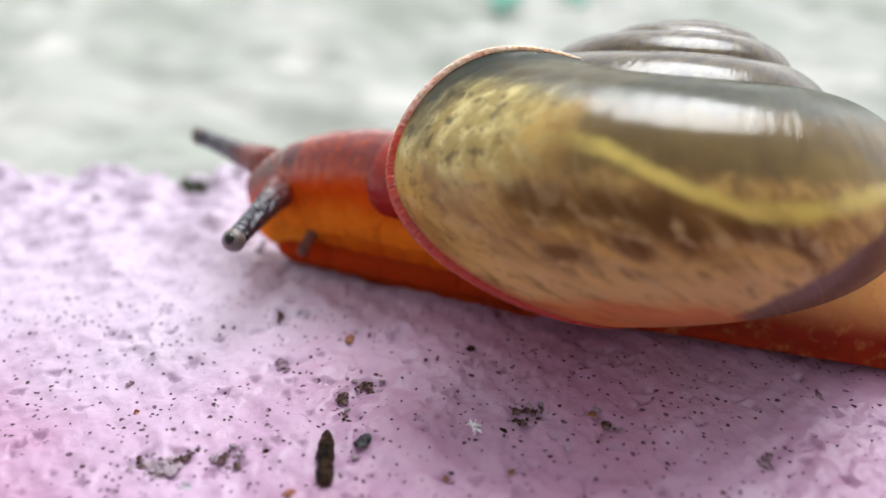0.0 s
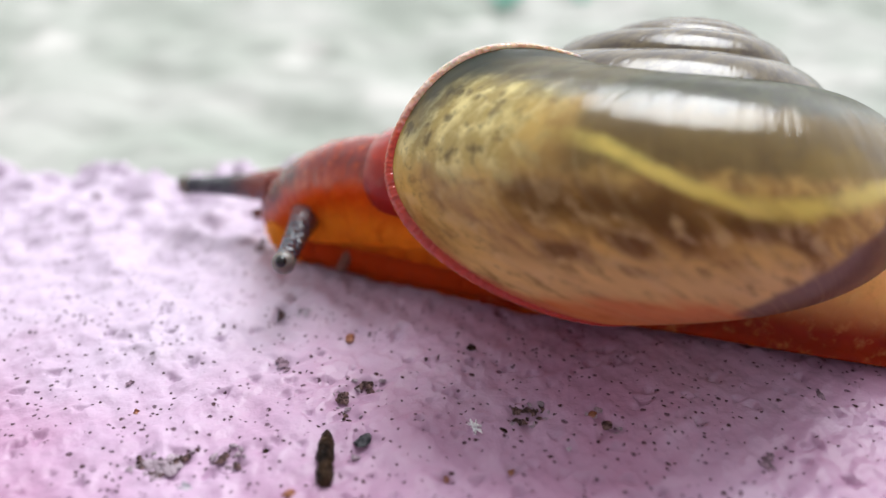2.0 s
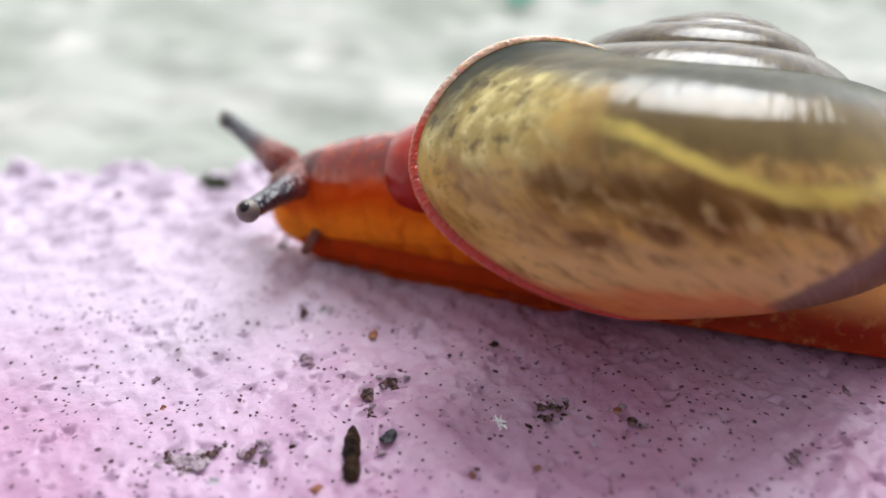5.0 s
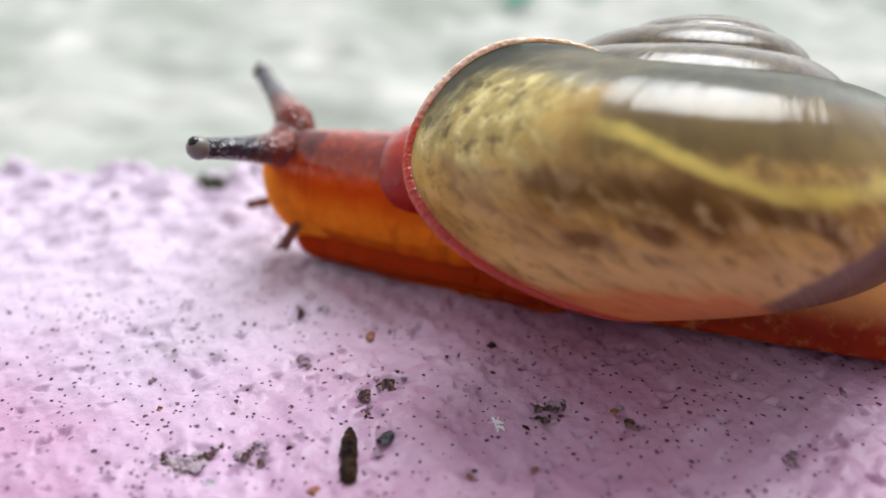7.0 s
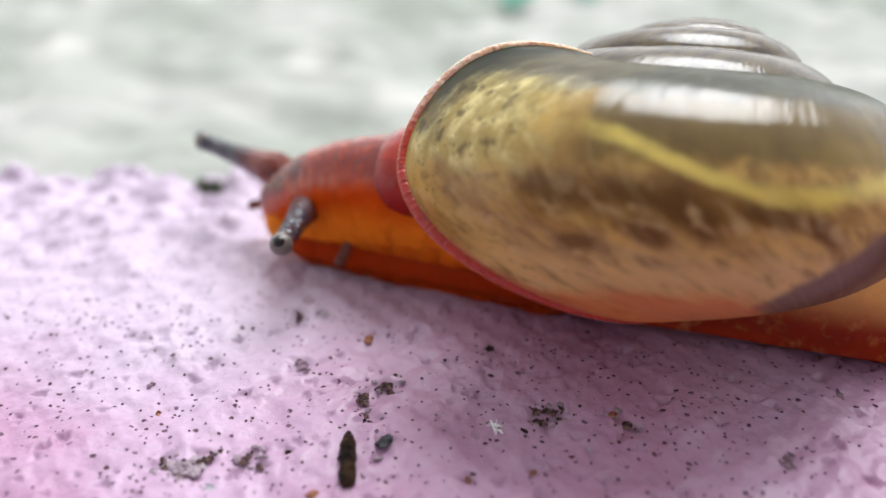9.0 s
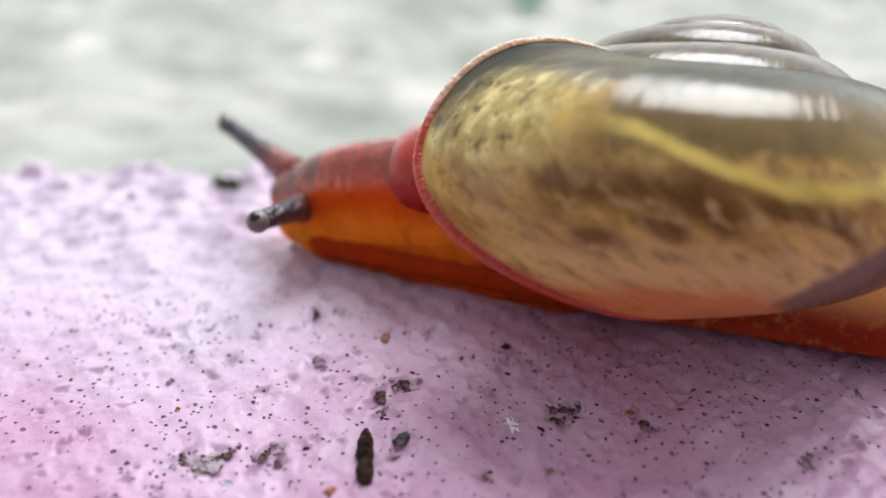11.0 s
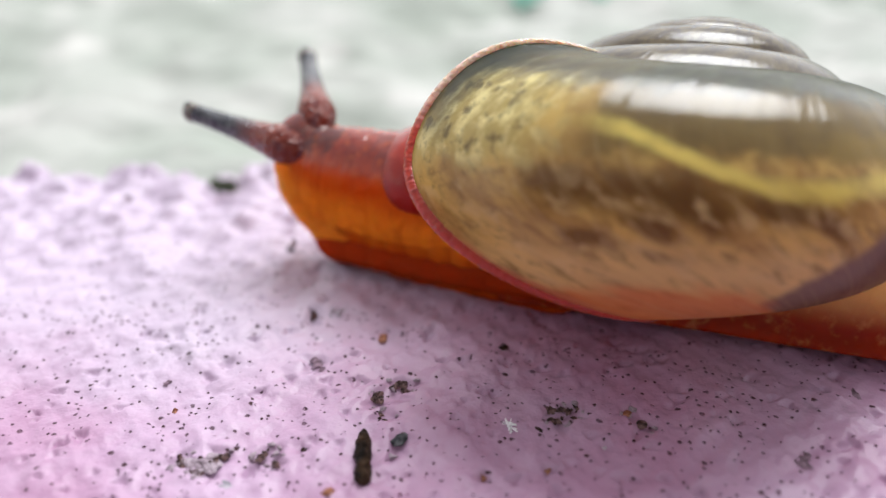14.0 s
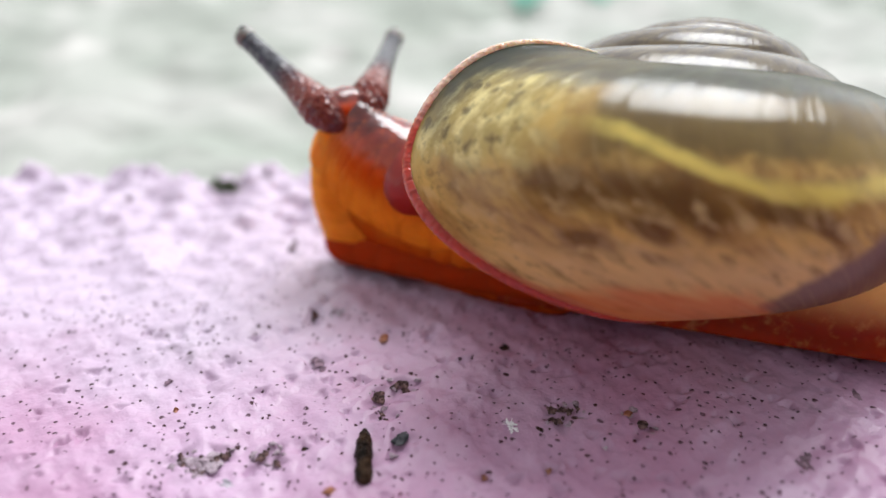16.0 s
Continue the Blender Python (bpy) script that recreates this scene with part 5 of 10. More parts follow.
    walk(PIECES["back5"], [
        (0, mm(-2.304, 26.437, 3.588, 0, -0.294, -16.172)), (0.5, mm(-2.5, 26.494, 3.552, 0, -0.17, -16.172)),
        (1, mm(-2.508, 26.496, 3.477, 0, 0.064, -16.172)), (1.5, mm(-2.383, 26.46, 3.377, 0, -1.111, -16.172)),
        (2, mm(-2.288, 26.432, 3.292, 0, -3.288, -16.172)), (2.5, mm(-2.367, 26.455, 3.337, 0, -2.493, -16.172)),
        (3, mm(-2.492, 26.491, 3.323, 0, -3.394, -16.172)), (3.5, mm(-2.619, 26.528, 3.216, 0, -4.736, -16.172)),
        (4, mm(-2.411, 26.468, 3.199, 0, -5.604, -16.172)), (6.5, mm(-2.464, 26.483, 3.221, 0, -2.764, -16.172)),
        (7, mm(-2.449, 26.479, 3.282, 0, -0.952, -16.172)), (7.5, mm(-2.599, 26.523, 3.407, 0, -1.309, -16.172)),
        (8, mm(-2.663, 26.541, 3.428, 0, -1.955, -16.172)), (8.5, mm(-2.491, 26.491, 3.309, 0, -4.31, -16.172)),
        (9, mm(-2.499, 26.493, 3.248, 0, -4.472, -16.172)), (9.5, mm(-2.441, 26.477, 3.152, 0, -6.007, -16.172)),
        (12, mm(-2.485, 26.489, 3.078, 0, -6.602, -16.172)), (12.5, mm(-2.419, 26.47, 3.155, 0, -3.764, -16.172)),
        (13, mm(-2.379, 26.458, 3.162, 0, -2.736, -16.172)), (13.5, mm(-2.521, 26.5, 3.253, 0, -1.289, -16.172)),
        (14, mm(-2.22, 26.412, 3.385, 0, 1.417, -16.172)), (14.5, mm(-2.125, 26.385, 3.48, 0, 3.7, -16.172)),
        (15, mm(-2.109, 26.38, 3.634, 0, 7.019, -16.172)), (15.5, mm(-1.918, 26.325, 3.701, 0, 10.099, -16.172)),
        (16, mm(-1.711, 26.265, 3.716, 0, 12.058, -16.172)),
    ])
    walk(PIECES["back6"], [
        (0, mm(-2.708, 26.548, 3.576, 0, -2.487, -16.172)), (0.5, mm(-2.918, 26.609, 3.537, 0, -3.163, -16.172)),
        (1, mm(-2.922, 26.61, 3.464, 0, -3.075, -16.172)), (1.5, mm(-2.783, 26.57, 3.353, 0, -4.177, -16.172)),
        (2, mm(-2.675, 26.539, 3.249, 0, -6.626, -16.172)), (2.5, mm(-2.758, 26.563, 3.3, 0, -5.908, -16.172)),
        (3, mm(-2.892, 26.601, 3.275, 0, -7.121, -16.172)), (3.5, mm(-3.038, 26.644, 3.157, 0, -7.771, -16.172)),
        (4, mm(-2.817, 26.58, 3.137, 0, -7.883, -16.172)), (6.5, mm(-2.89, 26.601, 3.193, 0, -2.882, -16.172)),
        (7, mm(-2.869, 26.595, 3.274, 0, -0.757, -16.172)), (7.5, mm(-3.044, 26.645, 3.389, 0, -2.329, -16.172)),
        (8, mm(-3.117, 26.667, 3.4, 0, -3.437, -16.172)), (8.5, mm(-2.92, 26.609, 3.26, 0, -5.888, -16.172)),
        (9, mm(-2.921, 26.61, 3.196, 0, -6.495, -16.172)), (9.5, mm(-2.851, 26.589, 3.086, 0, -8.083, -16.172)),
        (12, mm(-2.922, 26.61, 3.009, 0, -7.284, -16.172)), (12.5, mm(-2.843, 26.587, 3.119, 0, -3.758, -16.172)),
        (13, mm(-2.797, 26.574, 3.138, 0, -2.293, -16.172)), (13.5, mm(-2.954, 26.619, 3.242, 0, -1.022, -16.172)),
        (14, mm(-2.605, 26.518, 3.399, 0, 1.791, -16.172)), (14.5, mm(-2.489, 26.485, 3.513, 0, 4.176, -16.172)),
        (15, mm(-2.464, 26.477, 3.693, 0, 7.499, -16.172)), (15.5, mm(-2.233, 26.41, 3.777, 0, 11.025, -16.172)),
        (16, mm(-1.992, 26.34, 3.798, 0, 13.228, -16.172)),
    ])
    walk(PIECES["back7"], [
        (0, mm(-3.098, 26.656, 3.543, 0, -4.828, -16.172)), (0.5, mm(-3.314, 26.718, 3.494, 0, -6.474, -16.172)),
        (1, mm(-3.312, 26.718, 3.421, 0, -6.584, -16.172)), (1.5, mm(-3.161, 26.674, 3.303, 0, -7.548, -16.172)),
        (2, mm(-3.043, 26.64, 3.178, 0, -10.232, -16.172)), (2.5, mm(-3.127, 26.664, 3.235, 0, -9.676, -16.172)),
        (3, mm(-3.264, 26.704, 3.197, 0, -11.315, -16.172)), (3.5, mm(-3.427, 26.751, 3.072, 0, -11.209, -16.172)),
        (4, mm(-3.202, 26.686, 3.056, 0, -10.37, -16.172)), (6.5, mm(-3.3, 26.714, 3.166, 0, -3.011, -16.172)),
        (7, mm(-3.269, 26.705, 3.268, 0, -0.542, -16.172)), (7.5, mm(-3.468, 26.763, 3.361, 0, -3.447, -16.172)),
        (8, mm(-3.549, 26.787, 3.359, 0, -5.06, -16.172)), (8.5, mm(-3.33, 26.723, 3.197, 0, -7.596, -16.172)),
        (9, mm(-3.321, 26.72, 3.127, 0, -8.711, -16.172)), (9.5, mm(-3.238, 26.697, 3.005, 0, -10.358, -16.172)),
        (12, mm(-3.345, 26.727, 2.935, 0, -8.011, -16.172)), (12.5, mm(-3.253, 26.701, 3.084, 0, -3.752, -16.172)),
        (13, mm(-3.202, 26.686, 3.119, 0, -1.818, -16.172)), (13.5, mm(-3.367, 26.734, 3.233, 0, -0.73, -16.172)),
        (14, mm(-2.976, 26.62, 3.416, 0, 2.194, -16.172)), (14.5, mm(-2.837, 26.58, 3.548, 0, 4.695, -16.172)),
        (15, mm(-2.803, 26.57, 3.753, 0, 8.028, -16.172)), (15.5, mm(-2.529, 26.491, 3.856, 0, 12.058, -16.172)),
        (16, mm(-2.257, 26.412, 3.884, 0, 14.521, -16.172)),
    ])
    walk(PIECES["back8"], [
        (0, mm(-3.474, 26.76, 3.492, 0, -7.319, -16.172)), (0.5, mm(-3.687, 26.822, 3.423, 0, -10.114, -16.172)),
        (1, mm(-3.677, 26.819, 3.35, 0, -10.484, -16.172)), (1.5, mm(-3.519, 26.773, 3.226, 0, -11.23, -16.172)),
        (2, mm(-3.392, 26.737, 3.08, 0, -14.091, -16.172)), (2.5, mm(-3.473, 26.76, 3.141, 0, -13.796, -16.172)),
        (3, mm(-3.608, 26.799, 3.088, 0, -15.986, -16.172)), (3.5, mm(-3.786, 26.851, 2.963, 0, -15.088, -16.172)),
        (4, mm(-3.566, 26.787, 2.958, 0, -13.077, -16.172)), (6.5, mm(-3.692, 26.823, 3.139, 0, -3.151, -16.172)),
        (7, mm(-3.651, 26.812, 3.265, 0, -0.307, -16.172)), (7.5, mm(-3.872, 26.876, 3.324, 0, -4.675, -16.172)),
        (8, mm(-3.96, 26.901, 3.303, 0, -6.843, -16.172)), (8.5, mm(-3.721, 26.832, 3.12, 0, -9.446, -16.172)),
        (9, mm(-3.7, 26.826, 3.041, 0, -11.134, -16.172)), (9.5, mm(-3.604, 26.798, 2.907, 0, -12.848, -16.172)),
        (12, mm(-3.752, 26.841, 2.857, 0, -8.789, -16.172)), (12.5, mm(-3.647, 26.81, 3.051, 0, -3.745, -16.172)),
        (13, mm(-3.593, 26.795, 3.105, 0, -1.308, -16.172)), (13.5, mm(-3.761, 26.844, 3.228, 0, -0.409, -16.172)),
        (14, mm(-3.332, 26.719, 3.435, 0, 2.632, -16.172)), (14.5, mm(-3.169, 26.672, 3.585, 0, 5.262, -16.172)),
        (15, mm(-3.123, 26.659, 3.814, 0, 8.613, -16.172)), (15.5, mm(-2.807, 26.567, 3.937, 0, 13.217, -16.172)),
        (16, mm(-2.506, 26.48, 3.973, 0, 15.954, -16.172)),
    ])
    walk(PIECES["back9"], [
        (0, mm(-3.836, 26.862, 3.42, 0, -9.959, -16.172)), (0.5, mm(-4.038, 26.92, 3.325, 0, -14.085, -16.172)),
        (1, mm(-4.018, 26.914, 3.251, 0, -14.779, -16.172)), (1.5, mm(-3.855, 26.867, 3.123, 0, -15.214, -16.172)),
        (2, mm(-3.722, 26.829, 2.954, 0, -18.171, -16.172)), (2.5, mm(-3.796, 26.85, 3.019, 0, -18.243, -16.172)),
        (3, mm(-3.923, 26.887, 2.948, 0, -21.106, -16.172)), (3.5, mm(-4.115, 26.942, 2.829, 0, -19.434, -16.172)),
        (4, mm(-3.909, 26.883, 2.841, 0, -16.012, -16.172)), (6.5, mm(-4.066, 26.928, 3.111, 0, -3.304, -16.172)),
        (7, mm(-4.014, 26.913, 3.263, 0, -0.046, -16.172)), (7.5, mm(-4.255, 26.983, 3.277, 0, -6.029, -16.172)),
        (8, mm(-4.349, 27.01, 3.234, 0, -8.804, -16.172)), (8.5, mm(-4.093, 26.936, 3.031, 0, -11.448, -16.172)),
        (9, mm(-4.057, 26.926, 2.937, 0, -13.782, -16.172)), (9.5, mm(-3.949, 26.894, 2.792, 0, -15.568, -16.172)),
        (12, mm(-4.144, 26.951, 2.774, 0, -9.622, -16.172)), (12.5, mm(-4.026, 26.917, 3.018, 0, -3.737, -16.172)),
        (13, mm(-3.969, 26.9, 3.096, 0, -0.758, -16.172)), (13.5, mm(-4.135, 26.948, 3.226, 0, -0.054, -16.172)),
        (14, mm(-3.673, 26.814, 3.457, 0, 3.107, -16.172)), (14.5, mm(-3.486, 26.76, 3.625, 0, 5.886, -16.172)),
        (15, mm(-3.426, 26.743, 3.876, 0, 9.263, -16.172)), (15.5, mm(-3.066, 26.638, 4.021, 0, 14.523, -16.172)),
        (16, mm(-2.74, 26.544, 4.066, 0, 17.546, -16.172)),
    ])
    walk(PIECES["back10"], [
        (0, mm(-4.183, 26.959, 3.329, 0, -12.743, -16.172)), (0.5, mm(-4.366, 27.012, 3.2, 0, -18.364, -16.172)),
        (1, mm(-4.334, 27.003, 3.122, 0, -19.443, -16.172)), (1.5, mm(-4.17, 26.956, 2.993, 0, -19.471, -16.172)),
        (2, mm(-4.034, 26.916, 2.801, 0, -22.421, -16.172)), (2.5, mm(-4.097, 26.934, 2.869, 0, -22.965, -16.172)),
        (3, mm(-4.21, 26.967, 2.778, 0, -26.6, -16.172)), (3.5, mm(-4.413, 27.026, 2.669, 0, -24.242, -16.172)),
        (4, mm(-4.231, 26.973, 2.706, 0, -19.18, -16.172)), (6.5, mm(-4.423, 27.029, 3.084, 0, -3.472, -16.172)),
        (7, mm(-4.358, 27.01, 3.264, 0, 0.244, -16.172)), (7.5, mm(-4.617, 27.085, 3.222, 0, -7.528, -16.172)),
        (8, mm(-4.717, 27.114, 3.151, 0, -10.962, -16.172)), (8.5, mm(-4.447, 27.036, 2.928, 0, -13.614, -16.172)),
        (9, mm(-4.393, 27.02, 2.817, 0, -16.666, -16.172)), (9.5, mm(-4.271, 26.985, 2.662, 0, -18.531, -16.172)),
        (12, mm(-4.521, 27.057, 2.687, 0, -10.515, -16.172)), (12.5, mm(-4.39, 27.019, 2.987, 0, -3.729, -16.172)),
        (13, mm(-4.33, 27.002, 3.092, 0, -0.164, -16.172)), (13.5, mm(-4.491, 27.049, 3.227, 0, 0.341, -16.172)),
        (14, mm(-3.999, 26.906, 3.482, 0, 3.625, -16.172)), (14.5, mm(-3.786, 26.844, 3.668, 0, 6.573, -16.172)),
        (15, mm(-3.712, 26.823, 3.939, 0, 9.99, -16.172)), (15.5, mm(-3.307, 26.705, 4.108, 0, 16.005, -16.172)),
        (16, mm(-2.957, 26.604, 4.162, 0, 19.323, -16.172)),
    ])
    walk(PIECES["back11"], [
        (0, mm(-4.517, 27.054, 3.218, 0, -15.66, -16.172)), (0.5, mm(-4.671, 27.099, 3.047, 0, -22.907, -16.172)),
        (1, mm(-4.626, 27.086, 2.966, 0, -24.42, -16.172)), (1.5, mm(-4.464, 27.039, 2.837, 0, -23.95, -16.172)),
        (2, mm(-4.326, 26.999, 2.62, 0, -26.775, -16.172)), (2.5, mm(-4.375, 27.013, 2.69, 0, -27.881, -16.172)),
        (3, mm(-4.469, 27.04, 2.576, 0, -32.337, -16.172)), (3.5, mm(-4.681, 27.102, 2.485, 0, -29.469, -16.172)),
        (4, mm(-4.532, 27.058, 2.553, 0, -22.574, -16.172)), (6.5, mm(-4.763, 27.125, 3.056, 0, -3.657, -16.172)),
        (7, mm(-4.683, 27.102, 3.267, 0, 0.568, -16.172)), (7.5, mm(-4.959, 27.182, 3.156, 0, -9.19, -16.172)),
        (8, mm(-5.063, 27.212, 3.053, 0, -13.338, -16.172)), (8.5, mm(-4.782, 27.131, 2.812, 0, -15.954, -16.172)),
        (9, mm(-4.707, 27.109, 2.68, 0, -19.793, -16.172)), (9.5, mm(-4.572, 27.07, 2.515, 0, -21.742, -16.172)),
        (12, mm(-4.882, 27.16, 2.595, 0, -11.475, -16.172)), (12.5, mm(-4.739, 27.118, 2.958, 0, -3.72, -16.172)),
        (13, mm(-4.678, 27.101, 3.093, 0, 0.479, -16.172)), (13.5, mm(-4.826, 27.144, 3.232, 0, 0.781, -16.172)),
        (14, mm(-4.31, 26.994, 3.51, 0, 4.192, -16.172)), (14.5, mm(-4.071, 26.925, 3.713, 0, 7.335, -16.172)),
        (15, mm(-3.98, 26.898, 4.003, 0, 10.809, -16.172)), (15.5, mm(-3.53, 26.768, 4.196, 0, 17.696, -16.172)),
        (16, mm(-3.159, 26.66, 4.261, 0, 21.312, -16.172)),
    ])
    walk(PIECES["back12"], [
        (0, mm(-4.836, 27.145, 3.088, 0, -18.696, -16.172)), (0.5, mm(-4.954, 27.179, 2.866, 0, -27.642, -16.172)),
        (1, mm(-4.893, 27.162, 2.78, 0, -29.614, -16.172)), (1.5, mm(-4.737, 27.117, 2.654, 0, -28.578, -16.172)),
        (2, mm(-4.599, 27.077, 2.412, 0, -31.158, -16.172)), (2.5, mm(-4.63, 27.086, 2.483, 0, -32.885, -16.172)),
        (3, mm(-4.7, 27.106, 2.344, 0, -38.149, -16.172)), (3.5, mm(-4.919, 27.17, 2.275, 0, -35.019, -16.172)),
        (4, mm(-4.812, 27.138, 2.382, 0, -26.179, -16.172)), (6.5, mm(-5.085, 27.218, 3.029, 0, -3.863, -16.172)),
        (7, mm(-4.989, 27.19, 3.272, 0, 0.933, -16.172)), (7.5, mm(-5.281, 27.274, 3.081, 0, -11.04, -16.172)),
        (8, mm(-5.387, 27.305, 2.942, 0, -15.95, -16.172)), (8.5, mm(-5.098, 27.221, 2.682, 0, -18.477, -16.172)),
        (9, mm(-5, 27.193, 2.527, 0, -23.162, -16.172)), (9.5, mm(-4.851, 27.15, 2.352, 0, -25.197, -16.172)),
        (12, mm(-5.229, 27.259, 2.498, 0, -12.509, -16.172)), (12.5, mm(-5.072, 27.214, 2.93, 0, -3.711, -16.172)),
        (13, mm(-5.011, 27.196, 3.1, 0, 1.178, -16.172)), (13.5, mm(-5.143, 27.234, 3.239, 0, 1.277, -16.172)),
        (14, mm(-4.606, 27.079, 3.54, 0, 4.816, -16.172)), (14.5, mm(-4.34, 27.001, 3.761, 0, 8.183, -16.172)),
        (15, mm(-4.231, 26.97, 4.069, 0, 11.735, -16.172)), (15.5, mm(-3.734, 26.826, 4.288, 0, 19.639, -16.172)),
        (16, mm(-3.345, 26.713, 4.364, 0, 23.543, -16.172)),
    ])
    walk(PIECES["back13"], [
        (0, mm(-5.14, 27.233, 2.938, 0, -21.828, -16.172)), (0.5, mm(-5.214, 27.254, 2.658, 0, -32.477, -16.172)),
        (1, mm(-5.135, 27.232, 2.566, 0, -34.902, -16.172)), (1.5, mm(-4.988, 27.189, 2.444, 0, -33.266, -16.172)),
        (2, mm(-4.853, 27.15, 2.177, 0, -35.491, -16.172)), (2.5, mm(-4.862, 27.152, 2.248, 0, -37.86, -16.172)),
        (3, mm(-4.903, 27.164, 2.081, 0, -40, -16.172)), (3.5, mm(-5.127, 27.229, 2.04, 0, -40, -16.172)),
        (4, mm(-5.072, 27.213, 2.192, 0, -29.966, -16.172)), (6.5, mm(-5.39, 27.305, 3.001, 0, -4.093, -16.172)),
        (7, mm(-5.276, 27.273, 3.279, 0, 1.346, -16.172)), (7.5, mm(-5.582, 27.361, 2.997, 0, -13.105, -16.172)),
        (8, mm(-5.69, 27.392, 2.816, 0, -18.818, -16.172)), (8.5, mm(-5.396, 27.307, 2.539, 0, -21.187, -16.172)),
        (9, mm(-5.271, 27.271, 2.356, 0, -26.762, -16.172)), (9.5, mm(-5.109, 27.224, 2.173, 0, -28.882, -16.172)),
        (12, mm(-5.56, 27.355, 2.397, 0, -13.623, -16.172)), (12.5, mm(-5.391, 27.306, 2.903, 0, -3.7, -16.172)),
        (13, mm(-5.33, 27.288, 3.111, 0, 1.939, -16.172)), (13.5, mm(-5.44, 27.32, 3.249, 0, 1.838, -16.172)),
        (14, mm(-4.888, 27.16, 3.573, 0, 5.504, -16.172)), (14.5, mm(-4.593, 27.074, 3.811, 0, 9.133, -16.172)),
        (15, mm(-4.464, 27.037, 4.135, 0, 12.792, -16.172)), (15.5, mm(-3.92, 26.879, 4.382, 0, 21.885, -16.172)),
        (16, mm(-3.515, 26.762, 4.47, 0, 26.052, -16.172)),
    ])
    walk(PIECES["back14"], [
        (0, mm(-5.431, 27.318, 2.768, 0, -25.032, -16.172)), (0.5, mm(-5.451, 27.323, 2.422, 0, -37.306, -16.172)),
        (1, mm(-5.353, 27.295, 2.323, 0, -40, -16.172)), (1.5, mm(-5.219, 27.256, 2.208, 0, -37.915, -16.172)),
        (2, mm(-5.088, 27.218, 1.914, 0, -39.698, -16.172)), (2.5, mm(-5.072, 27.213, 1.984, 0, -40, -16.172)),
        (3, mm(-5.078, 27.215, 1.787, 0, -40, -16.172)), (3.5, mm(-5.305, 27.281, 1.781, 0, -40, -16.172)),
        (4, mm(-5.31, 27.283, 1.984, 0, -33.895, -16.172)), (6.5, mm(-5.677, 27.389, 2.973, 0, -4.35, -16.172)),
        (7, mm(-5.545, 27.351, 3.289, 0, 1.819, -16.172)), (7.5, mm(-5.862, 27.443, 2.903, 0, -15.413, -16.172)),
        (8, mm(-5.971, 27.474, 2.677, 0, -21.954, -16.172)), (8.5, mm(-5.675, 27.388, 2.383, 0, -24.084, -16.172)),
        (9, mm(-5.521, 27.344, 2.168, 0, -30.57, -16.172)), (9.5, mm(-5.345, 27.293, 1.978, 0, -32.769, -16.172)),
        (12, mm(-5.876, 27.447, 2.292, 0, -14.826, -16.172)), (12.5, mm(-5.694, 27.394, 2.877, 0, -3.688, -16.172)),
        (13, mm(-5.634, 27.377, 3.127, 0, 2.771, -16.172)), (13.5, mm(-5.718, 27.401, 3.263, 0, 2.478, -16.172)),
        (14, mm(-5.154, 27.237, 3.609, 0, 6.266, -16.172)), (14.5, mm(-4.83, 27.143, 3.864, 0, 10.202, -16.172)),
        (15, mm(-4.679, 27.1, 4.202, 0, 14.008, -16.172)), (15.5, mm(-4.087, 26.928, 4.478, 0, 24.497, -16.172)),
        (16, mm(-3.67, 26.807, 4.579, 0, 28.875, -16.172)),
    ])
    walk(PIECES["back15"], [
        (0, mm(-5.707, 27.399, 2.579, 0, -28.278, -16.172)), (0.5, mm(-5.666, 27.387, 2.206, 0, -40, -16.172)),
        (1, mm(-5.546, 27.352, 2.132, 0, -40, -16.172)), (1.5, mm(-5.429, 27.318, 2.033, 0, -40, -16.172)),
        (2, mm(-5.304, 27.282, 1.711, 0, -40, -16.172)), (2.5, mm(-5.259, 27.269, 1.779, 0, -40, -16.172)),
        (3, mm(-5.224, 27.259, 1.549, 0, -40, -16.172)), (3.5, mm(-5.452, 27.325, 1.569, 0, -40, -16.172)),
        (4, mm(-5.528, 27.347, 1.799, 0, -37.913, -16.172)), (6.5, mm(-5.947, 27.468, 2.946, 0, -4.641, -16.172)),
        (7, mm(-5.794, 27.424, 3.301, 0, 2.365, -16.172)), (7.5, mm(-6.122, 27.519, 2.8, 0, -17.996, -16.172)),
        (8, mm(-6.23, 27.551, 2.524, 0, -25.363, -16.172)), (8.5, mm(-5.935, 27.465, 2.214, 0, -27.163, -16.172)),
        (9, mm(-5.749, 27.411, 1.996, 0, -34.545, -16.172)), (9.5, mm(-5.559, 27.356, 1.806, 0, -36.815, -16.172)),
        (12, mm(-6.177, 27.535, 2.182, 0, -16.128, -16.172)), (12.5, mm(-5.983, 27.479, 2.853, 0, -3.675, -16.172)),
        (13, mm(-5.924, 27.462, 3.148, 0, 3.684, -16.172)), (13.5, mm(-5.977, 27.477, 3.28, 0, 3.215, -16.172)),
        (14, mm(-5.406, 27.312, 3.648, 0, 7.116, -16.172)), (14.5, mm(-5.051, 27.209, 3.919, 0, 11.414, -16.172)),
        (15, mm(-4.877, 27.158, 4.271, 0, 15.419, -16.172)), (15.5, mm(-4.236, 26.972, 4.577, 0, 27.552, -16.172)),
        (16, mm(-3.808, 26.848, 4.692, 0, 32.049, -16.172)),
    ])
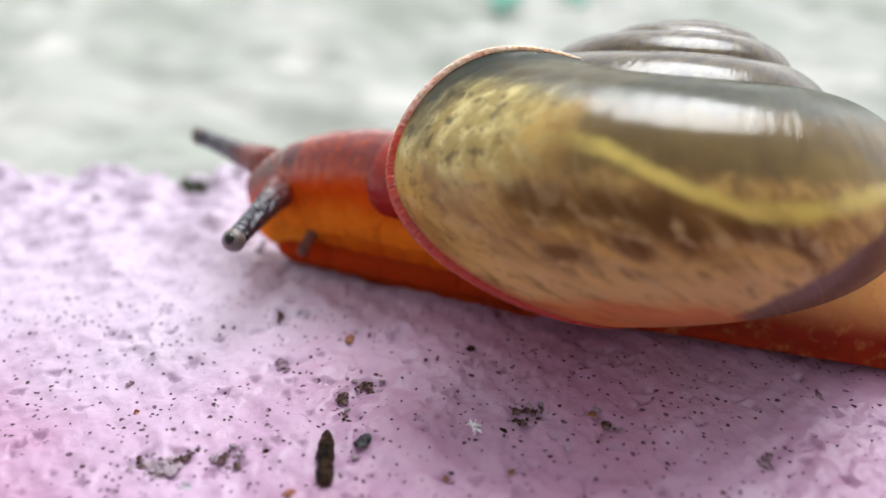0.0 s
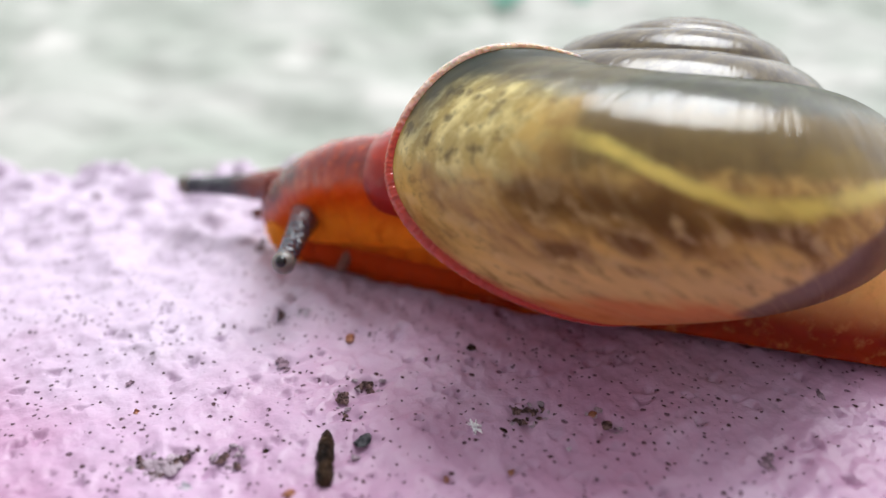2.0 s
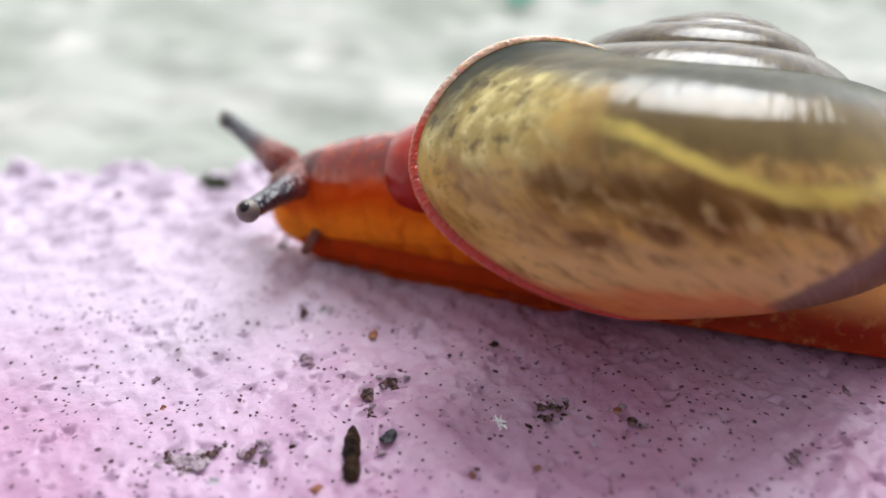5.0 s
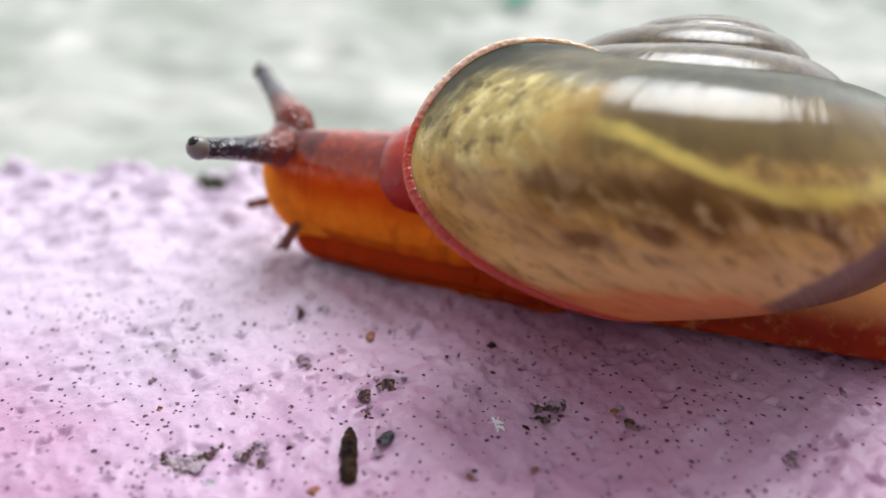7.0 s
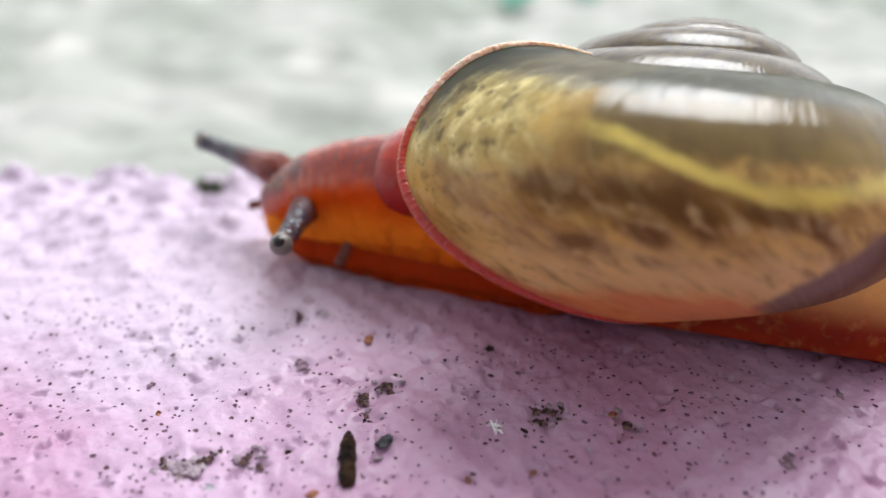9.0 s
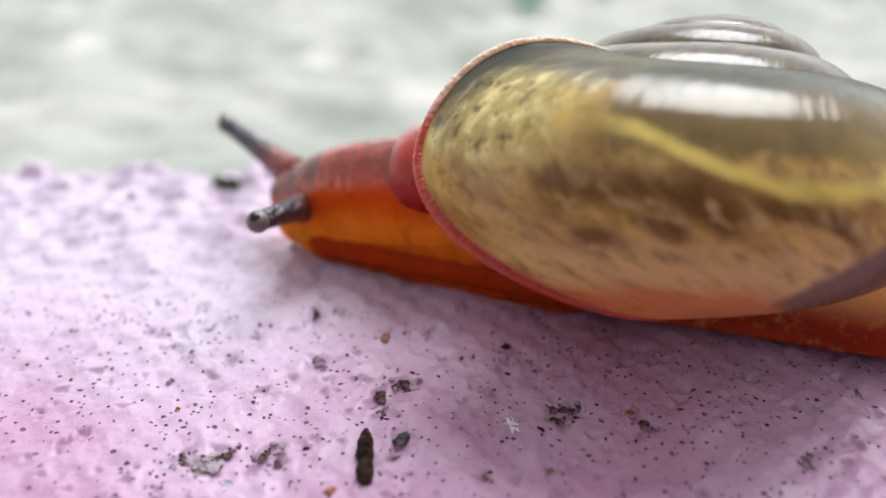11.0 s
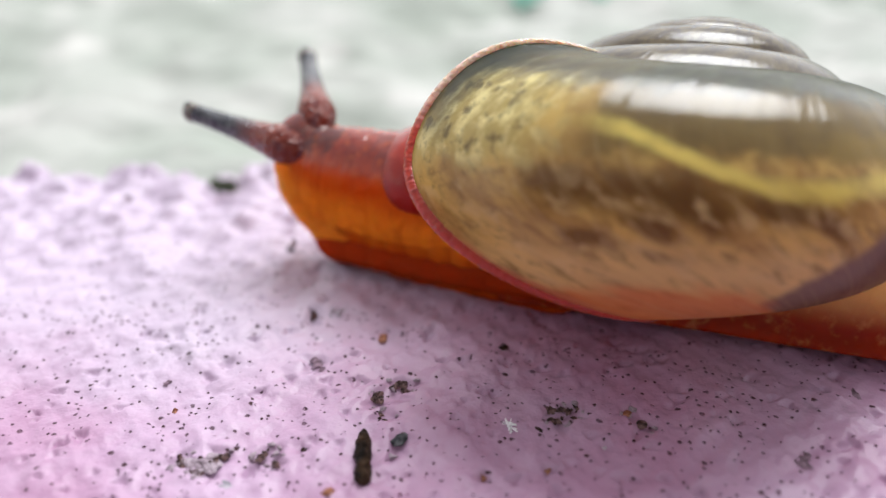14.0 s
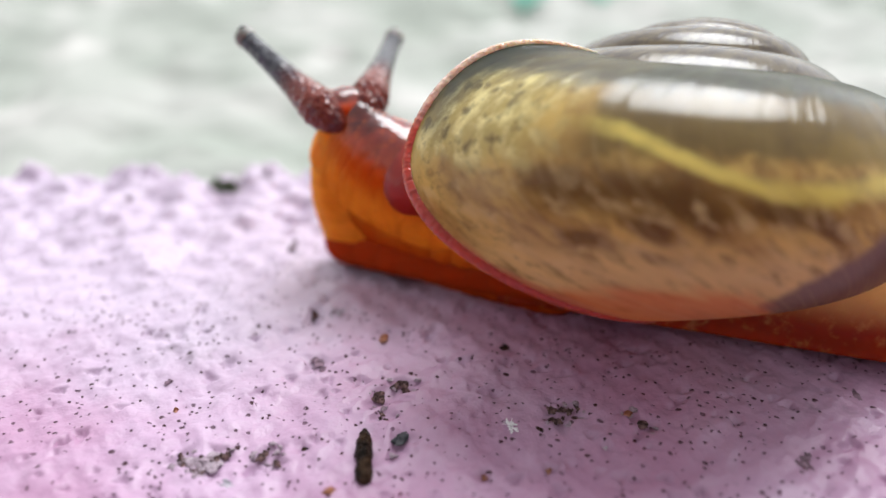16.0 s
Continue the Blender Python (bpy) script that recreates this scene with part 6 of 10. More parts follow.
    walk(PIECES["back16"], [
        (0, mm(-5.969, 27.477, 2.37, 0, -31.501, -16.172)), (0.5, mm(-5.858, 27.444, 1.961, 0, -40, -16.172)),
        (1, mm(-5.715, 27.403, 1.912, 0, -40, -16.172)), (1.5, mm(-5.617, 27.375, 1.829, 0, -40, -16.172)),
        (2, mm(-5.502, 27.341, 1.479, 0, -40, -16.172)), (2.5, mm(-5.423, 27.318, 1.544, 0, -40, -16.172)),
        (3, mm(-5.342, 27.295, 1.279, 0, -40, -16.172)), (3.5, mm(-5.569, 27.361, 1.333, 0, -40, -16.172)),
        (4, mm(-5.725, 27.406, 1.594, 0, -40, -16.172)), (6.5, mm(-6.2, 27.544, 2.918, 0, -4.969, -16.172)),
        (7, mm(-6.025, 27.493, 3.315, 0, 2.995, -16.172)), (7.5, mm(-6.362, 27.591, 2.688, 0, -20.856, -16.172)),
        (8, mm(-6.468, 27.621, 2.357, 0, -29.003, -16.172)), (8.5, mm(-6.177, 27.537, 2.031, 0, -30.379, -16.172)),
        (9, mm(-5.956, 27.473, 1.809, 0, -38.597, -16.172)), (9.5, mm(-5.751, 27.413, 1.618, 0, -40, -16.172)),
        (12, mm(-6.462, 27.62, 2.067, 0, -17.524, -16.172)), (12.5, mm(-6.256, 27.56, 2.83, 0, -3.661, -16.172)),
        (13, mm(-6.2, 27.544, 3.175, 0, 4.678, -16.172)), (13.5, mm(-6.216, 27.548, 3.299, 0, 4.062, -16.172)),
        (14, mm(-5.643, 27.382, 3.689, 0, 8.058, -16.172)), (14.5, mm(-5.256, 27.27, 3.977, 0, 12.781, -16.172)),
        (15, mm(-5.058, 27.212, 4.341, 0, 17.055, -16.172)), (15.5, mm(-4.367, 27.012, 4.678, 0, 31.097, -16.172)),
        (16, mm(-3.931, 26.886, 4.809, 0, 35.569, -16.172)),
    ])
    walk(PIECES["back17"], [
        (0, mm(-6.217, 27.551, 2.141, 0, -33.123, -16.172)), (0.5, mm(-6.028, 27.496, 1.69, 0, -40, -16.172)),
        (1, mm(-5.86, 27.448, 1.663, 0, -40, -16.172)), (1.5, mm(-5.784, 27.426, 1.601, 0, -40, -16.172)),
        (2, mm(-5.68, 27.395, 1.221, 0, -40, -16.172)), (2.5, mm(-5.565, 27.362, 1.283, 0, -40, -16.172)),
        (3, mm(-5.432, 27.324, 0.98, 0, -40, -16.172)), (3.5, mm(-5.656, 27.389, 1.071, 0, -40, -16.172)),
        (4, mm(-5.901, 27.459, 1.372, 0, -40, -16.172)), (6.5, mm(-6.435, 27.614, 2.89, 0, -5.152, -16.172)),
        (7, mm(-6.237, 27.557, 3.331, 0, 3.354, -16.172)), (7.5, mm(-6.581, 27.657, 2.566, 0, -22.425, -16.172)),
        (8, mm(-6.684, 27.687, 2.176, 0, -30.936, -16.172)), (8.5, mm(-6.4, 27.604, 1.834, 0, -32.06, -16.172)),
        (9, mm(-6.142, 27.529, 1.603, 0, -40, -16.172)), (9.5, mm(-5.922, 27.466, 1.414, 0, -40, -16.172)),
        (12, mm(-6.733, 27.701, 1.948, 0, -18.273, -16.172)), (12.5, mm(-6.514, 27.637, 2.809, 0, -3.653, -16.172)),
        (13, mm(-6.462, 27.622, 3.206, 0, 5.219, -16.172)), (13.5, mm(-6.436, 27.615, 3.322, 0, 4.544, -16.172)),
        (14, mm(-5.865, 27.449, 3.733, 0, 8.577, -16.172)), (14.5, mm(-5.446, 27.328, 4.038, 0, 13.546, -16.172)),
        (15, mm(-5.221, 27.262, 4.411, 0, 17.99, -16.172)), (15.5, mm(-4.479, 27.047, 4.782, 0, 33.113, -16.172)),
        (16, mm(-4.038, 26.919, 4.929, 0, 37.498, -16.172)),
    ])
    walk(PIECES["flank0"], [
        (0, mm(1.675, 25.302, 2.676, 0, 4.925, -16.172)), (0.5, mm(1.675, 25.302, 2.676, 0, 6.248, -16.172)),
        (1, mm(1.675, 25.302, 2.676, 0, 6.538, -16.172)), (1.5, mm(1.675, 25.302, 2.676, 0, 5.884, -16.172)),
        (2, mm(1.675, 25.302, 2.676, 0, 5.321, -16.172)), (2.5, mm(1.675, 25.302, 2.676, 0, 5.656, -16.172)),
        (3, mm(1.675, 25.302, 2.676, 0, 5.388, -16.172)), (3.5, mm(1.675, 25.302, 2.676, 0, 3.177, -16.172)),
        (4, mm(1.675, 25.302, 2.676, 0, 1.554, -16.172)), (6.5, mm(1.675, 25.302, 2.676, 0, -1.457, -16.172)),
        (7, mm(1.675, 25.302, 2.676, 0, -1.033, -16.172)), (7.5, mm(1.675, 25.302, 2.676, 0, 1.46, -16.172)),
        (8, mm(1.675, 25.302, 2.676, 0, 2.069, -16.172)), (8.5, mm(1.675, 25.302, 2.676, 0, 0.906, -16.172)),
        (9, mm(1.675, 25.302, 2.676, 0, 1.677, -16.172)), (9.5, mm(1.675, 25.302, 2.676, 0, 0.824, -16.172)),
        (12, mm(1.675, 25.302, 2.676, 0, -2.506, -16.172)), (12.5, mm(1.675, 25.302, 2.676, 0, -2.366, -16.172)),
        (13, mm(1.675, 25.302, 2.676, 0, -2.752, -16.172)), (13.5, mm(1.675, 25.302, 2.676, 0, -1.404, -16.172)),
        (14, mm(1.675, 25.302, 2.676, 0, 0.021, -16.172)), (14.5, mm(1.675, 25.302, 2.676, 0, 1.233, -16.172)),
        (15, mm(1.675, 25.302, 2.676, 0, 3.323, -16.172)), (15.5, mm(1.675, 25.302, 2.676, 0, 4.319, -16.172)),
        (16, mm(1.675, 25.302, 2.676, 0, 4.967, -16.172)),
    ])
    walk(PIECES["low0"], [
        (0, mm(3.373, 24.787, 1.976, 0, 2.462, -16.172)), (0.5, mm(3.373, 24.787, 1.976, 0, 3.124, -16.172)),
        (1, mm(3.373, 24.787, 1.976, 0, 3.269, -16.172)), (1.5, mm(3.373, 24.787, 1.976, 0, 2.942, -16.172)),
        (2, mm(3.373, 24.787, 1.976, 0, 2.66, -16.172)), (2.5, mm(3.373, 24.787, 1.976, 0, 2.828, -16.172)),
        (3, mm(3.373, 24.787, 1.976, 0, 2.694, -16.172)), (3.5, mm(3.373, 24.787, 1.976, 0, 1.588, -16.172)),
        (4, mm(3.373, 24.787, 1.976, 0, 0.777, -16.172)), (6.5, mm(3.373, 24.787, 1.976, 0, -0.728, -16.172)),
        (7, mm(3.373, 24.787, 1.976, 0, -0.517, -16.172)), (7.5, mm(3.373, 24.787, 1.976, 0, 0.73, -16.172)),
        (8, mm(3.373, 24.787, 1.976, 0, 1.034, -16.172)), (8.5, mm(3.373, 24.787, 1.976, 0, 0.453, -16.172)),
        (9, mm(3.373, 24.787, 1.976, 0, 0.839, -16.172)), (9.5, mm(3.373, 24.787, 1.976, 0, 0.412, -16.172)),
        (12, mm(3.373, 24.787, 1.976, 0, -1.253, -16.172)), (12.5, mm(3.373, 24.787, 1.976, 0, -1.183, -16.172)),
        (13, mm(3.373, 24.787, 1.976, 0, -1.376, -16.172)), (13.5, mm(3.373, 24.787, 1.976, 0, -0.702, -16.172)),
        (14, mm(3.373, 24.787, 1.976, 0, 0.011, -16.172)), (14.5, mm(3.373, 24.787, 1.976, 0, 0.617, -16.172)),
        (15, mm(3.373, 24.787, 1.976, 0, 1.661, -16.172)), (15.5, mm(3.373, 24.787, 1.976, 0, 2.16, -16.172)),
        (16, mm(3.373, 24.787, 1.976, 0, 2.484, -16.172)),
    ])
    walk(PIECES["flank1"], [
        (0, mm(0.752, 25.559, 2.761, 0, 3.524, -16.172)), (0.5, mm(0.703, 25.573, 2.8, 0, 4.604, -16.172)),
        (1, mm(0.698, 25.574, 2.807, 0, 4.882, -16.172)), (1.5, mm(0.736, 25.563, 2.785, 0, 4.173, -16.172)),
        (2, mm(0.762, 25.555, 2.766, 0, 3.376, -16.172)), (2.5, mm(0.747, 25.56, 2.779, 0, 3.802, -16.172)),
        (3, mm(0.714, 25.569, 2.78, 0, 3.513, -16.172)), (3.5, mm(0.663, 25.584, 2.735, 0, 1.632, -16.172)),
        (4, mm(0.718, 25.568, 2.695, 0, 0.206, -16.172)), (6.5, mm(0.714, 25.569, 2.639, 0, -1.531, -16.172)),
        (7, mm(0.717, 25.569, 2.649, 0, -0.915, -16.172)), (7.5, mm(0.677, 25.58, 2.7, 0, 0.846, -16.172)),
        (8, mm(0.649, 25.588, 2.713, 0, 1.187, -16.172)), (8.5, mm(0.695, 25.575, 2.684, 0, -0.073, -16.172)),
        (9, mm(0.689, 25.577, 2.7, 0, 0.486, -16.172)), (9.5, mm(0.697, 25.574, 2.68, 0, -0.394, -16.172)),
        (12, mm(0.721, 25.567, 2.614, 0, -2.958, -16.172)), (12.5, mm(0.733, 25.564, 2.621, 0, -2.363, -16.172)),
        (13, mm(0.747, 25.56, 2.616, 0, -2.463, -16.172)), (13.5, mm(0.717, 25.569, 2.641, 0, -1.242, -16.172)),
        (14, mm(0.805, 25.543, 2.672, 0, 0.259, -16.172)), (14.5, mm(0.833, 25.535, 2.695, 0, 1.527, -16.172)),
        (15, mm(0.835, 25.534, 2.734, 0, 3.608, -16.172)), (15.5, mm(0.881, 25.521, 2.747, 0, 4.845, -16.172)),
        (16, mm(0.94, 25.504, 2.749, 0, 5.651, -16.172)),
    ])
    walk(PIECES["low1"], [
        (0, mm(2.413, 25.061, 2.002, 0, 1.762, -16.172)), (0.5, mm(2.413, 25.061, 2.018, 0, 2.302, -16.172)),
        (1, mm(2.412, 25.061, 2.021, 0, 2.441, -16.172)), (1.5, mm(2.431, 25.056, 2.012, 0, 2.087, -16.172)),
        (2, mm(2.442, 25.052, 2.004, 0, 1.688, -16.172)), (2.5, mm(2.453, 25.049, 2.009, 0, 1.901, -16.172)),
        (3, mm(2.449, 25.051, 2.01, 0, 1.756, -16.172)), (3.5, mm(2.4, 25.065, 1.992, 0, 0.816, -16.172)),
        (4, mm(2.405, 25.063, 1.975, 0, 0.103, -16.172)), (6.5, mm(2.407, 25.063, 1.953, 0, -0.765, -16.172)),
        (7, mm(2.412, 25.061, 1.957, 0, -0.457, -16.172)), (7.5, mm(2.392, 25.067, 1.977, 0, 0.423, -16.172)),
        (8, mm(2.365, 25.075, 1.983, 0, 0.593, -16.172)), (8.5, mm(2.383, 25.07, 1.971, 0, -0.037, -16.172)),
        (9, mm(2.381, 25.07, 1.977, 0, 0.243, -16.172)), (9.5, mm(2.378, 25.071, 1.97, 0, -0.197, -16.172)),
        (12, mm(2.422, 25.058, 1.943, 0, -1.479, -16.172)), (12.5, mm(2.422, 25.058, 1.946, 0, -1.181, -16.172)),
        (13, mm(2.432, 25.055, 1.944, 0, -1.231, -16.172)), (13.5, mm(2.439, 25.053, 1.954, 0, -0.621, -16.172)),
        (14, mm(2.49, 25.039, 1.966, 0, 0.13, -16.172)), (14.5, mm(2.514, 25.032, 1.975, 0, 0.763, -16.172)),
        (15, mm(2.516, 25.031, 1.991, 0, 1.804, -16.172)), (15.5, mm(2.539, 25.024, 1.996, 0, 2.422, -16.172)),
        (16, mm(2.572, 25.015, 1.997, 0, 2.826, -16.172)),
    ])
    walk(PIECES["flank2"], [
        (0, mm(-0.146, 25.809, 2.802, 0, 1.37, -16.172)), (0.5, mm(-0.226, 25.832, 2.862, 0, 1.931, -16.172)),
        (1, mm(-0.231, 25.834, 2.875, 0, 2.151, -16.172)), (1.5, mm(-0.163, 25.814, 2.835, 0, 1.404, -16.172)),
        (2, mm(-0.115, 25.8, 2.796, 0, 0.264, -16.172)), (2.5, mm(-0.136, 25.806, 2.819, 0, 0.765, -16.172)),
        (3, mm(-0.19, 25.822, 2.815, 0, 0.36, -16.172)), (3.5, mm(-0.288, 25.851, 2.739, 0, -0.943, -16.172)),
        (4, mm(-0.199, 25.825, 2.674, 0, -1.923, -16.172)), (6.5, mm(-0.215, 25.829, 2.602, 0, -1.645, -16.172)),
        (7, mm(-0.205, 25.826, 2.628, 0, -0.73, -16.172)), (7.5, mm(-0.282, 25.849, 2.703, 0, -0.112, -16.172)),
        (8, mm(-0.334, 25.864, 2.719, 0, -0.198, -16.172)), (8.5, mm(-0.25, 25.839, 2.662, 0, -1.589, -16.172)),
        (9, mm(-0.256, 25.841, 2.686, 0, -1.397, -16.172)), (9.5, mm(-0.238, 25.836, 2.649, 0, -2.321, -16.172)),
        (12, mm(-0.205, 25.826, 2.541, 0, -3.641, -16.172)), (12.5, mm(-0.181, 25.819, 2.569, 0, -2.357, -16.172)),
        (13, mm(-0.155, 25.812, 2.567, 0, -2.024, -16.172)), (13.5, mm(-0.205, 25.826, 2.612, 0, -0.99, -16.172)),
        (14, mm(-0.038, 25.778, 2.675, 0, 0.623, -16.172)), (14.5, mm(0.021, 25.761, 2.72, 0, 1.981, -16.172)),
        (15, mm(0.028, 25.759, 2.794, 0, 4.056, -16.172)), (15.5, mm(0.122, 25.732, 2.823, 0, 5.682, -16.172)),
        (16, mm(0.235, 25.699, 2.829, 0, 6.731, -16.172)),
    ])
    walk(PIECES["low2"], [
        (0, mm(1.454, 25.335, 2.01, 0, 0.685, -16.172)), (0.5, mm(1.461, 25.333, 2.034, 0, 0.965, -16.172)),
        (1, mm(1.461, 25.333, 2.04, 0, 1.076, -16.172)), (1.5, mm(1.496, 25.323, 2.023, 0, 0.702, -16.172)),
        (2, mm(1.516, 25.317, 2.008, 0, 0.132, -16.172)), (2.5, mm(1.54, 25.31, 2.017, 0, 0.383, -16.172)),
        (3, mm(1.537, 25.311, 2.016, 0, 0.18, -16.172)), (3.5, mm(1.442, 25.339, 1.985, 0, -0.471, -16.172)),
        (4, mm(1.444, 25.338, 1.958, 0, -0.962, -16.172)), (6.5, mm(1.444, 25.338, 1.929, 0, -0.822, -16.172)),
        (7, mm(1.456, 25.335, 1.94, 0, -0.365, -16.172)), (7.5, mm(1.417, 25.346, 1.97, 0, -0.056, -16.172)),
        (8, mm(1.364, 25.361, 1.977, 0, -0.099, -16.172)), (8.5, mm(1.397, 25.352, 1.954, 0, -0.794, -16.172)),
        (9, mm(1.397, 25.352, 1.963, 0, -0.698, -16.172)), (9.5, mm(1.391, 25.353, 1.949, 0, -1.161, -16.172)),
        (12, mm(1.473, 25.33, 1.905, 0, -1.82, -16.172)), (12.5, mm(1.472, 25.33, 1.916, 0, -1.178, -16.172)),
        (13, mm(1.492, 25.324, 1.915, 0, -1.012, -16.172)), (13.5, mm(1.51, 25.319, 1.934, 0, -0.495, -16.172)),
        (14, mm(1.609, 25.29, 1.959, 0, 0.311, -16.172)), (14.5, mm(1.656, 25.276, 1.977, 0, 0.99, -16.172)),
        (15, mm(1.662, 25.275, 2.007, 0, 2.028, -16.172)), (15.5, mm(1.709, 25.261, 2.019, 0, 2.841, -16.172)),
        (16, mm(1.774, 25.242, 2.021, 0, 3.366, -16.172)),
    ])
    walk(PIECES["flank3"], [
        (0, mm(-1.019, 26.055, 2.8, 0, -1.087, -16.172)), (0.5, mm(-1.111, 26.081, 2.864, 0, -1.332, -16.172)),
        (1, mm(-1.112, 26.082, 2.88, 0, -1.243, -16.172)), (1.5, mm(-1.021, 26.055, 2.826, 0, -1.951, -16.172)),
        (2, mm(-0.956, 26.036, 2.765, 0, -3.427, -16.172)), (2.5, mm(-0.975, 26.042, 2.796, 0, -2.957, -16.172)),
        (3, mm(-1.039, 26.06, 2.783, 0, -3.643, -16.172)), (3.5, mm(-1.179, 26.101, 2.687, 0, -4.198, -16.172)),
        (4, mm(-1.076, 26.071, 2.612, 0, -4.438, -16.172)), (6.5, mm(-1.111, 26.081, 2.565, 0, -1.776, -16.172)),
        (7, mm(-1.092, 26.076, 2.611, 0, -0.515, -16.172)), (7.5, mm(-1.202, 26.108, 2.685, 0, -1.237, -16.172)),
        (8, mm(-1.277, 26.129, 2.694, 0, -1.83, -16.172)), (8.5, mm(-1.16, 26.096, 2.611, 0, -3.343, -16.172)),
        (9, mm(-1.16, 26.096, 2.635, 0, -3.625, -16.172)), (9.5, mm(-1.132, 26.087, 2.582, 0, -4.606, -16.172)),
        (12, mm(-1.105, 26.079, 2.459, 0, -4.407, -16.172)), (12.5, mm(-1.068, 26.069, 2.52, 0, -2.35, -16.172)),
        (13, mm(-1.032, 26.058, 2.529, 0, -1.528, -16.172)), (13.5, mm(-1.09, 26.075, 2.591, 0, -0.696, -16.172)),
        (14, mm(-0.854, 26.007, 2.684, 0, 1.039, -16.172)), (14.5, mm(-0.763, 25.98, 2.75, 0, 2.508, -16.172)),
        (15, mm(-0.748, 25.976, 2.856, 0, 4.584, -16.172)), (15.5, mm(-0.603, 25.934, 2.905, 0, 6.691, -16.172)),
        (16, mm(-0.442, 25.887, 2.917, 0, 8.016, -16.172)),
    ])
    walk(PIECES["low3"], [
        (0, mm(0.495, 25.61, 2.001, 0, -0.544, -16.172)), (0.5, mm(0.516, 25.604, 2.027, 0, -0.666, -16.172)),
        (1, mm(0.519, 25.603, 2.033, 0, -0.622, -16.172)), (1.5, mm(0.568, 25.589, 2.012, 0, -0.976, -16.172)),
        (2, mm(0.595, 25.581, 1.987, 0, -1.713, -16.172)), (2.5, mm(0.636, 25.569, 1.999, 0, -1.478, -16.172)),
        (3, mm(0.639, 25.568, 1.994, 0, -1.821, -16.172)), (3.5, mm(0.498, 25.609, 1.955, 0, -2.099, -16.172)),
        (4, mm(0.489, 25.612, 1.925, 0, -2.219, -16.172)), (6.5, mm(0.484, 25.613, 1.906, 0, -0.888, -16.172)),
        (7, mm(0.504, 25.607, 1.925, 0, -0.257, -16.172)), (7.5, mm(0.449, 25.624, 1.954, 0, -0.618, -16.172)),
        (8, mm(0.37, 25.646, 1.958, 0, -0.915, -16.172)), (8.5, mm(0.416, 25.633, 1.925, 0, -1.671, -16.172)),
        (9, mm(0.419, 25.632, 1.934, 0, -1.813, -16.172)), (9.5, mm(0.41, 25.635, 1.913, 0, -2.303, -16.172)),
        (12, mm(0.525, 25.601, 1.864, 0, -2.204, -16.172)), (12.5, mm(0.524, 25.602, 1.888, 0, -1.175, -16.172)),
        (13, mm(0.552, 25.593, 1.892, 0, -0.764, -16.172)), (13.5, mm(0.586, 25.584, 1.917, 0, -0.348, -16.172)),
        (14, mm(0.728, 25.543, 1.954, 0, 0.52, -16.172)), (14.5, mm(0.801, 25.521, 1.981, 0, 1.254, -16.172)),
        (15, mm(0.811, 25.519, 2.024, 0, 2.292, -16.172)), (15.5, mm(0.883, 25.498, 2.043, 0, 3.346, -16.172)),
        (16, mm(0.977, 25.47, 2.048, 0, 4.008, -16.172)),
    ])
    walk(PIECES["flank4"], [
        (0, mm(-1.867, 26.294, 2.754, 0, -3.871, -16.172)), (0.5, mm(-1.952, 26.319, 2.805, 0, -5.284, -16.172)),
        (1, mm(-1.945, 26.317, 2.822, 0, -5.439, -16.172)), (1.5, mm(-1.838, 26.286, 2.759, 0, -5.972, -16.172)),
        (2, mm(-1.762, 26.264, 2.674, 0, -7.717, -16.172)), (2.5, mm(-1.771, 26.267, 2.711, 0, -7.452, -16.172)),
        (3, mm(-1.831, 26.284, 2.682, 0, -8.658, -16.172)), (3.5, mm(-2.01, 26.336, 2.579, 0, -8.317, -16.172)),
        (4, mm(-1.913, 26.308, 2.511, 0, -7.404, -16.172)), (6.5, mm(-1.976, 26.326, 2.527, 0, -1.929, -16.172)),
        (7, mm(-1.943, 26.317, 2.599, 0, -0.259, -16.172)), (7.5, mm(-2.083, 26.357, 2.646, 0, -2.572, -16.172)),
        (8, mm(-2.178, 26.385, 2.638, 0, -3.769, -16.172)), (8.5, mm(-2.035, 26.343, 2.531, 0, -5.378, -16.172)),
        (9, mm(-2.023, 26.34, 2.546, 0, -6.269, -16.172)), (9.5, mm(-1.985, 26.329, 2.479, 0, -7.321, -16.172)),
        (12, mm(-1.976, 26.326, 2.367, 0, -5.273, -16.172)), (12.5, mm(-1.928, 26.312, 2.474, 0, -2.342, -16.172)),
        (13, mm(-1.884, 26.299, 2.502, 0, -0.962, -16.172)), (13.5, mm(-1.939, 26.315, 2.576, 0, -0.347, -16.172)),
        (14, mm(-1.644, 26.23, 2.698, 0, 1.521, -16.172)), (14.5, mm(-1.519, 26.193, 2.786, 0, 3.127, -16.172)),
        (15, mm(-1.49, 26.185, 2.921, 0, 5.216, -16.172)), (15.5, mm(-1.294, 26.128, 2.992, 0, 7.928, -16.172)),
        (16, mm(-1.09, 26.069, 3.012, 0, 9.561, -16.172)),
    ])
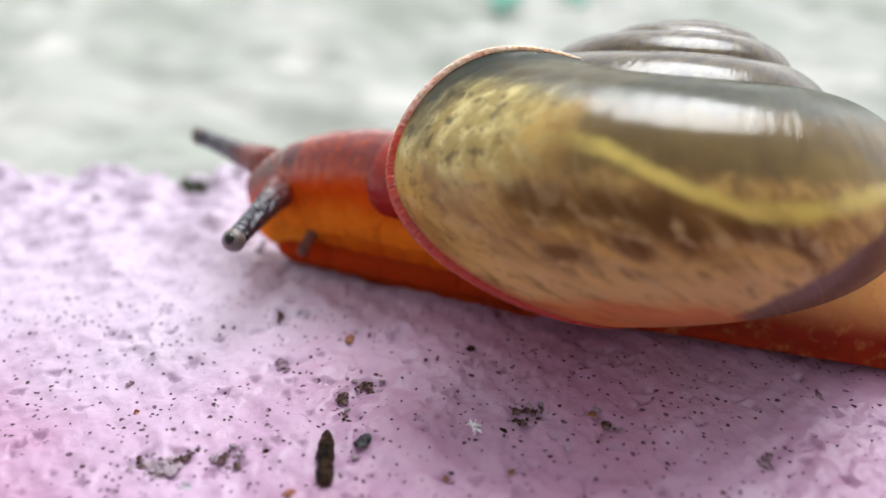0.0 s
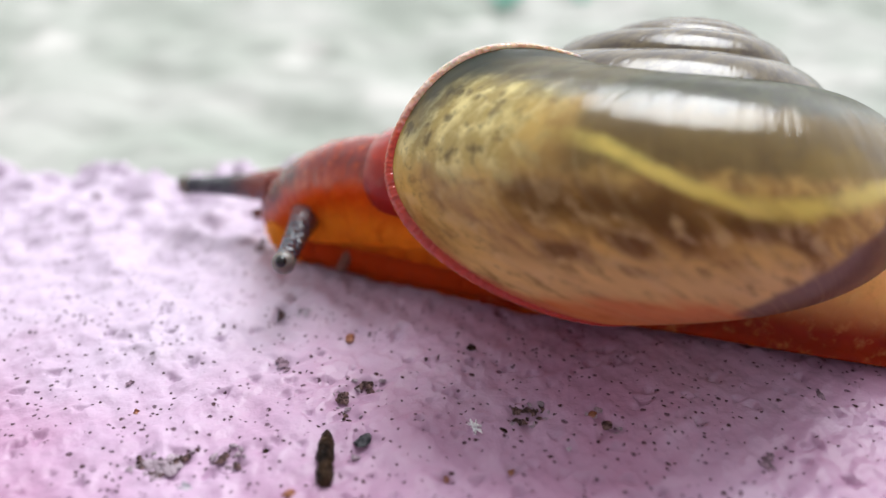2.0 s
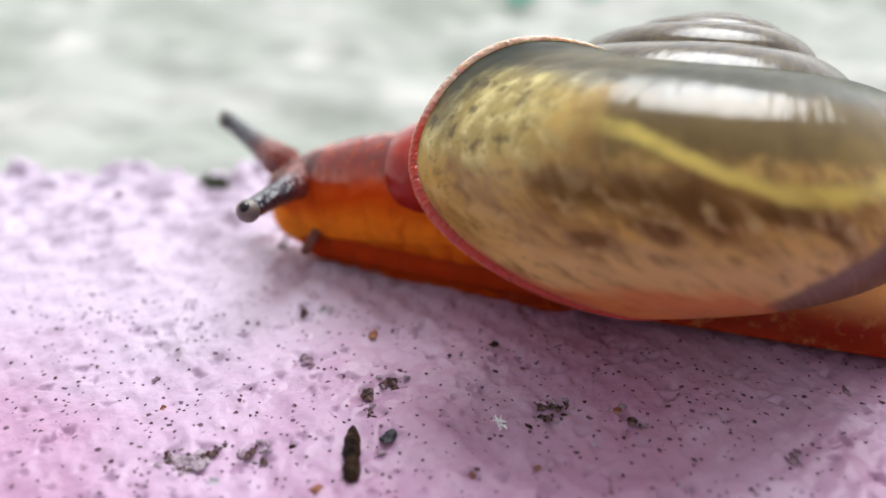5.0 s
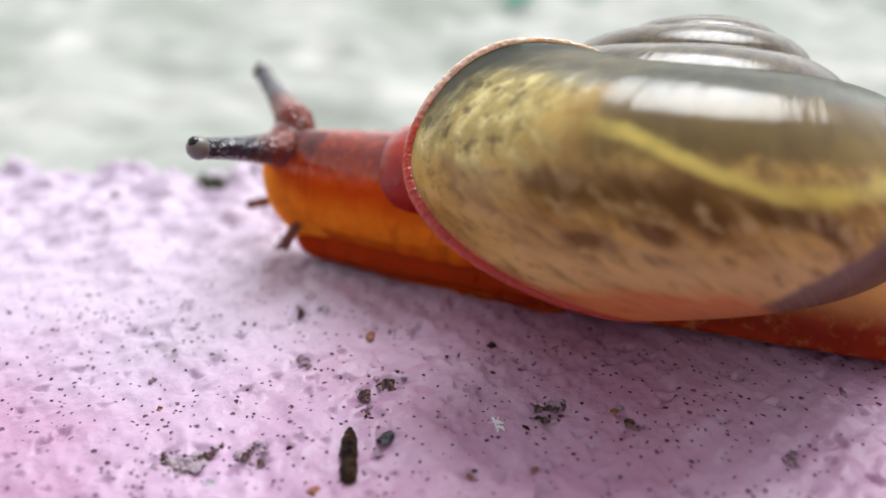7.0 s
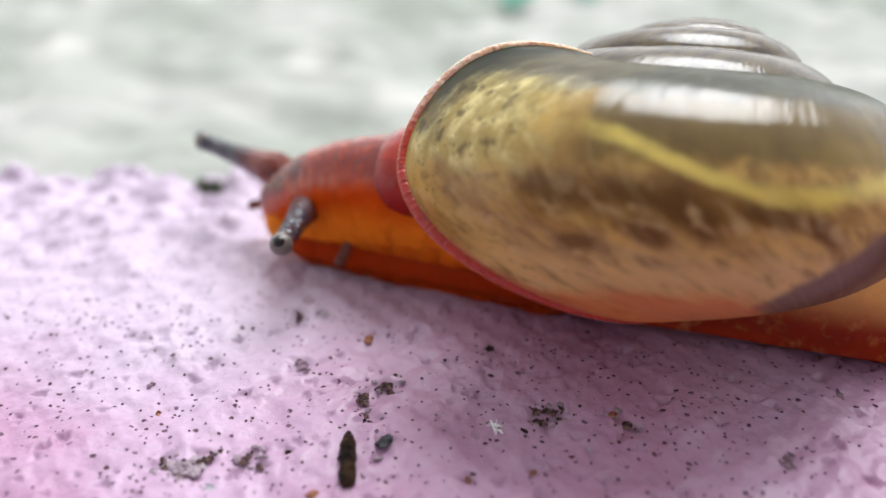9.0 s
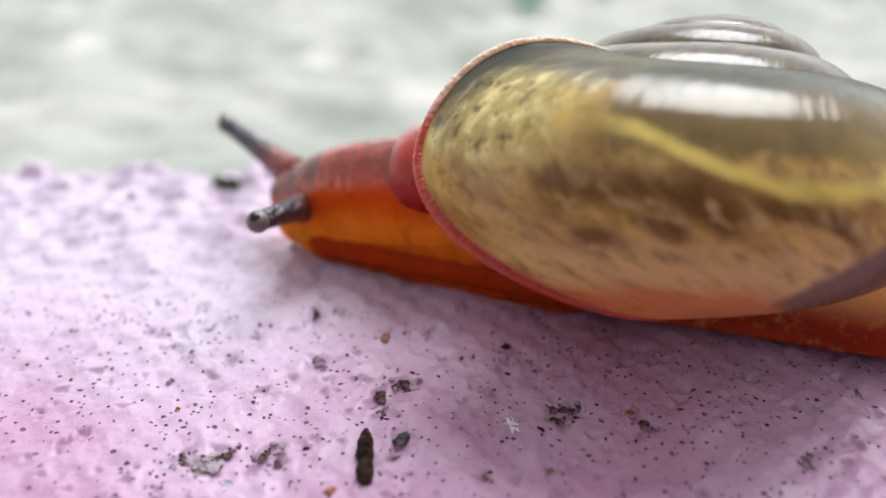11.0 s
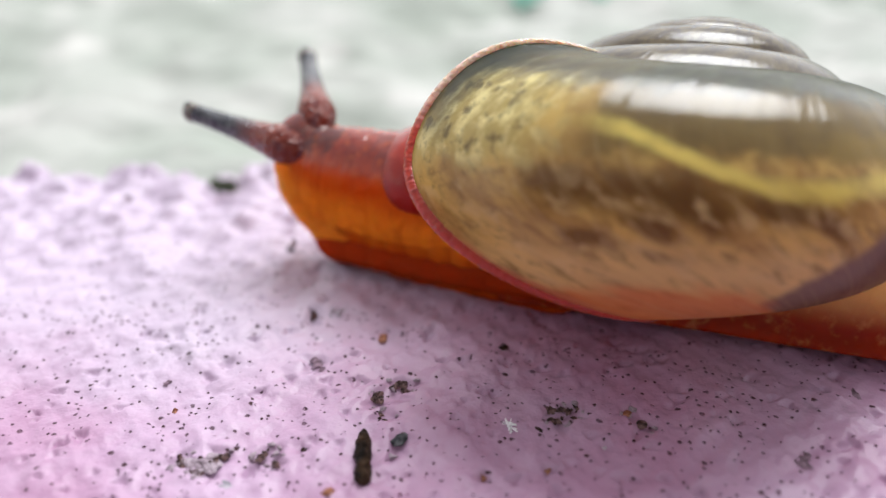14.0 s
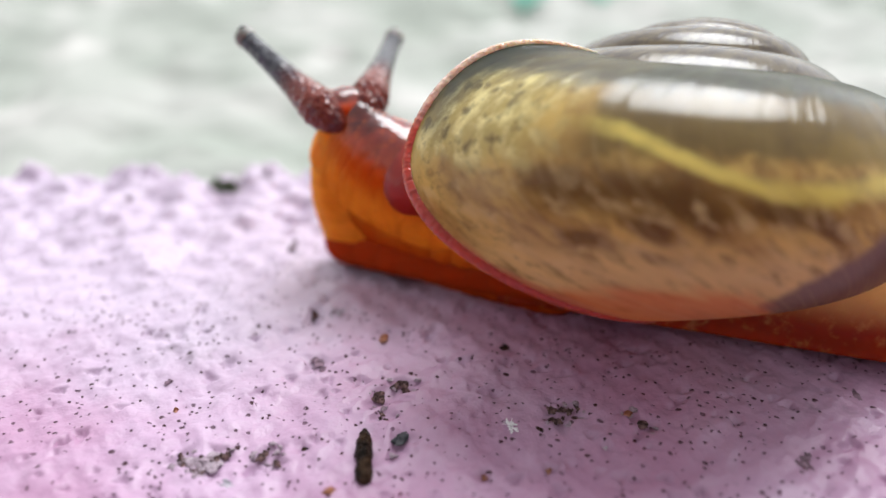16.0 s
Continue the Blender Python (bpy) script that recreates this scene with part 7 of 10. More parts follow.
    walk(PIECES["low4"], [
        (0, mm(-0.463, 25.886, 1.974, 0, -1.936, -16.172)), (0.5, mm(-0.421, 25.873, 1.995, 0, -2.642, -16.172)),
        (1, mm(-0.413, 25.871, 2.001, 0, -2.719, -16.172)), (1.5, mm(-0.354, 25.854, 1.976, 0, -2.986, -16.172)),
        (2, mm(-0.322, 25.845, 1.942, 0, -3.858, -16.172)), (2.5, mm(-0.261, 25.827, 1.957, 0, -3.726, -16.172)),
        (3, mm(-0.247, 25.823, 1.945, 0, -4.329, -16.172)), (3.5, mm(-0.431, 25.876, 1.904, 0, -4.159, -16.172)),
        (4, mm(-0.459, 25.884, 1.876, 0, -3.702, -16.172)), (6.5, mm(-0.472, 25.888, 1.883, 0, -0.965, -16.172)),
        (7, mm(-0.443, 25.88, 1.912, 0, -0.129, -16.172)), (7.5, mm(-0.514, 25.9, 1.93, 0, -1.286, -16.172)),
        (8, mm(-0.618, 25.93, 1.927, 0, -1.884, -16.172)), (8.5, mm(-0.561, 25.914, 1.884, 0, -2.689, -16.172)),
        (9, mm(-0.552, 25.911, 1.89, 0, -3.134, -16.172)), (9.5, mm(-0.563, 25.915, 1.863, 0, -3.66, -16.172)),
        (12, mm(-0.422, 25.874, 1.818, 0, -2.637, -16.172)), (12.5, mm(-0.424, 25.874, 1.861, 0, -1.171, -16.172)),
        (13, mm(-0.387, 25.863, 1.873, 0, -0.481, -16.172)), (13.5, mm(-0.333, 25.848, 1.903, 0, -0.174, -16.172)),
        (14, mm(-0.152, 25.795, 1.952, 0, 0.76, -16.172)), (14.5, mm(-0.053, 25.767, 1.987, 0, 1.564, -16.172)),
        (15, mm(-0.037, 25.762, 2.042, 0, 2.608, -16.172)), (15.5, mm(0.061, 25.734, 2.07, 0, 3.964, -16.172)),
        (16, mm(0.182, 25.698, 2.078, 0, 4.781, -16.172)),
    ])
    walk(PIECES["flank5"], [
        (0, mm(-2.69, 26.529, 2.665, 0, -6.987, -16.172)), (0.5, mm(-2.749, 26.546, 2.685, 0, -9.969, -16.172)),
        (1, mm(-2.73, 26.54, 2.7, 0, -10.505, -16.172)), (1.5, mm(-2.616, 26.507, 2.632, 0, -10.672, -16.172)),
        (2, mm(-2.532, 26.483, 2.521, 0, -12.526, -16.172)), (2.5, mm(-2.523, 26.48, 2.562, 0, -12.695, -16.172)),
        (3, mm(-2.568, 26.493, 2.513, 0, -14.693, -16.172)), (3.5, mm(-2.779, 26.555, 2.417, 0, -13.447, -16.172)),
        (4, mm(-2.711, 26.535, 2.369, 0, -10.87, -16.172)), (6.5, mm(-2.808, 26.563, 2.49, 0, -2.11, -16.172)),
        (7, mm(-2.759, 26.549, 2.592, 0, 0.049, -16.172)), (7.5, mm(-2.925, 26.597, 2.586, 0, -4.173, -16.172)),
        (8, mm(-3.037, 26.629, 2.552, 0, -6.086, -16.172)), (8.5, mm(-2.875, 26.582, 2.42, 0, -7.744, -16.172)),
        (9, mm(-2.844, 26.574, 2.42, 0, -9.396, -16.172)), (9.5, mm(-2.795, 26.559, 2.339, 0, -10.534, -16.172)),
        (12, mm(-2.821, 26.567, 2.265, 0, -6.257, -16.172)), (12.5, mm(-2.761, 26.549, 2.431, 0, -2.334, -16.172)),
        (13, mm(-2.71, 26.534, 2.487, 0, -0.312, -16.172)), (13.5, mm(-2.751, 26.547, 2.569, 0, 0.073, -16.172)),
        (14, mm(-2.407, 26.447, 2.719, 0, 2.082, -16.172)), (14.5, mm(-2.245, 26.4, 2.828, 0, 3.864, -16.172)),
        (15, mm(-2.2, 26.387, 2.989, 0, 5.985, -16.172)), (15.5, mm(-1.95, 26.314, 3.085, 0, 9.474, -16.172)),
        (16, mm(-1.71, 26.245, 3.115, 0, 11.445, -16.172)),
    ])
    walk(PIECES["low5"], [
        (0, mm(-1.422, 26.162, 1.93, 0, -3.494, -16.172)), (0.5, mm(-1.349, 26.141, 1.938, 0, -4.985, -16.172)),
        (1, mm(-1.336, 26.137, 1.944, 0, -5.253, -16.172)), (1.5, mm(-1.27, 26.118, 1.917, 0, -5.336, -16.172)),
        (2, mm(-1.235, 26.108, 1.872, 0, -6.263, -16.172)), (2.5, mm(-1.15, 26.083, 1.889, 0, -6.347, -16.172)),
        (3, mm(-1.12, 26.074, 1.869, 0, -7.346, -16.172)), (3.5, mm(-1.346, 26.14, 1.83, 0, -6.724, -16.172)),
        (4, mm(-1.402, 26.156, 1.81, 0, -5.435, -16.172)), (6.5, mm(-1.426, 26.163, 1.859, 0, -1.055, -16.172)),
        (7, mm(-1.387, 26.152, 1.9, 0, 0.025, -16.172)), (7.5, mm(-1.472, 26.176, 1.898, 0, -2.086, -16.172)),
        (8, mm(-1.598, 26.213, 1.884, 0, -3.043, -16.172)), (8.5, mm(-1.534, 26.194, 1.831, 0, -3.872, -16.172)),
        (9, mm(-1.516, 26.189, 1.831, 0, -4.698, -16.172)), (9.5, mm(-1.53, 26.193, 1.799, 0, -5.267, -16.172)),
        (12, mm(-1.368, 26.146, 1.768, 0, -3.129, -16.172)), (12.5, mm(-1.37, 26.147, 1.836, 0, -1.167, -16.172)),
        (13, mm(-1.326, 26.134, 1.858, 0, -0.156, -16.172)), (13.5, mm(-1.248, 26.111, 1.891, 0, 0.036, -16.172)),
        (14, mm(-1.031, 26.049, 1.952, 0, 1.041, -16.172)), (14.5, mm(-0.906, 26.012, 1.996, 0, 1.932, -16.172)),
        (15, mm(-0.881, 26.005, 2.06, 0, 2.993, -16.172)), (15.5, mm(-0.757, 25.969, 2.099, 0, 4.737, -16.172)),
        (16, mm(-0.611, 25.927, 2.111, 0, 5.722, -16.172)),
    ])
    walk(PIECES["flank6"], [
        (0, mm(-3.487, 26.757, 2.533, 0, -10.412, -16.172)), (0.5, mm(-3.503, 26.762, 2.503, 0, -15.293, -16.172)),
        (1, mm(-3.467, 26.751, 2.514, 0, -16.333, -16.172)), (1.5, mm(-3.353, 26.718, 2.447, 0, -15.925, -16.172)),
        (2, mm(-3.266, 26.693, 2.308, 0, -17.648, -16.172)), (2.5, mm(-3.23, 26.683, 2.352, 0, -18.465, -16.172)),
        (3, mm(-3.248, 26.688, 2.276, 0, -21.422, -16.172)), (3.5, mm(-3.488, 26.758, 2.198, 0, -19.556, -16.172)),
        (4, mm(-3.468, 26.752, 2.186, 0, -14.846, -16.172)), (6.5, mm(-3.607, 26.792, 2.452, 0, -2.327, -16.172)),
        (7, mm(-3.54, 26.773, 2.59, 0, 0.428, -16.172)), (7.5, mm(-3.728, 26.827, 2.505, 0, -6.116, -16.172)),
        (8, mm(-3.855, 26.864, 2.434, 0, -8.863, -16.172)), (8.5, mm(-3.68, 26.813, 2.281, 0, -10.484, -16.172)),
        (9, mm(-3.625, 26.797, 2.256, 0, -13.056, -16.172)), (9.5, mm(-3.564, 26.78, 2.164, 0, -14.292, -16.172)),
        (12, mm(-3.638, 26.801, 2.152, 0, -7.382, -16.172)), (12.5, mm(-3.567, 26.78, 2.391, 0, -2.323, -16.172)),
        (13, mm(-3.511, 26.764, 2.482, 0, 0.441, -16.172)), (13.5, mm(-3.527, 26.769, 2.568, 0, 0.587, -16.172)),
        (14, mm(-3.143, 26.658, 2.745, 0, 2.746, -16.172)), (14.5, mm(-2.943, 26.6, 2.875, 0, 4.755, -16.172)),
        (15, mm(-2.878, 26.581, 3.059, 0, 6.94, -16.172)), (15.5, mm(-2.572, 26.492, 3.184, 0, 11.446, -16.172)),
        (16, mm(-2.301, 26.413, 3.226, 0, 13.767, -16.172)),
    ])
    walk(PIECES["low6"], [
        (0, mm(-2.38, 26.439, 1.868, 0, -5.206, -16.172)), (0.5, mm(-2.271, 26.407, 1.856, 0, -7.646, -16.172)),
        (1, mm(-2.249, 26.401, 1.861, 0, -8.166, -16.172)), (1.5, mm(-2.18, 26.38, 1.834, 0, -7.963, -16.172)),
        (2, mm(-2.143, 26.37, 1.778, 0, -8.824, -16.172)), (2.5, mm(-2.031, 26.337, 1.795, 0, -9.233, -16.172)),
        (3, mm(-1.981, 26.323, 1.765, 0, -10.711, -16.172)), (3.5, mm(-2.246, 26.4, 1.733, 0, -9.778, -16.172)),
        (4, mm(-2.338, 26.427, 1.728, 0, -7.423, -16.172)), (6.5, mm(-2.376, 26.438, 1.836, 0, -1.164, -16.172)),
        (7, mm(-2.325, 26.423, 1.891, 0, 0.214, -16.172)), (7.5, mm(-2.423, 26.451, 1.857, 0, -3.058, -16.172)),
        (8, mm(-2.572, 26.494, 1.828, 0, -4.432, -16.172)), (8.5, mm(-2.503, 26.474, 1.767, 0, -5.242, -16.172)),
        (9, mm(-2.474, 26.466, 1.757, 0, -6.528, -16.172)), (9.5, mm(-2.49, 26.47, 1.72, 0, -7.146, -16.172)),
        (12, mm(-2.313, 26.419, 1.715, 0, -3.691, -16.172)), (12.5, mm(-2.316, 26.42, 1.811, 0, -1.162, -16.172)),
        (13, mm(-2.265, 26.405, 1.848, 0, 0.22, -16.172)), (13.5, mm(-2.158, 26.374, 1.882, 0, 0.294, -16.172)),
        (14, mm(-1.91, 26.302, 1.954, 0, 1.373, -16.172)), (14.5, mm(-1.756, 26.258, 2.006, 0, 2.377, -16.172)),
        (15, mm(-1.723, 26.248, 2.08, 0, 3.47, -16.172)), (15.5, mm(-1.572, 26.204, 2.131, 0, 5.723, -16.172)),
        (16, mm(-1.403, 26.155, 2.148, 0, 6.883, -16.172)),
    ])
    walk(PIECES["flank7"], [
        (0, mm(-4.26, 26.981, 2.357, 0, -14.084, -16.172)), (0.5, mm(-4.212, 26.967, 2.262, 0, -20.972, -16.172)),
        (1, mm(-4.156, 26.95, 2.266, 0, -22.548, -16.172)), (1.5, mm(-4.049, 26.919, 2.203, 0, -21.441, -16.172)),
        (2, mm(-3.964, 26.895, 2.034, 0, -22.774, -16.172)), (2.5, mm(-3.894, 26.875, 2.078, 0, -24.343, -16.172)),
        (3, mm(-3.873, 26.868, 1.97, 0, -25, -16.172)), (3.5, mm(-4.137, 26.945, 1.925, 0, -25, -16.172)),
        (4, mm(-4.185, 26.959, 1.964, 0, -19.268, -16.172)), (6.5, mm(-4.375, 27.014, 2.415, 0, -2.592, -16.172)),
        (7, mm(-4.285, 26.988, 2.592, 0, 0.904, -16.172)), (7.5, mm(-4.492, 27.048, 2.404, 0, -8.497, -16.172)),
        (8, mm(-4.631, 27.088, 2.286, 0, -12.182, -16.172)), (8.5, mm(-4.45, 27.036, 2.111, 0, -13.634, -16.172)),
        (9, mm(-4.364, 27.011, 2.055, 0, -17.245, -16.172)), (9.5, mm(-4.291, 26.99, 1.954, 0, -18.581, -16.172)),
        (12, mm(-4.428, 27.029, 2.03, 0, -8.676, -16.172)), (12.5, mm(-4.345, 27.005, 2.354, 0, -2.311, -16.172)),
        (13, mm(-4.286, 26.988, 2.489, 0, 1.323, -16.172)), (13.5, mm(-4.267, 26.983, 2.574, 0, 1.233, -16.172)),
        (14, mm(-3.853, 26.863, 2.778, 0, 3.541, -16.172)), (14.5, mm(-3.612, 26.793, 2.928, 0, 5.85, -16.172)),
        (15, mm(-3.524, 26.767, 3.131, 0, 8.155, -16.172)), (15.5, mm(-3.16, 26.662, 3.288, 0, 14.019, -16.172)),
        (16, mm(-2.863, 26.576, 3.344, 0, 16.657, -16.172)),
    ])
    walk(PIECES["low7"], [
        (0, mm(-3.338, 26.716, 1.789, 0, -7.042, -16.172)), (0.5, mm(-3.184, 26.672, 1.75, 0, -10.486, -16.172)),
        (1, mm(-3.153, 26.663, 1.752, 0, -11.274, -16.172)), (1.5, mm(-3.083, 26.642, 1.727, 0, -10.72, -16.172)),
        (2, mm(-3.047, 26.632, 1.659, 0, -11.387, -16.172)), (2.5, mm(-2.904, 26.59, 1.676, 0, -12.172, -16.172)),
        (3, mm(-2.829, 26.568, 1.633, 0, -14.09, -16.172)), (3.5, mm(-3.132, 26.656, 1.615, 0, -13.135, -16.172)),
        (4, mm(-3.269, 26.696, 1.63, 0, -9.634, -16.172)), (6.5, mm(-3.324, 26.712, 1.812, 0, -1.296, -16.172)),
        (7, mm(-3.26, 26.693, 1.884, 0, 0.452, -16.172)), (7.5, mm(-3.368, 26.725, 1.808, 0, -4.249, -16.172)),
        (8, mm(-3.539, 26.774, 1.76, 0, -6.091, -16.172)), (8.5, mm(-3.467, 26.754, 1.69, 0, -6.817, -16.172)),
        (9, mm(-3.425, 26.741, 1.667, 0, -8.622, -16.172)), (9.5, mm(-3.443, 26.746, 1.626, 0, -9.291, -16.172)),
        (12, mm(-3.256, 26.692, 1.657, 0, -4.338, -16.172)), (12.5, mm(-3.26, 26.694, 1.788, 0, -1.155, -16.172)),
        (13, mm(-3.203, 26.677, 1.842, 0, 0.662, -16.172)), (13.5, mm(-3.063, 26.636, 1.877, 0, 0.616, -16.172)),
        (14, mm(-2.787, 26.556, 1.959, 0, 1.771, -16.172)), (14.5, mm(-2.605, 26.504, 2.019, 0, 2.925, -16.172)),
        (15, mm(-2.561, 26.491, 2.101, 0, 4.077, -16.172)), (15.5, mm(-2.382, 26.439, 2.164, 0, 7.01, -16.172)),
        (16, mm(-2.193, 26.384, 2.187, 0, 8.328, -16.172)),
    ])
    walk(PIECES["flank8"], [
        (0, mm(-4.862, 27.156, 2.138, 0, -17.9, -16.172)), (0.5, mm(-4.789, 27.135, 1.959, 0, -25, -16.172)),
        (1, mm(-4.773, 27.13, 1.954, 0, -25, -16.172)), (1.5, mm(-4.705, 27.111, 1.901, 0, -25, -16.172)),
        (2, mm(-4.627, 27.088, 1.699, 0, -25, -16.172)), (2.5, mm(-4.514, 27.055, 1.741, 0, -25, -16.172)),
        (3, mm(-4.397, 27.021, 1.597, 0, -25, -16.172)), (3.5, mm(-4.608, 27.083, 1.596, 0, -25, -16.172)),
        (4, mm(-4.863, 27.156, 1.701, 0, -23.977, -16.172)), (6.5, mm(-5.111, 27.228, 2.377, 0, -2.922, -16.172)),
        (7, mm(-4.994, 27.195, 2.6, 0, 1.519, -16.172)), (7.5, mm(-5.217, 27.259, 2.281, 0, -11.438, -16.172)),
        (8, mm(-5.366, 27.302, 2.106, 0, -16.099, -16.172)), (8.5, mm(-5.185, 27.25, 1.913, 0, -17.198, -16.172)),
        (9, mm(-5.062, 27.214, 1.817, 0, -21.872, -16.172)), (9.5, mm(-4.977, 27.19, 1.707, 0, -23.295, -16.172)),
        (12, mm(-5.191, 27.252, 1.898, 0, -10.174, -16.172)), (12.5, mm(-5.097, 27.224, 2.32, 0, -2.296, -16.172)),
        (13, mm(-5.036, 27.207, 2.506, 0, 2.369, -16.172)), (13.5, mm(-4.97, 27.188, 2.587, 0, 2.065, -16.172)),
        (14, mm(-4.537, 27.062, 2.817, 0, 4.51, -16.172)), (14.5, mm(-4.253, 26.98, 2.986, 0, 7.224, -16.172)),
        (15, mm(-4.137, 26.946, 3.205, 0, 9.744, -16.172)), (15.5, mm(-3.713, 26.823, 3.397, 0, 17.451, -16.172)),
        (16, mm(-3.397, 26.731, 3.47, 0, 20.266, -16.172)),
    ])
    walk(PIECES["low8"], [
        (0, mm(-4.296, 26.994, 1.692, 0, -8.95, -16.172)), (0.5, mm(-4.09, 26.935, 1.62, 0, -13.293, -16.172)),
        (1, mm(-4.048, 26.922, 1.618, 0, -14.3, -16.172)), (1.5, mm(-3.979, 26.902, 1.597, 0, -13.414, -16.172)),
        (2, mm(-3.946, 26.893, 1.515, 0, -13.798, -16.172)), (2.5, mm(-3.769, 26.842, 1.532, 0, -14.931, -16.172)),
        (3, mm(-3.664, 26.811, 1.474, 0, -15, -16.172)), (3.5, mm(-4.003, 26.909, 1.474, 0, -15, -16.172)),
        (4, mm(-4.192, 26.964, 1.516, 0, -11.988, -16.172)), (6.5, mm(-4.268, 26.986, 1.789, 0, -1.461, -16.172)),
        (7, mm(-4.189, 26.963, 1.879, 0, 0.76, -16.172)), (7.5, mm(-4.308, 26.998, 1.75, 0, -5.719, -16.172)),
        (8, mm(-4.499, 27.053, 1.68, 0, -8.05, -16.172)), (8.5, mm(-4.428, 27.033, 1.601, 0, -8.599, -16.172)),
        (9, mm(-4.369, 27.016, 1.563, 0, -10.936, -16.172)), (9.5, mm(-4.389, 27.021, 1.518, 0, -11.648, -16.172)),
        (12, mm(-4.199, 26.966, 1.595, 0, -5.087, -16.172)), (12.5, mm(-4.203, 26.967, 1.766, 0, -1.148, -16.172)),
        (13, mm(-4.141, 26.949, 1.841, 0, 1.185, -16.172)), (13.5, mm(-3.963, 26.898, 1.873, 0, 1.032, -16.172)),
        (14, mm(-3.664, 26.811, 1.966, 0, 2.255, -16.172)), (14.5, mm(-3.452, 26.75, 2.034, 0, 3.612, -16.172)),
        (15, mm(-3.396, 26.733, 2.123, 0, 4.872, -16.172)), (15.5, mm(-3.188, 26.673, 2.2, 0, 8.726, -16.172)),
        (16, mm(-2.982, 26.613, 2.229, 0, 10.133, -16.172)),
    ])
    walk(PIECES["flank9"], [
        (0, mm(-4.936, 27.18, 1.875, 0, -20.702, -16.172)), (0.5, mm(-4.863, 27.159, 1.595, 0, -25, -16.172)),
        (1, mm(-4.847, 27.155, 1.578, 0, -25, -16.172)), (1.5, mm(-4.842, 27.153, 1.54, 0, -25, -16.172)),
        (2, mm(-4.825, 27.148, 1.304, 0, -25, -16.172)), (2.5, mm(-4.641, 27.095, 1.342, 0, -25, -16.172)),
        (3, mm(-4.471, 27.045, 1.155, 0, -25, -16.172)), (3.5, mm(-4.682, 27.107, 1.211, 0, -25, -16.172)),
        (4, mm(-5.15, 27.243, 1.398, 0, -25, -16.172)), (6.5, mm(-5.581, 27.367, 2.339, 0, -3.22, -16.172)),
        (7, mm(-5.5, 27.344, 2.613, 0, 2.096, -16.172)), (7.5, mm(-5.699, 27.402, 2.138, 0, -14.016, -16.172)),
        (8, mm(-5.719, 27.407, 1.896, 0, -19.335, -16.172)), (8.5, mm(-5.712, 27.405, 1.685, 0, -20.037, -16.172)),
        (9, mm(-5.473, 27.336, 1.541, 0, -25, -16.172)), (9.5, mm(-5.221, 27.263, 1.424, 0, -25, -16.172)),
        (12, mm(-5.839, 27.442, 1.755, 0, -11.42, -16.172)), (12.5, mm(-5.736, 27.412, 2.289, 0, -2.283, -16.172)),
        (13, mm(-5.748, 27.416, 2.535, 0, 3.262, -16.172)), (13.5, mm(-5.573, 27.365, 2.607, 0, 2.84, -16.172)),
        (14, mm(-5.143, 27.24, 2.862, 0, 5.361, -16.172)), (14.5, mm(-4.843, 27.153, 3.05, 0, 8.466, -16.172)),
        (15, mm(-4.471, 27.045, 3.282, 0, 11.244, -16.172)), (15.5, mm(-4.044, 26.922, 3.512, 0, 20.696, -16.172)),
        (16, mm(-3.797, 26.85, 3.603, 0, 23.436, -16.172)),
    ])
    walk(PIECES["low9"], [
        (0, mm(-4.936, 27.181, 1.578, 0, -10.351, -16.172)), (0.5, mm(-4.863, 27.16, 1.465, 0, -15, -16.172)),
        (1, mm(-4.847, 27.155, 1.458, 0, -15, -16.172)), (1.5, mm(-4.842, 27.154, 1.443, 0, -15, -16.172)),
        (2, mm(-4.825, 27.149, 1.348, 0, -15, -16.172)), (2.5, mm(-4.627, 27.091, 1.363, 0, -15, -16.172)),
        (3, mm(-4.471, 27.046, 1.287, 0, -15, -16.172)), (3.5, mm(-4.682, 27.107, 1.31, 0, -15, -16.172)),
        (4, mm(-5.11, 27.232, 1.386, 0, -13.73, -16.172)), (6.5, mm(-5.209, 27.26, 1.765, 0, -1.61, -16.172)),
        (7, mm(-5.115, 27.233, 1.875, 0, 1.048, -16.172)), (7.5, mm(-5.242, 27.27, 1.684, 0, -7.008, -16.172)),
        (8, mm(-5.452, 27.331, 1.586, 0, -9.668, -16.172)), (8.5, mm(-5.384, 27.311, 1.501, 0, -10.019, -16.172)),
        (9, mm(-5.307, 27.289, 1.443, 0, -12.709, -16.172)), (9.5, mm(-5.221, 27.264, 1.396, 0, -13.442, -16.172)),
        (12, mm(-5.14, 27.24, 1.53, 0, -5.71, -16.172)), (12.5, mm(-5.146, 27.242, 1.745, 0, -1.142, -16.172)),
        (13, mm(-5.079, 27.223, 1.844, 0, 1.631, -16.172)), (13.5, mm(-4.858, 27.158, 1.873, 0, 1.42, -16.172)),
        (14, mm(-4.54, 27.066, 1.976, 0, 2.68, -16.172)), (14.5, mm(-4.298, 26.996, 2.052, 0, 4.233, -16.172)),
        (15, mm(-4.228, 26.976, 2.145, 0, 5.622, -16.172)), (15.5, mm(-3.99, 26.907, 2.238, 0, 10.348, -16.172)),
        (16, mm(-3.768, 26.842, 2.275, 0, 11.718, -16.172)),
    ])
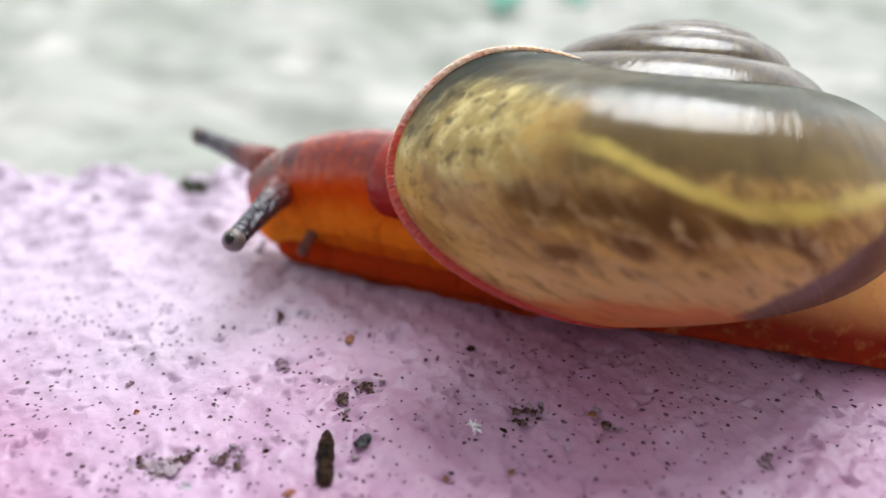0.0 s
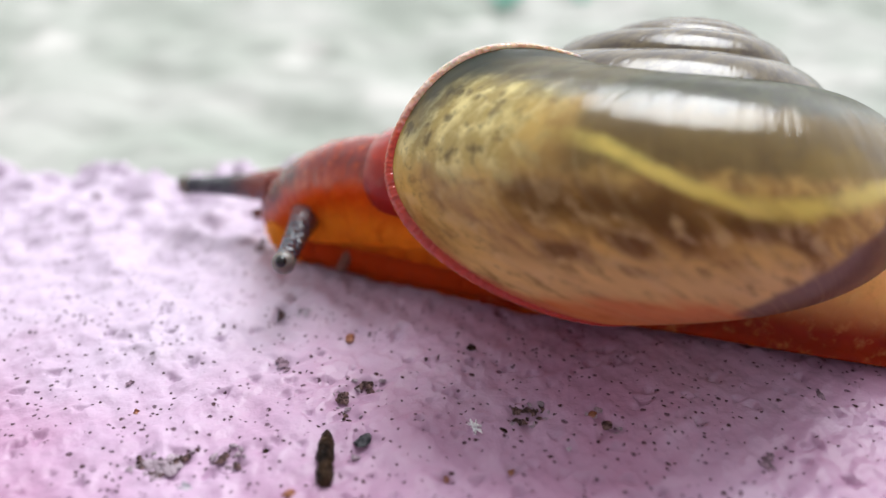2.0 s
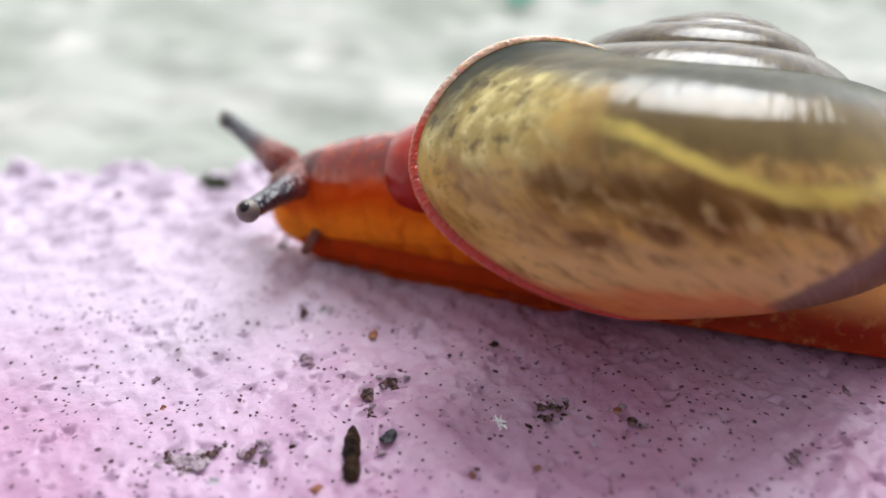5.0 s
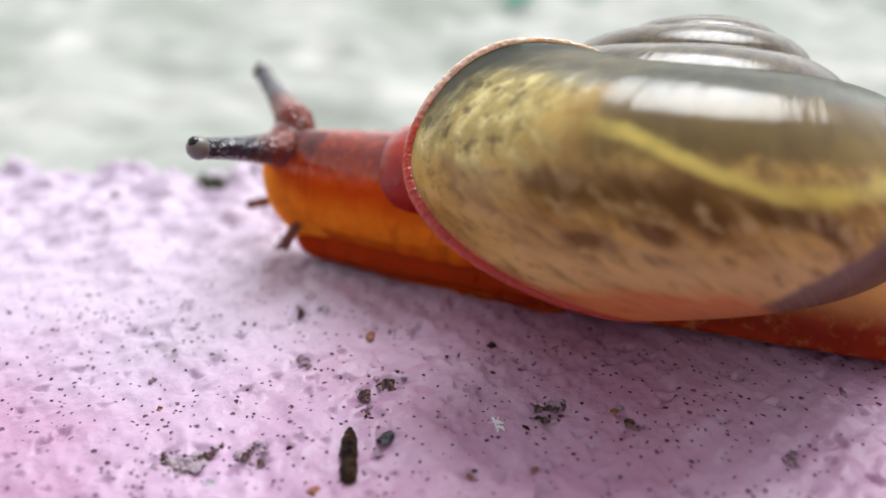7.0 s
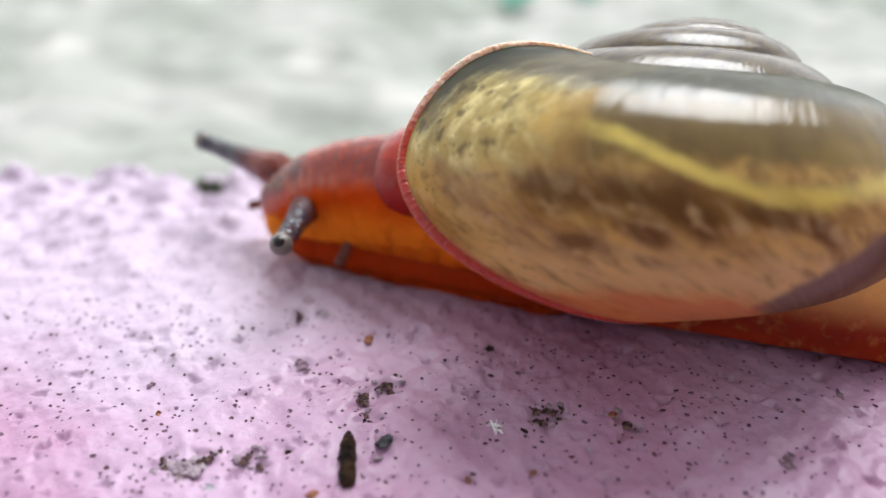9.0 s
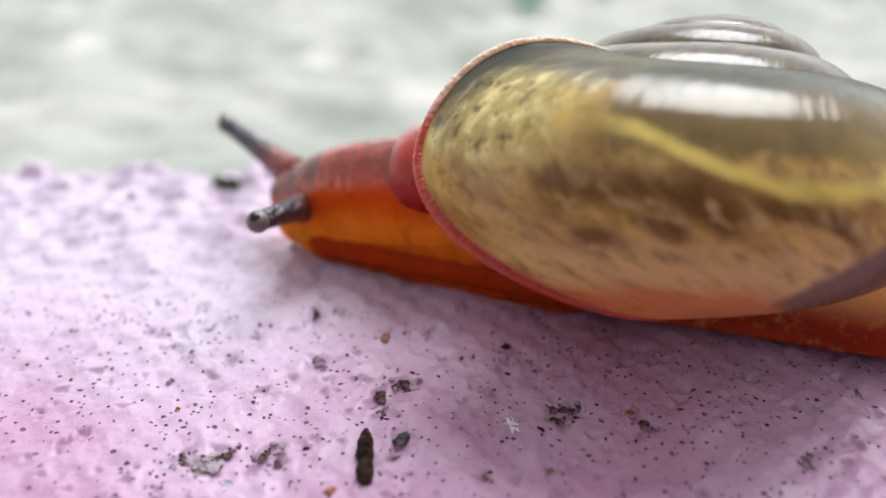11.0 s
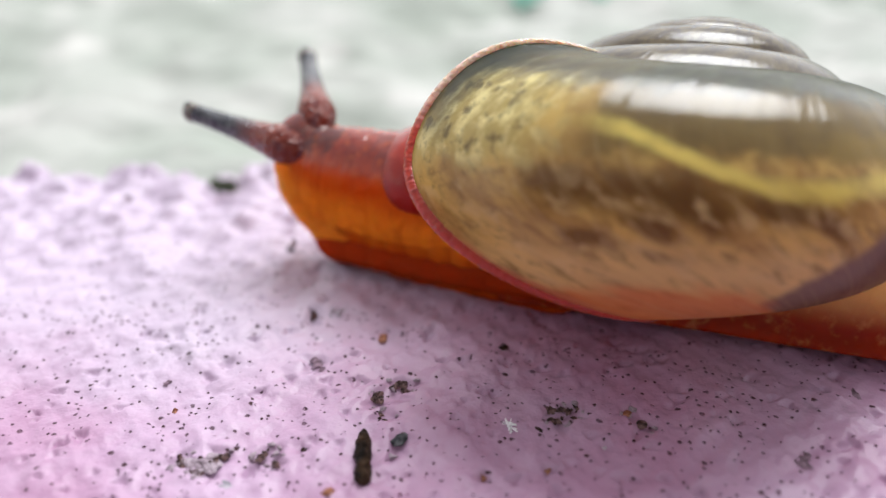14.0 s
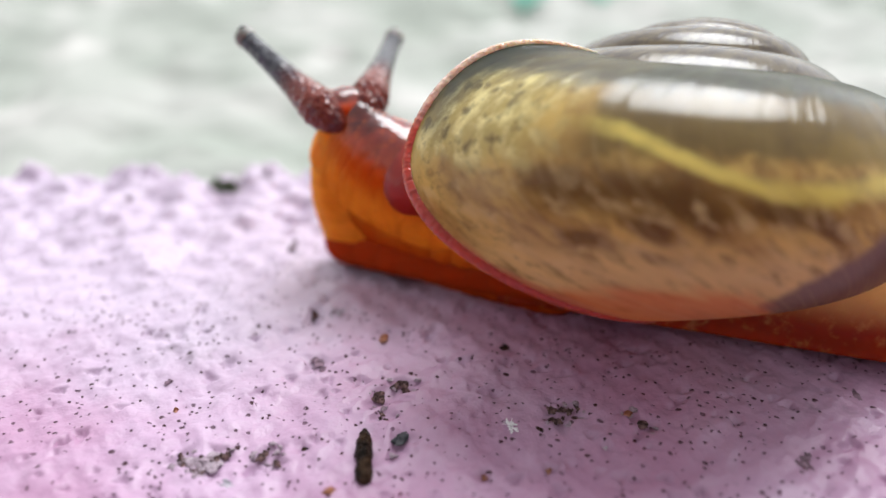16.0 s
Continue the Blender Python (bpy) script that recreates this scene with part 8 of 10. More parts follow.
    walk(PIECES["face0"], [
        (0, mm(-6.108, 27.52, 1.991, 0, 0, -16.172)), (0.5, mm(-5.98, 27.482, 1.54, 0, 0, -16.172)), (1, mm(-5.811, 27.434, 1.513, 0, 0, -16.172)),
        (1.5, mm(-5.736, 27.412, 1.451, 0, 0, -16.172)), (2, mm(-5.632, 27.382, 1.071, 0, 0, -16.172)),
        (2.5, mm(-5.517, 27.348, 1.133, 0, 0, -16.172)), (3, mm(-5.384, 27.31, 0.83, 0, 0, -16.172)), (3.5, mm(-5.608, 27.375, 0.921, 0, 0, -16.172)),
        (4, mm(-5.853, 27.446, 1.222, 0, 0, -16.172)), (6.5, mm(-6.387, 27.6, 2.74, 0, 0, -16.172)), (7, mm(-6.189, 27.543, 3.181, 0, 0, -16.172)),
        (7.5, mm(-6.533, 27.643, 2.416, 0, 0, -16.172)), (8, mm(-6.636, 27.673, 2.026, 0, 0, -16.172)),
        (8.5, mm(-6.352, 27.59, 1.684, 0, 0, -16.172)), (9, mm(-6.094, 27.516, 1.453, 0, 0, -16.172)),
        (9.5, mm(-5.874, 27.452, 1.264, 0, 0, -16.172)), (12, mm(-6.685, 27.687, 1.798, 0, 0, -16.172)),
        (12.5, mm(-6.466, 27.623, 2.659, 0, 0, -16.172)), (13, mm(-6.414, 27.608, 3.056, 0, 0, -16.172)),
        (13.5, mm(-6.388, 27.601, 3.172, 0, 0, -16.172)), (14, mm(-5.817, 27.435, 3.583, 0, 0, -16.172)),
        (14.5, mm(-5.398, 27.314, 3.888, 0, 0, -16.172)), (15, mm(-5.173, 27.249, 4.261, 0, 0, -16.172)),
        (15.5, mm(-4.431, 27.033, 4.632, 0, 0, -16.172)), (16, mm(-3.99, 26.905, 4.779, 0, 0, -16.172)),
    ])
    walk(PIECES["face1"], [
        (0, mm(-6.072, 27.509, 1.91, 0, 0, -16.172)), (0.5, mm(-5.953, 27.475, 1.515, 0, 0, -16.172)), (1, mm(-5.804, 27.432, 1.492, 0, 0, -16.172)),
        (1.5, mm(-5.731, 27.41, 1.437, 0, 0, -16.172)), (2, mm(-5.639, 27.384, 1.105, 0, 0, -16.172)),
        (2.5, mm(-5.507, 27.346, 1.159, 0, 0, -16.172)), (3, mm(-5.373, 27.307, 0.894, 0, 0, -16.172)),
        (3.5, mm(-5.622, 27.379, 0.974, 0, 0, -16.172)), (4, mm(-5.868, 27.45, 1.237, 0, 0, -16.172)),
        (6.5, mm(-6.329, 27.584, 2.565, 0, 0, -16.172)), (7, mm(-6.149, 27.532, 2.951, 0, 0, -16.172)),
        (7.5, mm(-6.456, 27.621, 2.281, 0, 0, -16.172)), (8, mm(-6.578, 27.656, 1.94, 0, 0, -16.172)),
        (8.5, mm(-6.329, 27.584, 1.641, 0, 0, -16.172)), (9, mm(-6.101, 27.518, 1.439, 0, 0, -16.172)),
        (9.5, mm(-5.921, 27.466, 1.274, 0, 0, -16.172)), (12, mm(-6.566, 27.653, 1.741, 0, 0, -16.172)),
        (12.5, mm(-6.384, 27.6, 2.494, 0, 0, -16.172)), (13, mm(-6.33, 27.584, 2.841, 0, 0, -16.172)),
        (13.5, mm(-6.272, 27.567, 2.943, 0, 0, -16.172)), (14, mm(-5.743, 27.414, 3.303, 0, 0, -16.172)),
        (14.5, mm(-5.353, 27.301, 3.569, 0, 0, -16.172)), (15, mm(-5.154, 27.243, 3.896, 0, 0, -16.172)),
        (15.5, mm(-4.496, 27.052, 4.221, 0, 0, -16.172)), (16, mm(-4.092, 26.935, 4.349, 0, 0, -16.172)),
    ])
    walk(PIECES["face2"], [
        (0, mm(-6.036, 27.499, 1.828, 0, 0, -16.172)), (0.5, mm(-5.907, 27.462, 1.49, 0, 0, -16.172)), (1, mm(-5.776, 27.424, 1.47, 0, 0, -16.172)),
        (1.5, mm(-5.705, 27.403, 1.423, 0, 0, -16.172)), (2, mm(-5.626, 27.38, 1.138, 0, 0, -16.172)),
        (2.5, mm(-5.478, 27.337, 1.184, 0, 0, -16.172)), (3, mm(-5.343, 27.298, 0.957, 0, 0, -16.172)),
        (3.5, mm(-5.617, 27.378, 1.026, 0, 0, -16.172)), (4, mm(-5.863, 27.449, 1.252, 0, 0, -16.172)),
        (6.5, mm(-6.252, 27.562, 2.39, 0, 0, -16.172)), (7, mm(-6.089, 27.514, 2.721, 0, 0, -16.172)), (7.5, mm(-6.36, 27.593, 2.147, 0, 0, -16.172)),
        (8, mm(-6.499, 27.633, 1.854, 0, 0, -16.172)), (8.5, mm(-6.287, 27.572, 1.598, 0, 0, -16.172)), (9, mm(-6.089, 27.515, 1.425, 0, 0, -16.172)),
        (9.5, mm(-5.949, 27.474, 1.283, 0, 0, -16.172)), (12, mm(-6.428, 27.613, 1.684, 0, 0, -16.172)),
        (12.5, mm(-6.283, 27.571, 2.329, 0, 0, -16.172)), (13, mm(-6.227, 27.554, 2.627, 0, 0, -16.172)),
        (13.5, mm(-6.136, 27.528, 2.714, 0, 0, -16.172)), (14, mm(-5.649, 27.387, 3.022, 0, 0, -16.172)),
        (14.5, mm(-5.289, 27.283, 3.251, 0, 0, -16.172)), (15, mm(-5.116, 27.232, 3.531, 0, 0, -16.172)),
        (15.5, mm(-4.542, 27.066, 3.809, 0, 0, -16.172)), (16, mm(-4.174, 26.959, 3.919, 0, 0, -16.172)),
    ])
    walk(PIECES["face3"], [
        (0, mm(-6, 27.489, 1.747, 0, 0, -16.172)), (0.5, mm(-5.824, 27.438, 1.465, 0, 0, -16.172)), (1, mm(-5.713, 27.406, 1.448, 0, 0, -16.172)),
        (1.5, mm(-5.644, 27.386, 1.409, 0, 0, -16.172)), (2, mm(-5.577, 27.366, 1.172, 0, 0, -16.172)),
        (2.5, mm(-5.412, 27.318, 1.21, 0, 0, -16.172)), (3, mm(-5.276, 27.279, 1.021, 0, 0, -16.172)),
        (3.5, mm(-5.575, 27.366, 1.078, 0, 0, -16.172)), (4, mm(-5.822, 27.437, 1.266, 0, 0, -16.172)),
        (6.5, mm(-6.139, 27.529, 2.215, 0, 0, -16.172)), (7, mm(-5.993, 27.487, 2.491, 0, 0, -16.172)),
        (7.5, mm(-6.228, 27.555, 2.012, 0, 0, -16.172)), (8, mm(-6.385, 27.6, 1.769, 0, 0, -16.172)), (8.5, mm(-6.209, 27.549, 1.555, 0, 0, -16.172)),
        (9, mm(-6.041, 27.501, 1.411, 0, 0, -16.172)), (9.5, mm(-5.941, 27.472, 1.293, 0, 0, -16.172)),
        (12, mm(-6.253, 27.562, 1.627, 0, 0, -16.172)), (12.5, mm(-6.146, 27.531, 2.164, 0, 0, -16.172)),
        (13, mm(-6.087, 27.514, 2.412, 0, 0, -16.172)), (13.5, mm(-5.964, 27.478, 2.485, 0, 0, -16.172)),
        (14, mm(-5.519, 27.35, 2.742, 0, 0, -16.172)), (14.5, mm(-5.189, 27.254, 2.932, 0, 0, -16.172)),
        (15, mm(-5.041, 27.211, 3.166, 0, 0, -16.172)), (15.5, mm(-4.551, 27.069, 3.398, 0, 0, -16.172)),
        (16, mm(-4.22, 26.973, 3.489, 0, 0, -16.172)),
    ])
    walk(PIECES["face4"], [
        (0, mm(-5.935, 27.47, 1.666, 0, 0, -16.172)), (0.5, mm(-5.695, 27.401, 1.44, 0, 0, -16.172)), (1, mm(-5.602, 27.374, 1.427, 0, 0, -16.172)),
        (1.5, mm(-5.535, 27.354, 1.395, 0, 0, -16.172)), (2, mm(-5.481, 27.338, 1.205, 0, 0, -16.172)), (2.5, mm(-5.3, 27.286, 1.236, 0, 0, -16.172)),
        (3, mm(-5.162, 27.246, 1.085, 0, 0, -16.172)), (3.5, mm(-5.486, 27.34, 1.131, 0, 0, -16.172)), (4, mm(-5.734, 27.412, 1.281, 0, 0, -16.172)),
        (6.5, mm(-5.978, 27.483, 2.04, 0, 0, -16.172)), (7, mm(-5.849, 27.445, 2.261, 0, 0, -16.172)),
        (7.5, mm(-6.048, 27.503, 1.878, 0, 0, -16.172)), (8, mm(-6.223, 27.554, 1.683, 0, 0, -16.172)),
        (8.5, mm(-6.083, 27.513, 1.512, 0, 0, -16.172)), (9, mm(-5.945, 27.473, 1.397, 0, 0, -16.172)),
        (9.5, mm(-5.886, 27.456, 1.302, 0, 0, -16.172)), (12, mm(-6.031, 27.498, 1.569, 0, 0, -16.172)),
        (12.5, mm(-5.962, 27.478, 1.999, 0, 0, -16.172)), (13, mm(-5.9, 27.46, 2.198, 0, 0, -16.172)),
        (13.5, mm(-5.744, 27.415, 2.256, 0, 0, -16.172)), (14, mm(-5.342, 27.298, 2.461, 0, 0, -16.172)),
        (14.5, mm(-5.041, 27.211, 2.614, 0, 0, -16.172)), (15, mm(-4.919, 27.176, 2.801, 0, 0, -16.172)),
        (15.5, mm(-4.514, 27.058, 2.986, 0, 0, -16.172)), (16, mm(-4.218, 26.972, 3.059, 0, 0, -16.172)),
    ])
    walk(PIECES["face5"], [
        (0, mm(-5.766, 27.422, 1.584, 0, 0, -16.172)), (0.5, mm(-5.514, 27.348, 1.415, 0, 0, -16.172)), (1, mm(-5.44, 27.327, 1.405, 0, 0, -16.172)),
        (1.5, mm(-5.375, 27.308, 1.382, 0, 0, -16.172)), (2, mm(-5.333, 27.296, 1.239, 0, 0, -16.172)),
        (2.5, mm(-5.136, 27.239, 1.262, 0, 0, -16.172)), (3, mm(-4.997, 27.198, 1.149, 0, 0, -16.172)), (3.5, mm(-5.345, 27.3, 1.183, 0, 0, -16.172)),
        (4, mm(-5.595, 27.372, 1.296, 0, 0, -16.172)), (6.5, mm(-5.766, 27.421, 1.865, 0, 0, -16.172)), (7, mm(-5.655, 27.389, 2.03, 0, 0, -16.172)),
        (7.5, mm(-5.818, 27.436, 1.743, 0, 0, -16.172)), (8, mm(-6.01, 27.492, 1.597, 0, 0, -16.172)),
        (8.5, mm(-5.906, 27.462, 1.469, 0, 0, -16.172)), (9, mm(-5.799, 27.431, 1.382, 0, 0, -16.172)),
        (9.5, mm(-5.779, 27.425, 1.312, 0, 0, -16.172)), (12, mm(-5.758, 27.419, 1.512, 0, 0, -16.172)),
        (12.5, mm(-5.726, 27.41, 1.835, 0, 0, -16.172)), (13, mm(-5.662, 27.391, 1.983, 0, 0, -16.172)),
        (13.5, mm(-5.474, 27.337, 2.027, 0, 0, -16.172)), (14, mm(-5.114, 27.232, 2.181, 0, 0, -16.172)),
        (14.5, mm(-4.842, 27.154, 2.295, 0, 0, -16.172)), (15, mm(-4.746, 27.126, 2.436, 0, 0, -16.172)),
        (15.5, mm(-4.424, 27.032, 2.575, 0, 0, -16.172)), (16, mm(-4.166, 26.957, 2.63, 0, 0, -16.172)),
    ])
    walk(PIECES["face6"], [
        (0, mm(-5.551, 27.359, 1.503, 0, 0, -16.172)), (0.5, mm(-5.286, 27.282, 1.39, 0, 0, -16.172)), (1, mm(-5.231, 27.266, 1.383, 0, 0, -16.172)),
        (1.5, mm(-5.167, 27.248, 1.368, 0, 0, -16.172)), (2, mm(-5.138, 27.24, 1.273, 0, 0, -16.172)),
        (2.5, mm(-4.925, 27.178, 1.288, 0, 0, -16.172)), (3, mm(-4.784, 27.137, 1.212, 0, 0, -16.172)),
        (3.5, mm(-5.158, 27.245, 1.235, 0, 0, -16.172)), (4, mm(-5.408, 27.318, 1.311, 0, 0, -16.172)),
        (6.5, mm(-5.507, 27.347, 1.69, 0, 0, -16.172)), (7, mm(-5.413, 27.319, 1.8, 0, 0, -16.172)), (7.5, mm(-5.54, 27.356, 1.609, 0, 0, -16.172)),
        (8, mm(-5.749, 27.417, 1.511, 0, 0, -16.172)), (8.5, mm(-5.682, 27.397, 1.426, 0, 0, -16.172)), (9, mm(-5.605, 27.375, 1.368, 0, 0, -16.172)),
        (9.5, mm(-5.625, 27.381, 1.321, 0, 0, -16.172)), (12, mm(-5.438, 27.327, 1.455, 0, 0, -16.172)),
        (12.5, mm(-5.443, 27.328, 1.67, 0, 0, -16.172)), (13, mm(-5.377, 27.309, 1.769, 0, 0, -16.172)),
        (13.5, mm(-5.156, 27.245, 1.798, 0, 0, -16.172)), (14, mm(-4.838, 27.153, 1.901, 0, 0, -16.172)),
        (14.5, mm(-4.596, 27.082, 1.977, 0, 0, -16.172)), (15, mm(-4.526, 27.062, 2.07, 0, 0, -16.172)),
        (15.5, mm(-4.288, 26.993, 2.163, 0, 0, -16.172)), (16, mm(-4.066, 26.929, 2.2, 0, 0, -16.172)),
    ])
    walk(PIECES["face7"], [
        (0, mm(-5.299, 27.287, 1.421, 0, 0, -16.172)), (0.5, mm(-5.022, 27.206, 1.365, 0, 0, -16.172)), (1, mm(-4.985, 27.195, 1.362, 0, 0, -16.172)),
        (1.5, mm(-4.924, 27.178, 1.354, 0, 0, -16.172)), (2, mm(-4.907, 27.173, 1.306, 0, 0, -16.172)),
        (2.5, mm(-4.677, 27.106, 1.314, 0, 0, -16.172)), (3, mm(-4.536, 27.065, 1.276, 0, 0, -16.172)),
        (3.5, mm(-4.934, 27.181, 1.288, 0, 0, -16.172)), (4, mm(-5.185, 27.253, 1.325, 0, 0, -16.172)),
        (6.5, mm(-5.211, 27.261, 1.515, 0, 0, -16.172)), (7, mm(-5.135, 27.239, 1.57, 0, 0, -16.172)),
        (7.5, mm(-5.225, 27.265, 1.474, 0, 0, -16.172)), (8, mm(-5.453, 27.331, 1.426, 0, 0, -16.172)),
        (8.5, mm(-5.421, 27.322, 1.383, 0, 0, -16.172)), (9, mm(-5.374, 27.308, 1.354, 0, 0, -16.172)),
        (9.5, mm(-5.435, 27.326, 1.331, 0, 0, -16.172)), (12, mm(-5.082, 27.223, 1.397, 0, 0, -16.172)),
        (12.5, mm(-5.124, 27.236, 1.505, 0, 0, -16.172)), (13, mm(-5.055, 27.216, 1.554, 0, 0, -16.172)),
        (13.5, mm(-4.802, 27.142, 1.569, 0, 0, -16.172)), (14, mm(-4.526, 27.062, 1.62, 0, 0, -16.172)),
        (14.5, mm(-4.313, 27.001, 1.658, 0, 0, -16.172)), (15, mm(-4.269, 26.988, 1.705, 0, 0, -16.172)),
        (15.5, mm(-4.116, 26.943, 1.752, 0, 0, -16.172)), (16, mm(-3.93, 26.89, 1.77, 0, 0, -16.172)),
    ])
    walk(PIECES["face8"], [
        (0, mm(-5.028, 27.208, 1.34, 0, 0, -16.172)), (0.5, mm(-4.738, 27.124, 1.34, 0, 0, -16.172)), (1, mm(-4.72, 27.119, 1.34, 0, 0, -16.172)),
        (1.5, mm(-4.661, 27.102, 1.34, 0, 0, -16.172)), (2, mm(-4.657, 27.1, 1.34, 0, 0, -16.172)), (2.5, mm(-4.41, 27.029, 1.34, 0, 0, -16.172)),
        (3, mm(-4.267, 26.988, 1.34, 0, 0, -16.172)), (3.5, mm(-4.691, 27.11, 1.34, 0, 0, -16.172)), (4, mm(-4.943, 27.183, 1.34, 0, 0, -16.172)),
        (6.5, mm(-4.896, 27.17, 1.34, 0, 0, -16.172)), (7, mm(-4.837, 27.153, 1.34, 0, 0, -16.172)), (7.5, mm(-4.892, 27.169, 1.34, 0, 0, -16.172)),
        (8, mm(-5.137, 27.24, 1.34, 0, 0, -16.172)), (8.5, mm(-5.141, 27.241, 1.34, 0, 0, -16.172)), (9, mm(-5.125, 27.236, 1.34, 0, 0, -16.172)),
        (9.5, mm(-5.226, 27.265, 1.34, 0, 0, -16.172)), (12, mm(-4.706, 27.115, 1.34, 0, 0, -16.172)),
        (12.5, mm(-4.786, 27.138, 1.34, 0, 0, -16.172)), (13, mm(-4.714, 27.117, 1.34, 0, 0, -16.172)),
        (13.5, mm(-4.429, 27.034, 1.34, 0, 0, -16.172)), (14, mm(-4.195, 26.966, 1.34, 0, 0, -16.172)),
        (14.5, mm(-4.011, 26.913, 1.34, 0, 0, -16.172)), (15, mm(-3.993, 26.908, 1.34, 0, 0, -16.172)),
        (15.5, mm(-3.923, 26.888, 1.34, 0, 0, -16.172)), (16, mm(-3.775, 26.845, 1.34, 0, 0, -16.172)),
    ])
    walk(PIECES["sole0"], [
        (0, mm(4.52, 24.439, 0.966, 0, 0, -16.172)), (0.5, mm(4.52, 24.439, 0.966, 0, 0, -16.172)), (1, mm(4.52, 24.439, 0.966, 0, 0, -16.172)),
        (1.5, mm(4.52, 24.439, 0.966, 0, 0, -16.172)), (2, mm(4.52, 24.439, 0.966, 0, 0, -16.172)), (2.5, mm(4.52, 24.439, 0.966, 0, 0, -16.172)),
        (3, mm(4.52, 24.439, 0.966, 0, 0, -16.172)), (3.5, mm(4.52, 24.439, 0.966, 0, 0, -16.172)), (4, mm(4.52, 24.439, 0.966, 0, 0, -16.172)),
        (6.5, mm(4.52, 24.439, 0.966, 0, 0, -16.172)), (7, mm(4.52, 24.439, 0.966, 0, 0, -16.172)), (7.5, mm(4.52, 24.439, 0.966, 0, 0, -16.172)),
        (8, mm(4.52, 24.439, 0.966, 0, 0, -16.172)), (8.5, mm(4.52, 24.439, 0.966, 0, 0, -16.172)), (9, mm(4.52, 24.439, 0.966, 0, 0, -16.172)),
        (9.5, mm(4.52, 24.439, 0.966, 0, 0, -16.172)), (12, mm(4.52, 24.439, 0.966, 0, 0, -16.172)), (12.5, mm(4.52, 24.439, 0.966, 0, 0, -16.172)),
        (13, mm(4.52, 24.439, 0.966, 0, 0, -16.172)), (13.5, mm(4.52, 24.439, 0.966, 0, 0, -16.172)), (14, mm(4.52, 24.439, 0.966, 0, 0, -16.172)),
        (14.5, mm(4.52, 24.439, 0.966, 0, 0, -16.172)), (15, mm(4.52, 24.439, 0.966, 0, 0, -16.172)), (15.5, mm(4.52, 24.439, 0.966, 0, 0, -16.172)),
        (16, mm(4.52, 24.439, 0.966, 0, 0, -16.172)),
    ])
    walk(PIECES["sole1"], [
        (0, mm(3.635, 24.696, 0.953, 0, 0, -16.172)), (0.5, mm(3.664, 24.687, 0.953, 0, 0, -16.172)), (1, mm(3.666, 24.687, 0.953, 0, 0, -16.172)),
        (1.5, mm(3.672, 24.685, 0.953, 0, 0, -16.172)), (2, mm(3.672, 24.685, 0.953, 0, 0, -16.172)), (2.5, mm(3.697, 24.678, 0.953, 0, 0, -16.172)),
        (3, mm(3.711, 24.674, 0.953, 0, 0, -16.172)), (3.5, mm(3.669, 24.686, 0.953, 0, 0, -16.172)), (4, mm(3.644, 24.693, 0.953, 0, 0, -16.172)),
        (6.5, mm(3.648, 24.692, 0.953, 0, 0, -16.172)), (7, mm(3.654, 24.69, 0.953, 0, 0, -16.172)), (7.5, mm(3.649, 24.692, 0.953, 0, 0, -16.172)),
        (8, mm(3.624, 24.699, 0.953, 0, 0, -16.172)), (8.5, mm(3.624, 24.699, 0.953, 0, 0, -16.172)), (9, mm(3.625, 24.699, 0.953, 0, 0, -16.172)),
        (9.5, mm(3.615, 24.702, 0.953, 0, 0, -16.172)), (12, mm(3.667, 24.686, 0.953, 0, 0, -16.172)),
        (12.5, mm(3.659, 24.689, 0.953, 0, 0, -16.172)), (13, mm(3.666, 24.687, 0.953, 0, 0, -16.172)),
        (13.5, mm(3.695, 24.678, 0.953, 0, 0, -16.172)), (14, mm(3.718, 24.672, 0.953, 0, 0, -16.172)),
        (14.5, mm(3.737, 24.666, 0.953, 0, 0, -16.172)), (15, mm(3.739, 24.666, 0.953, 0, 0, -16.172)),
        (15.5, mm(3.746, 24.664, 0.953, 0, 0, -16.172)), (16, mm(3.76, 24.659, 0.953, 0, 0, -16.172)),
    ])
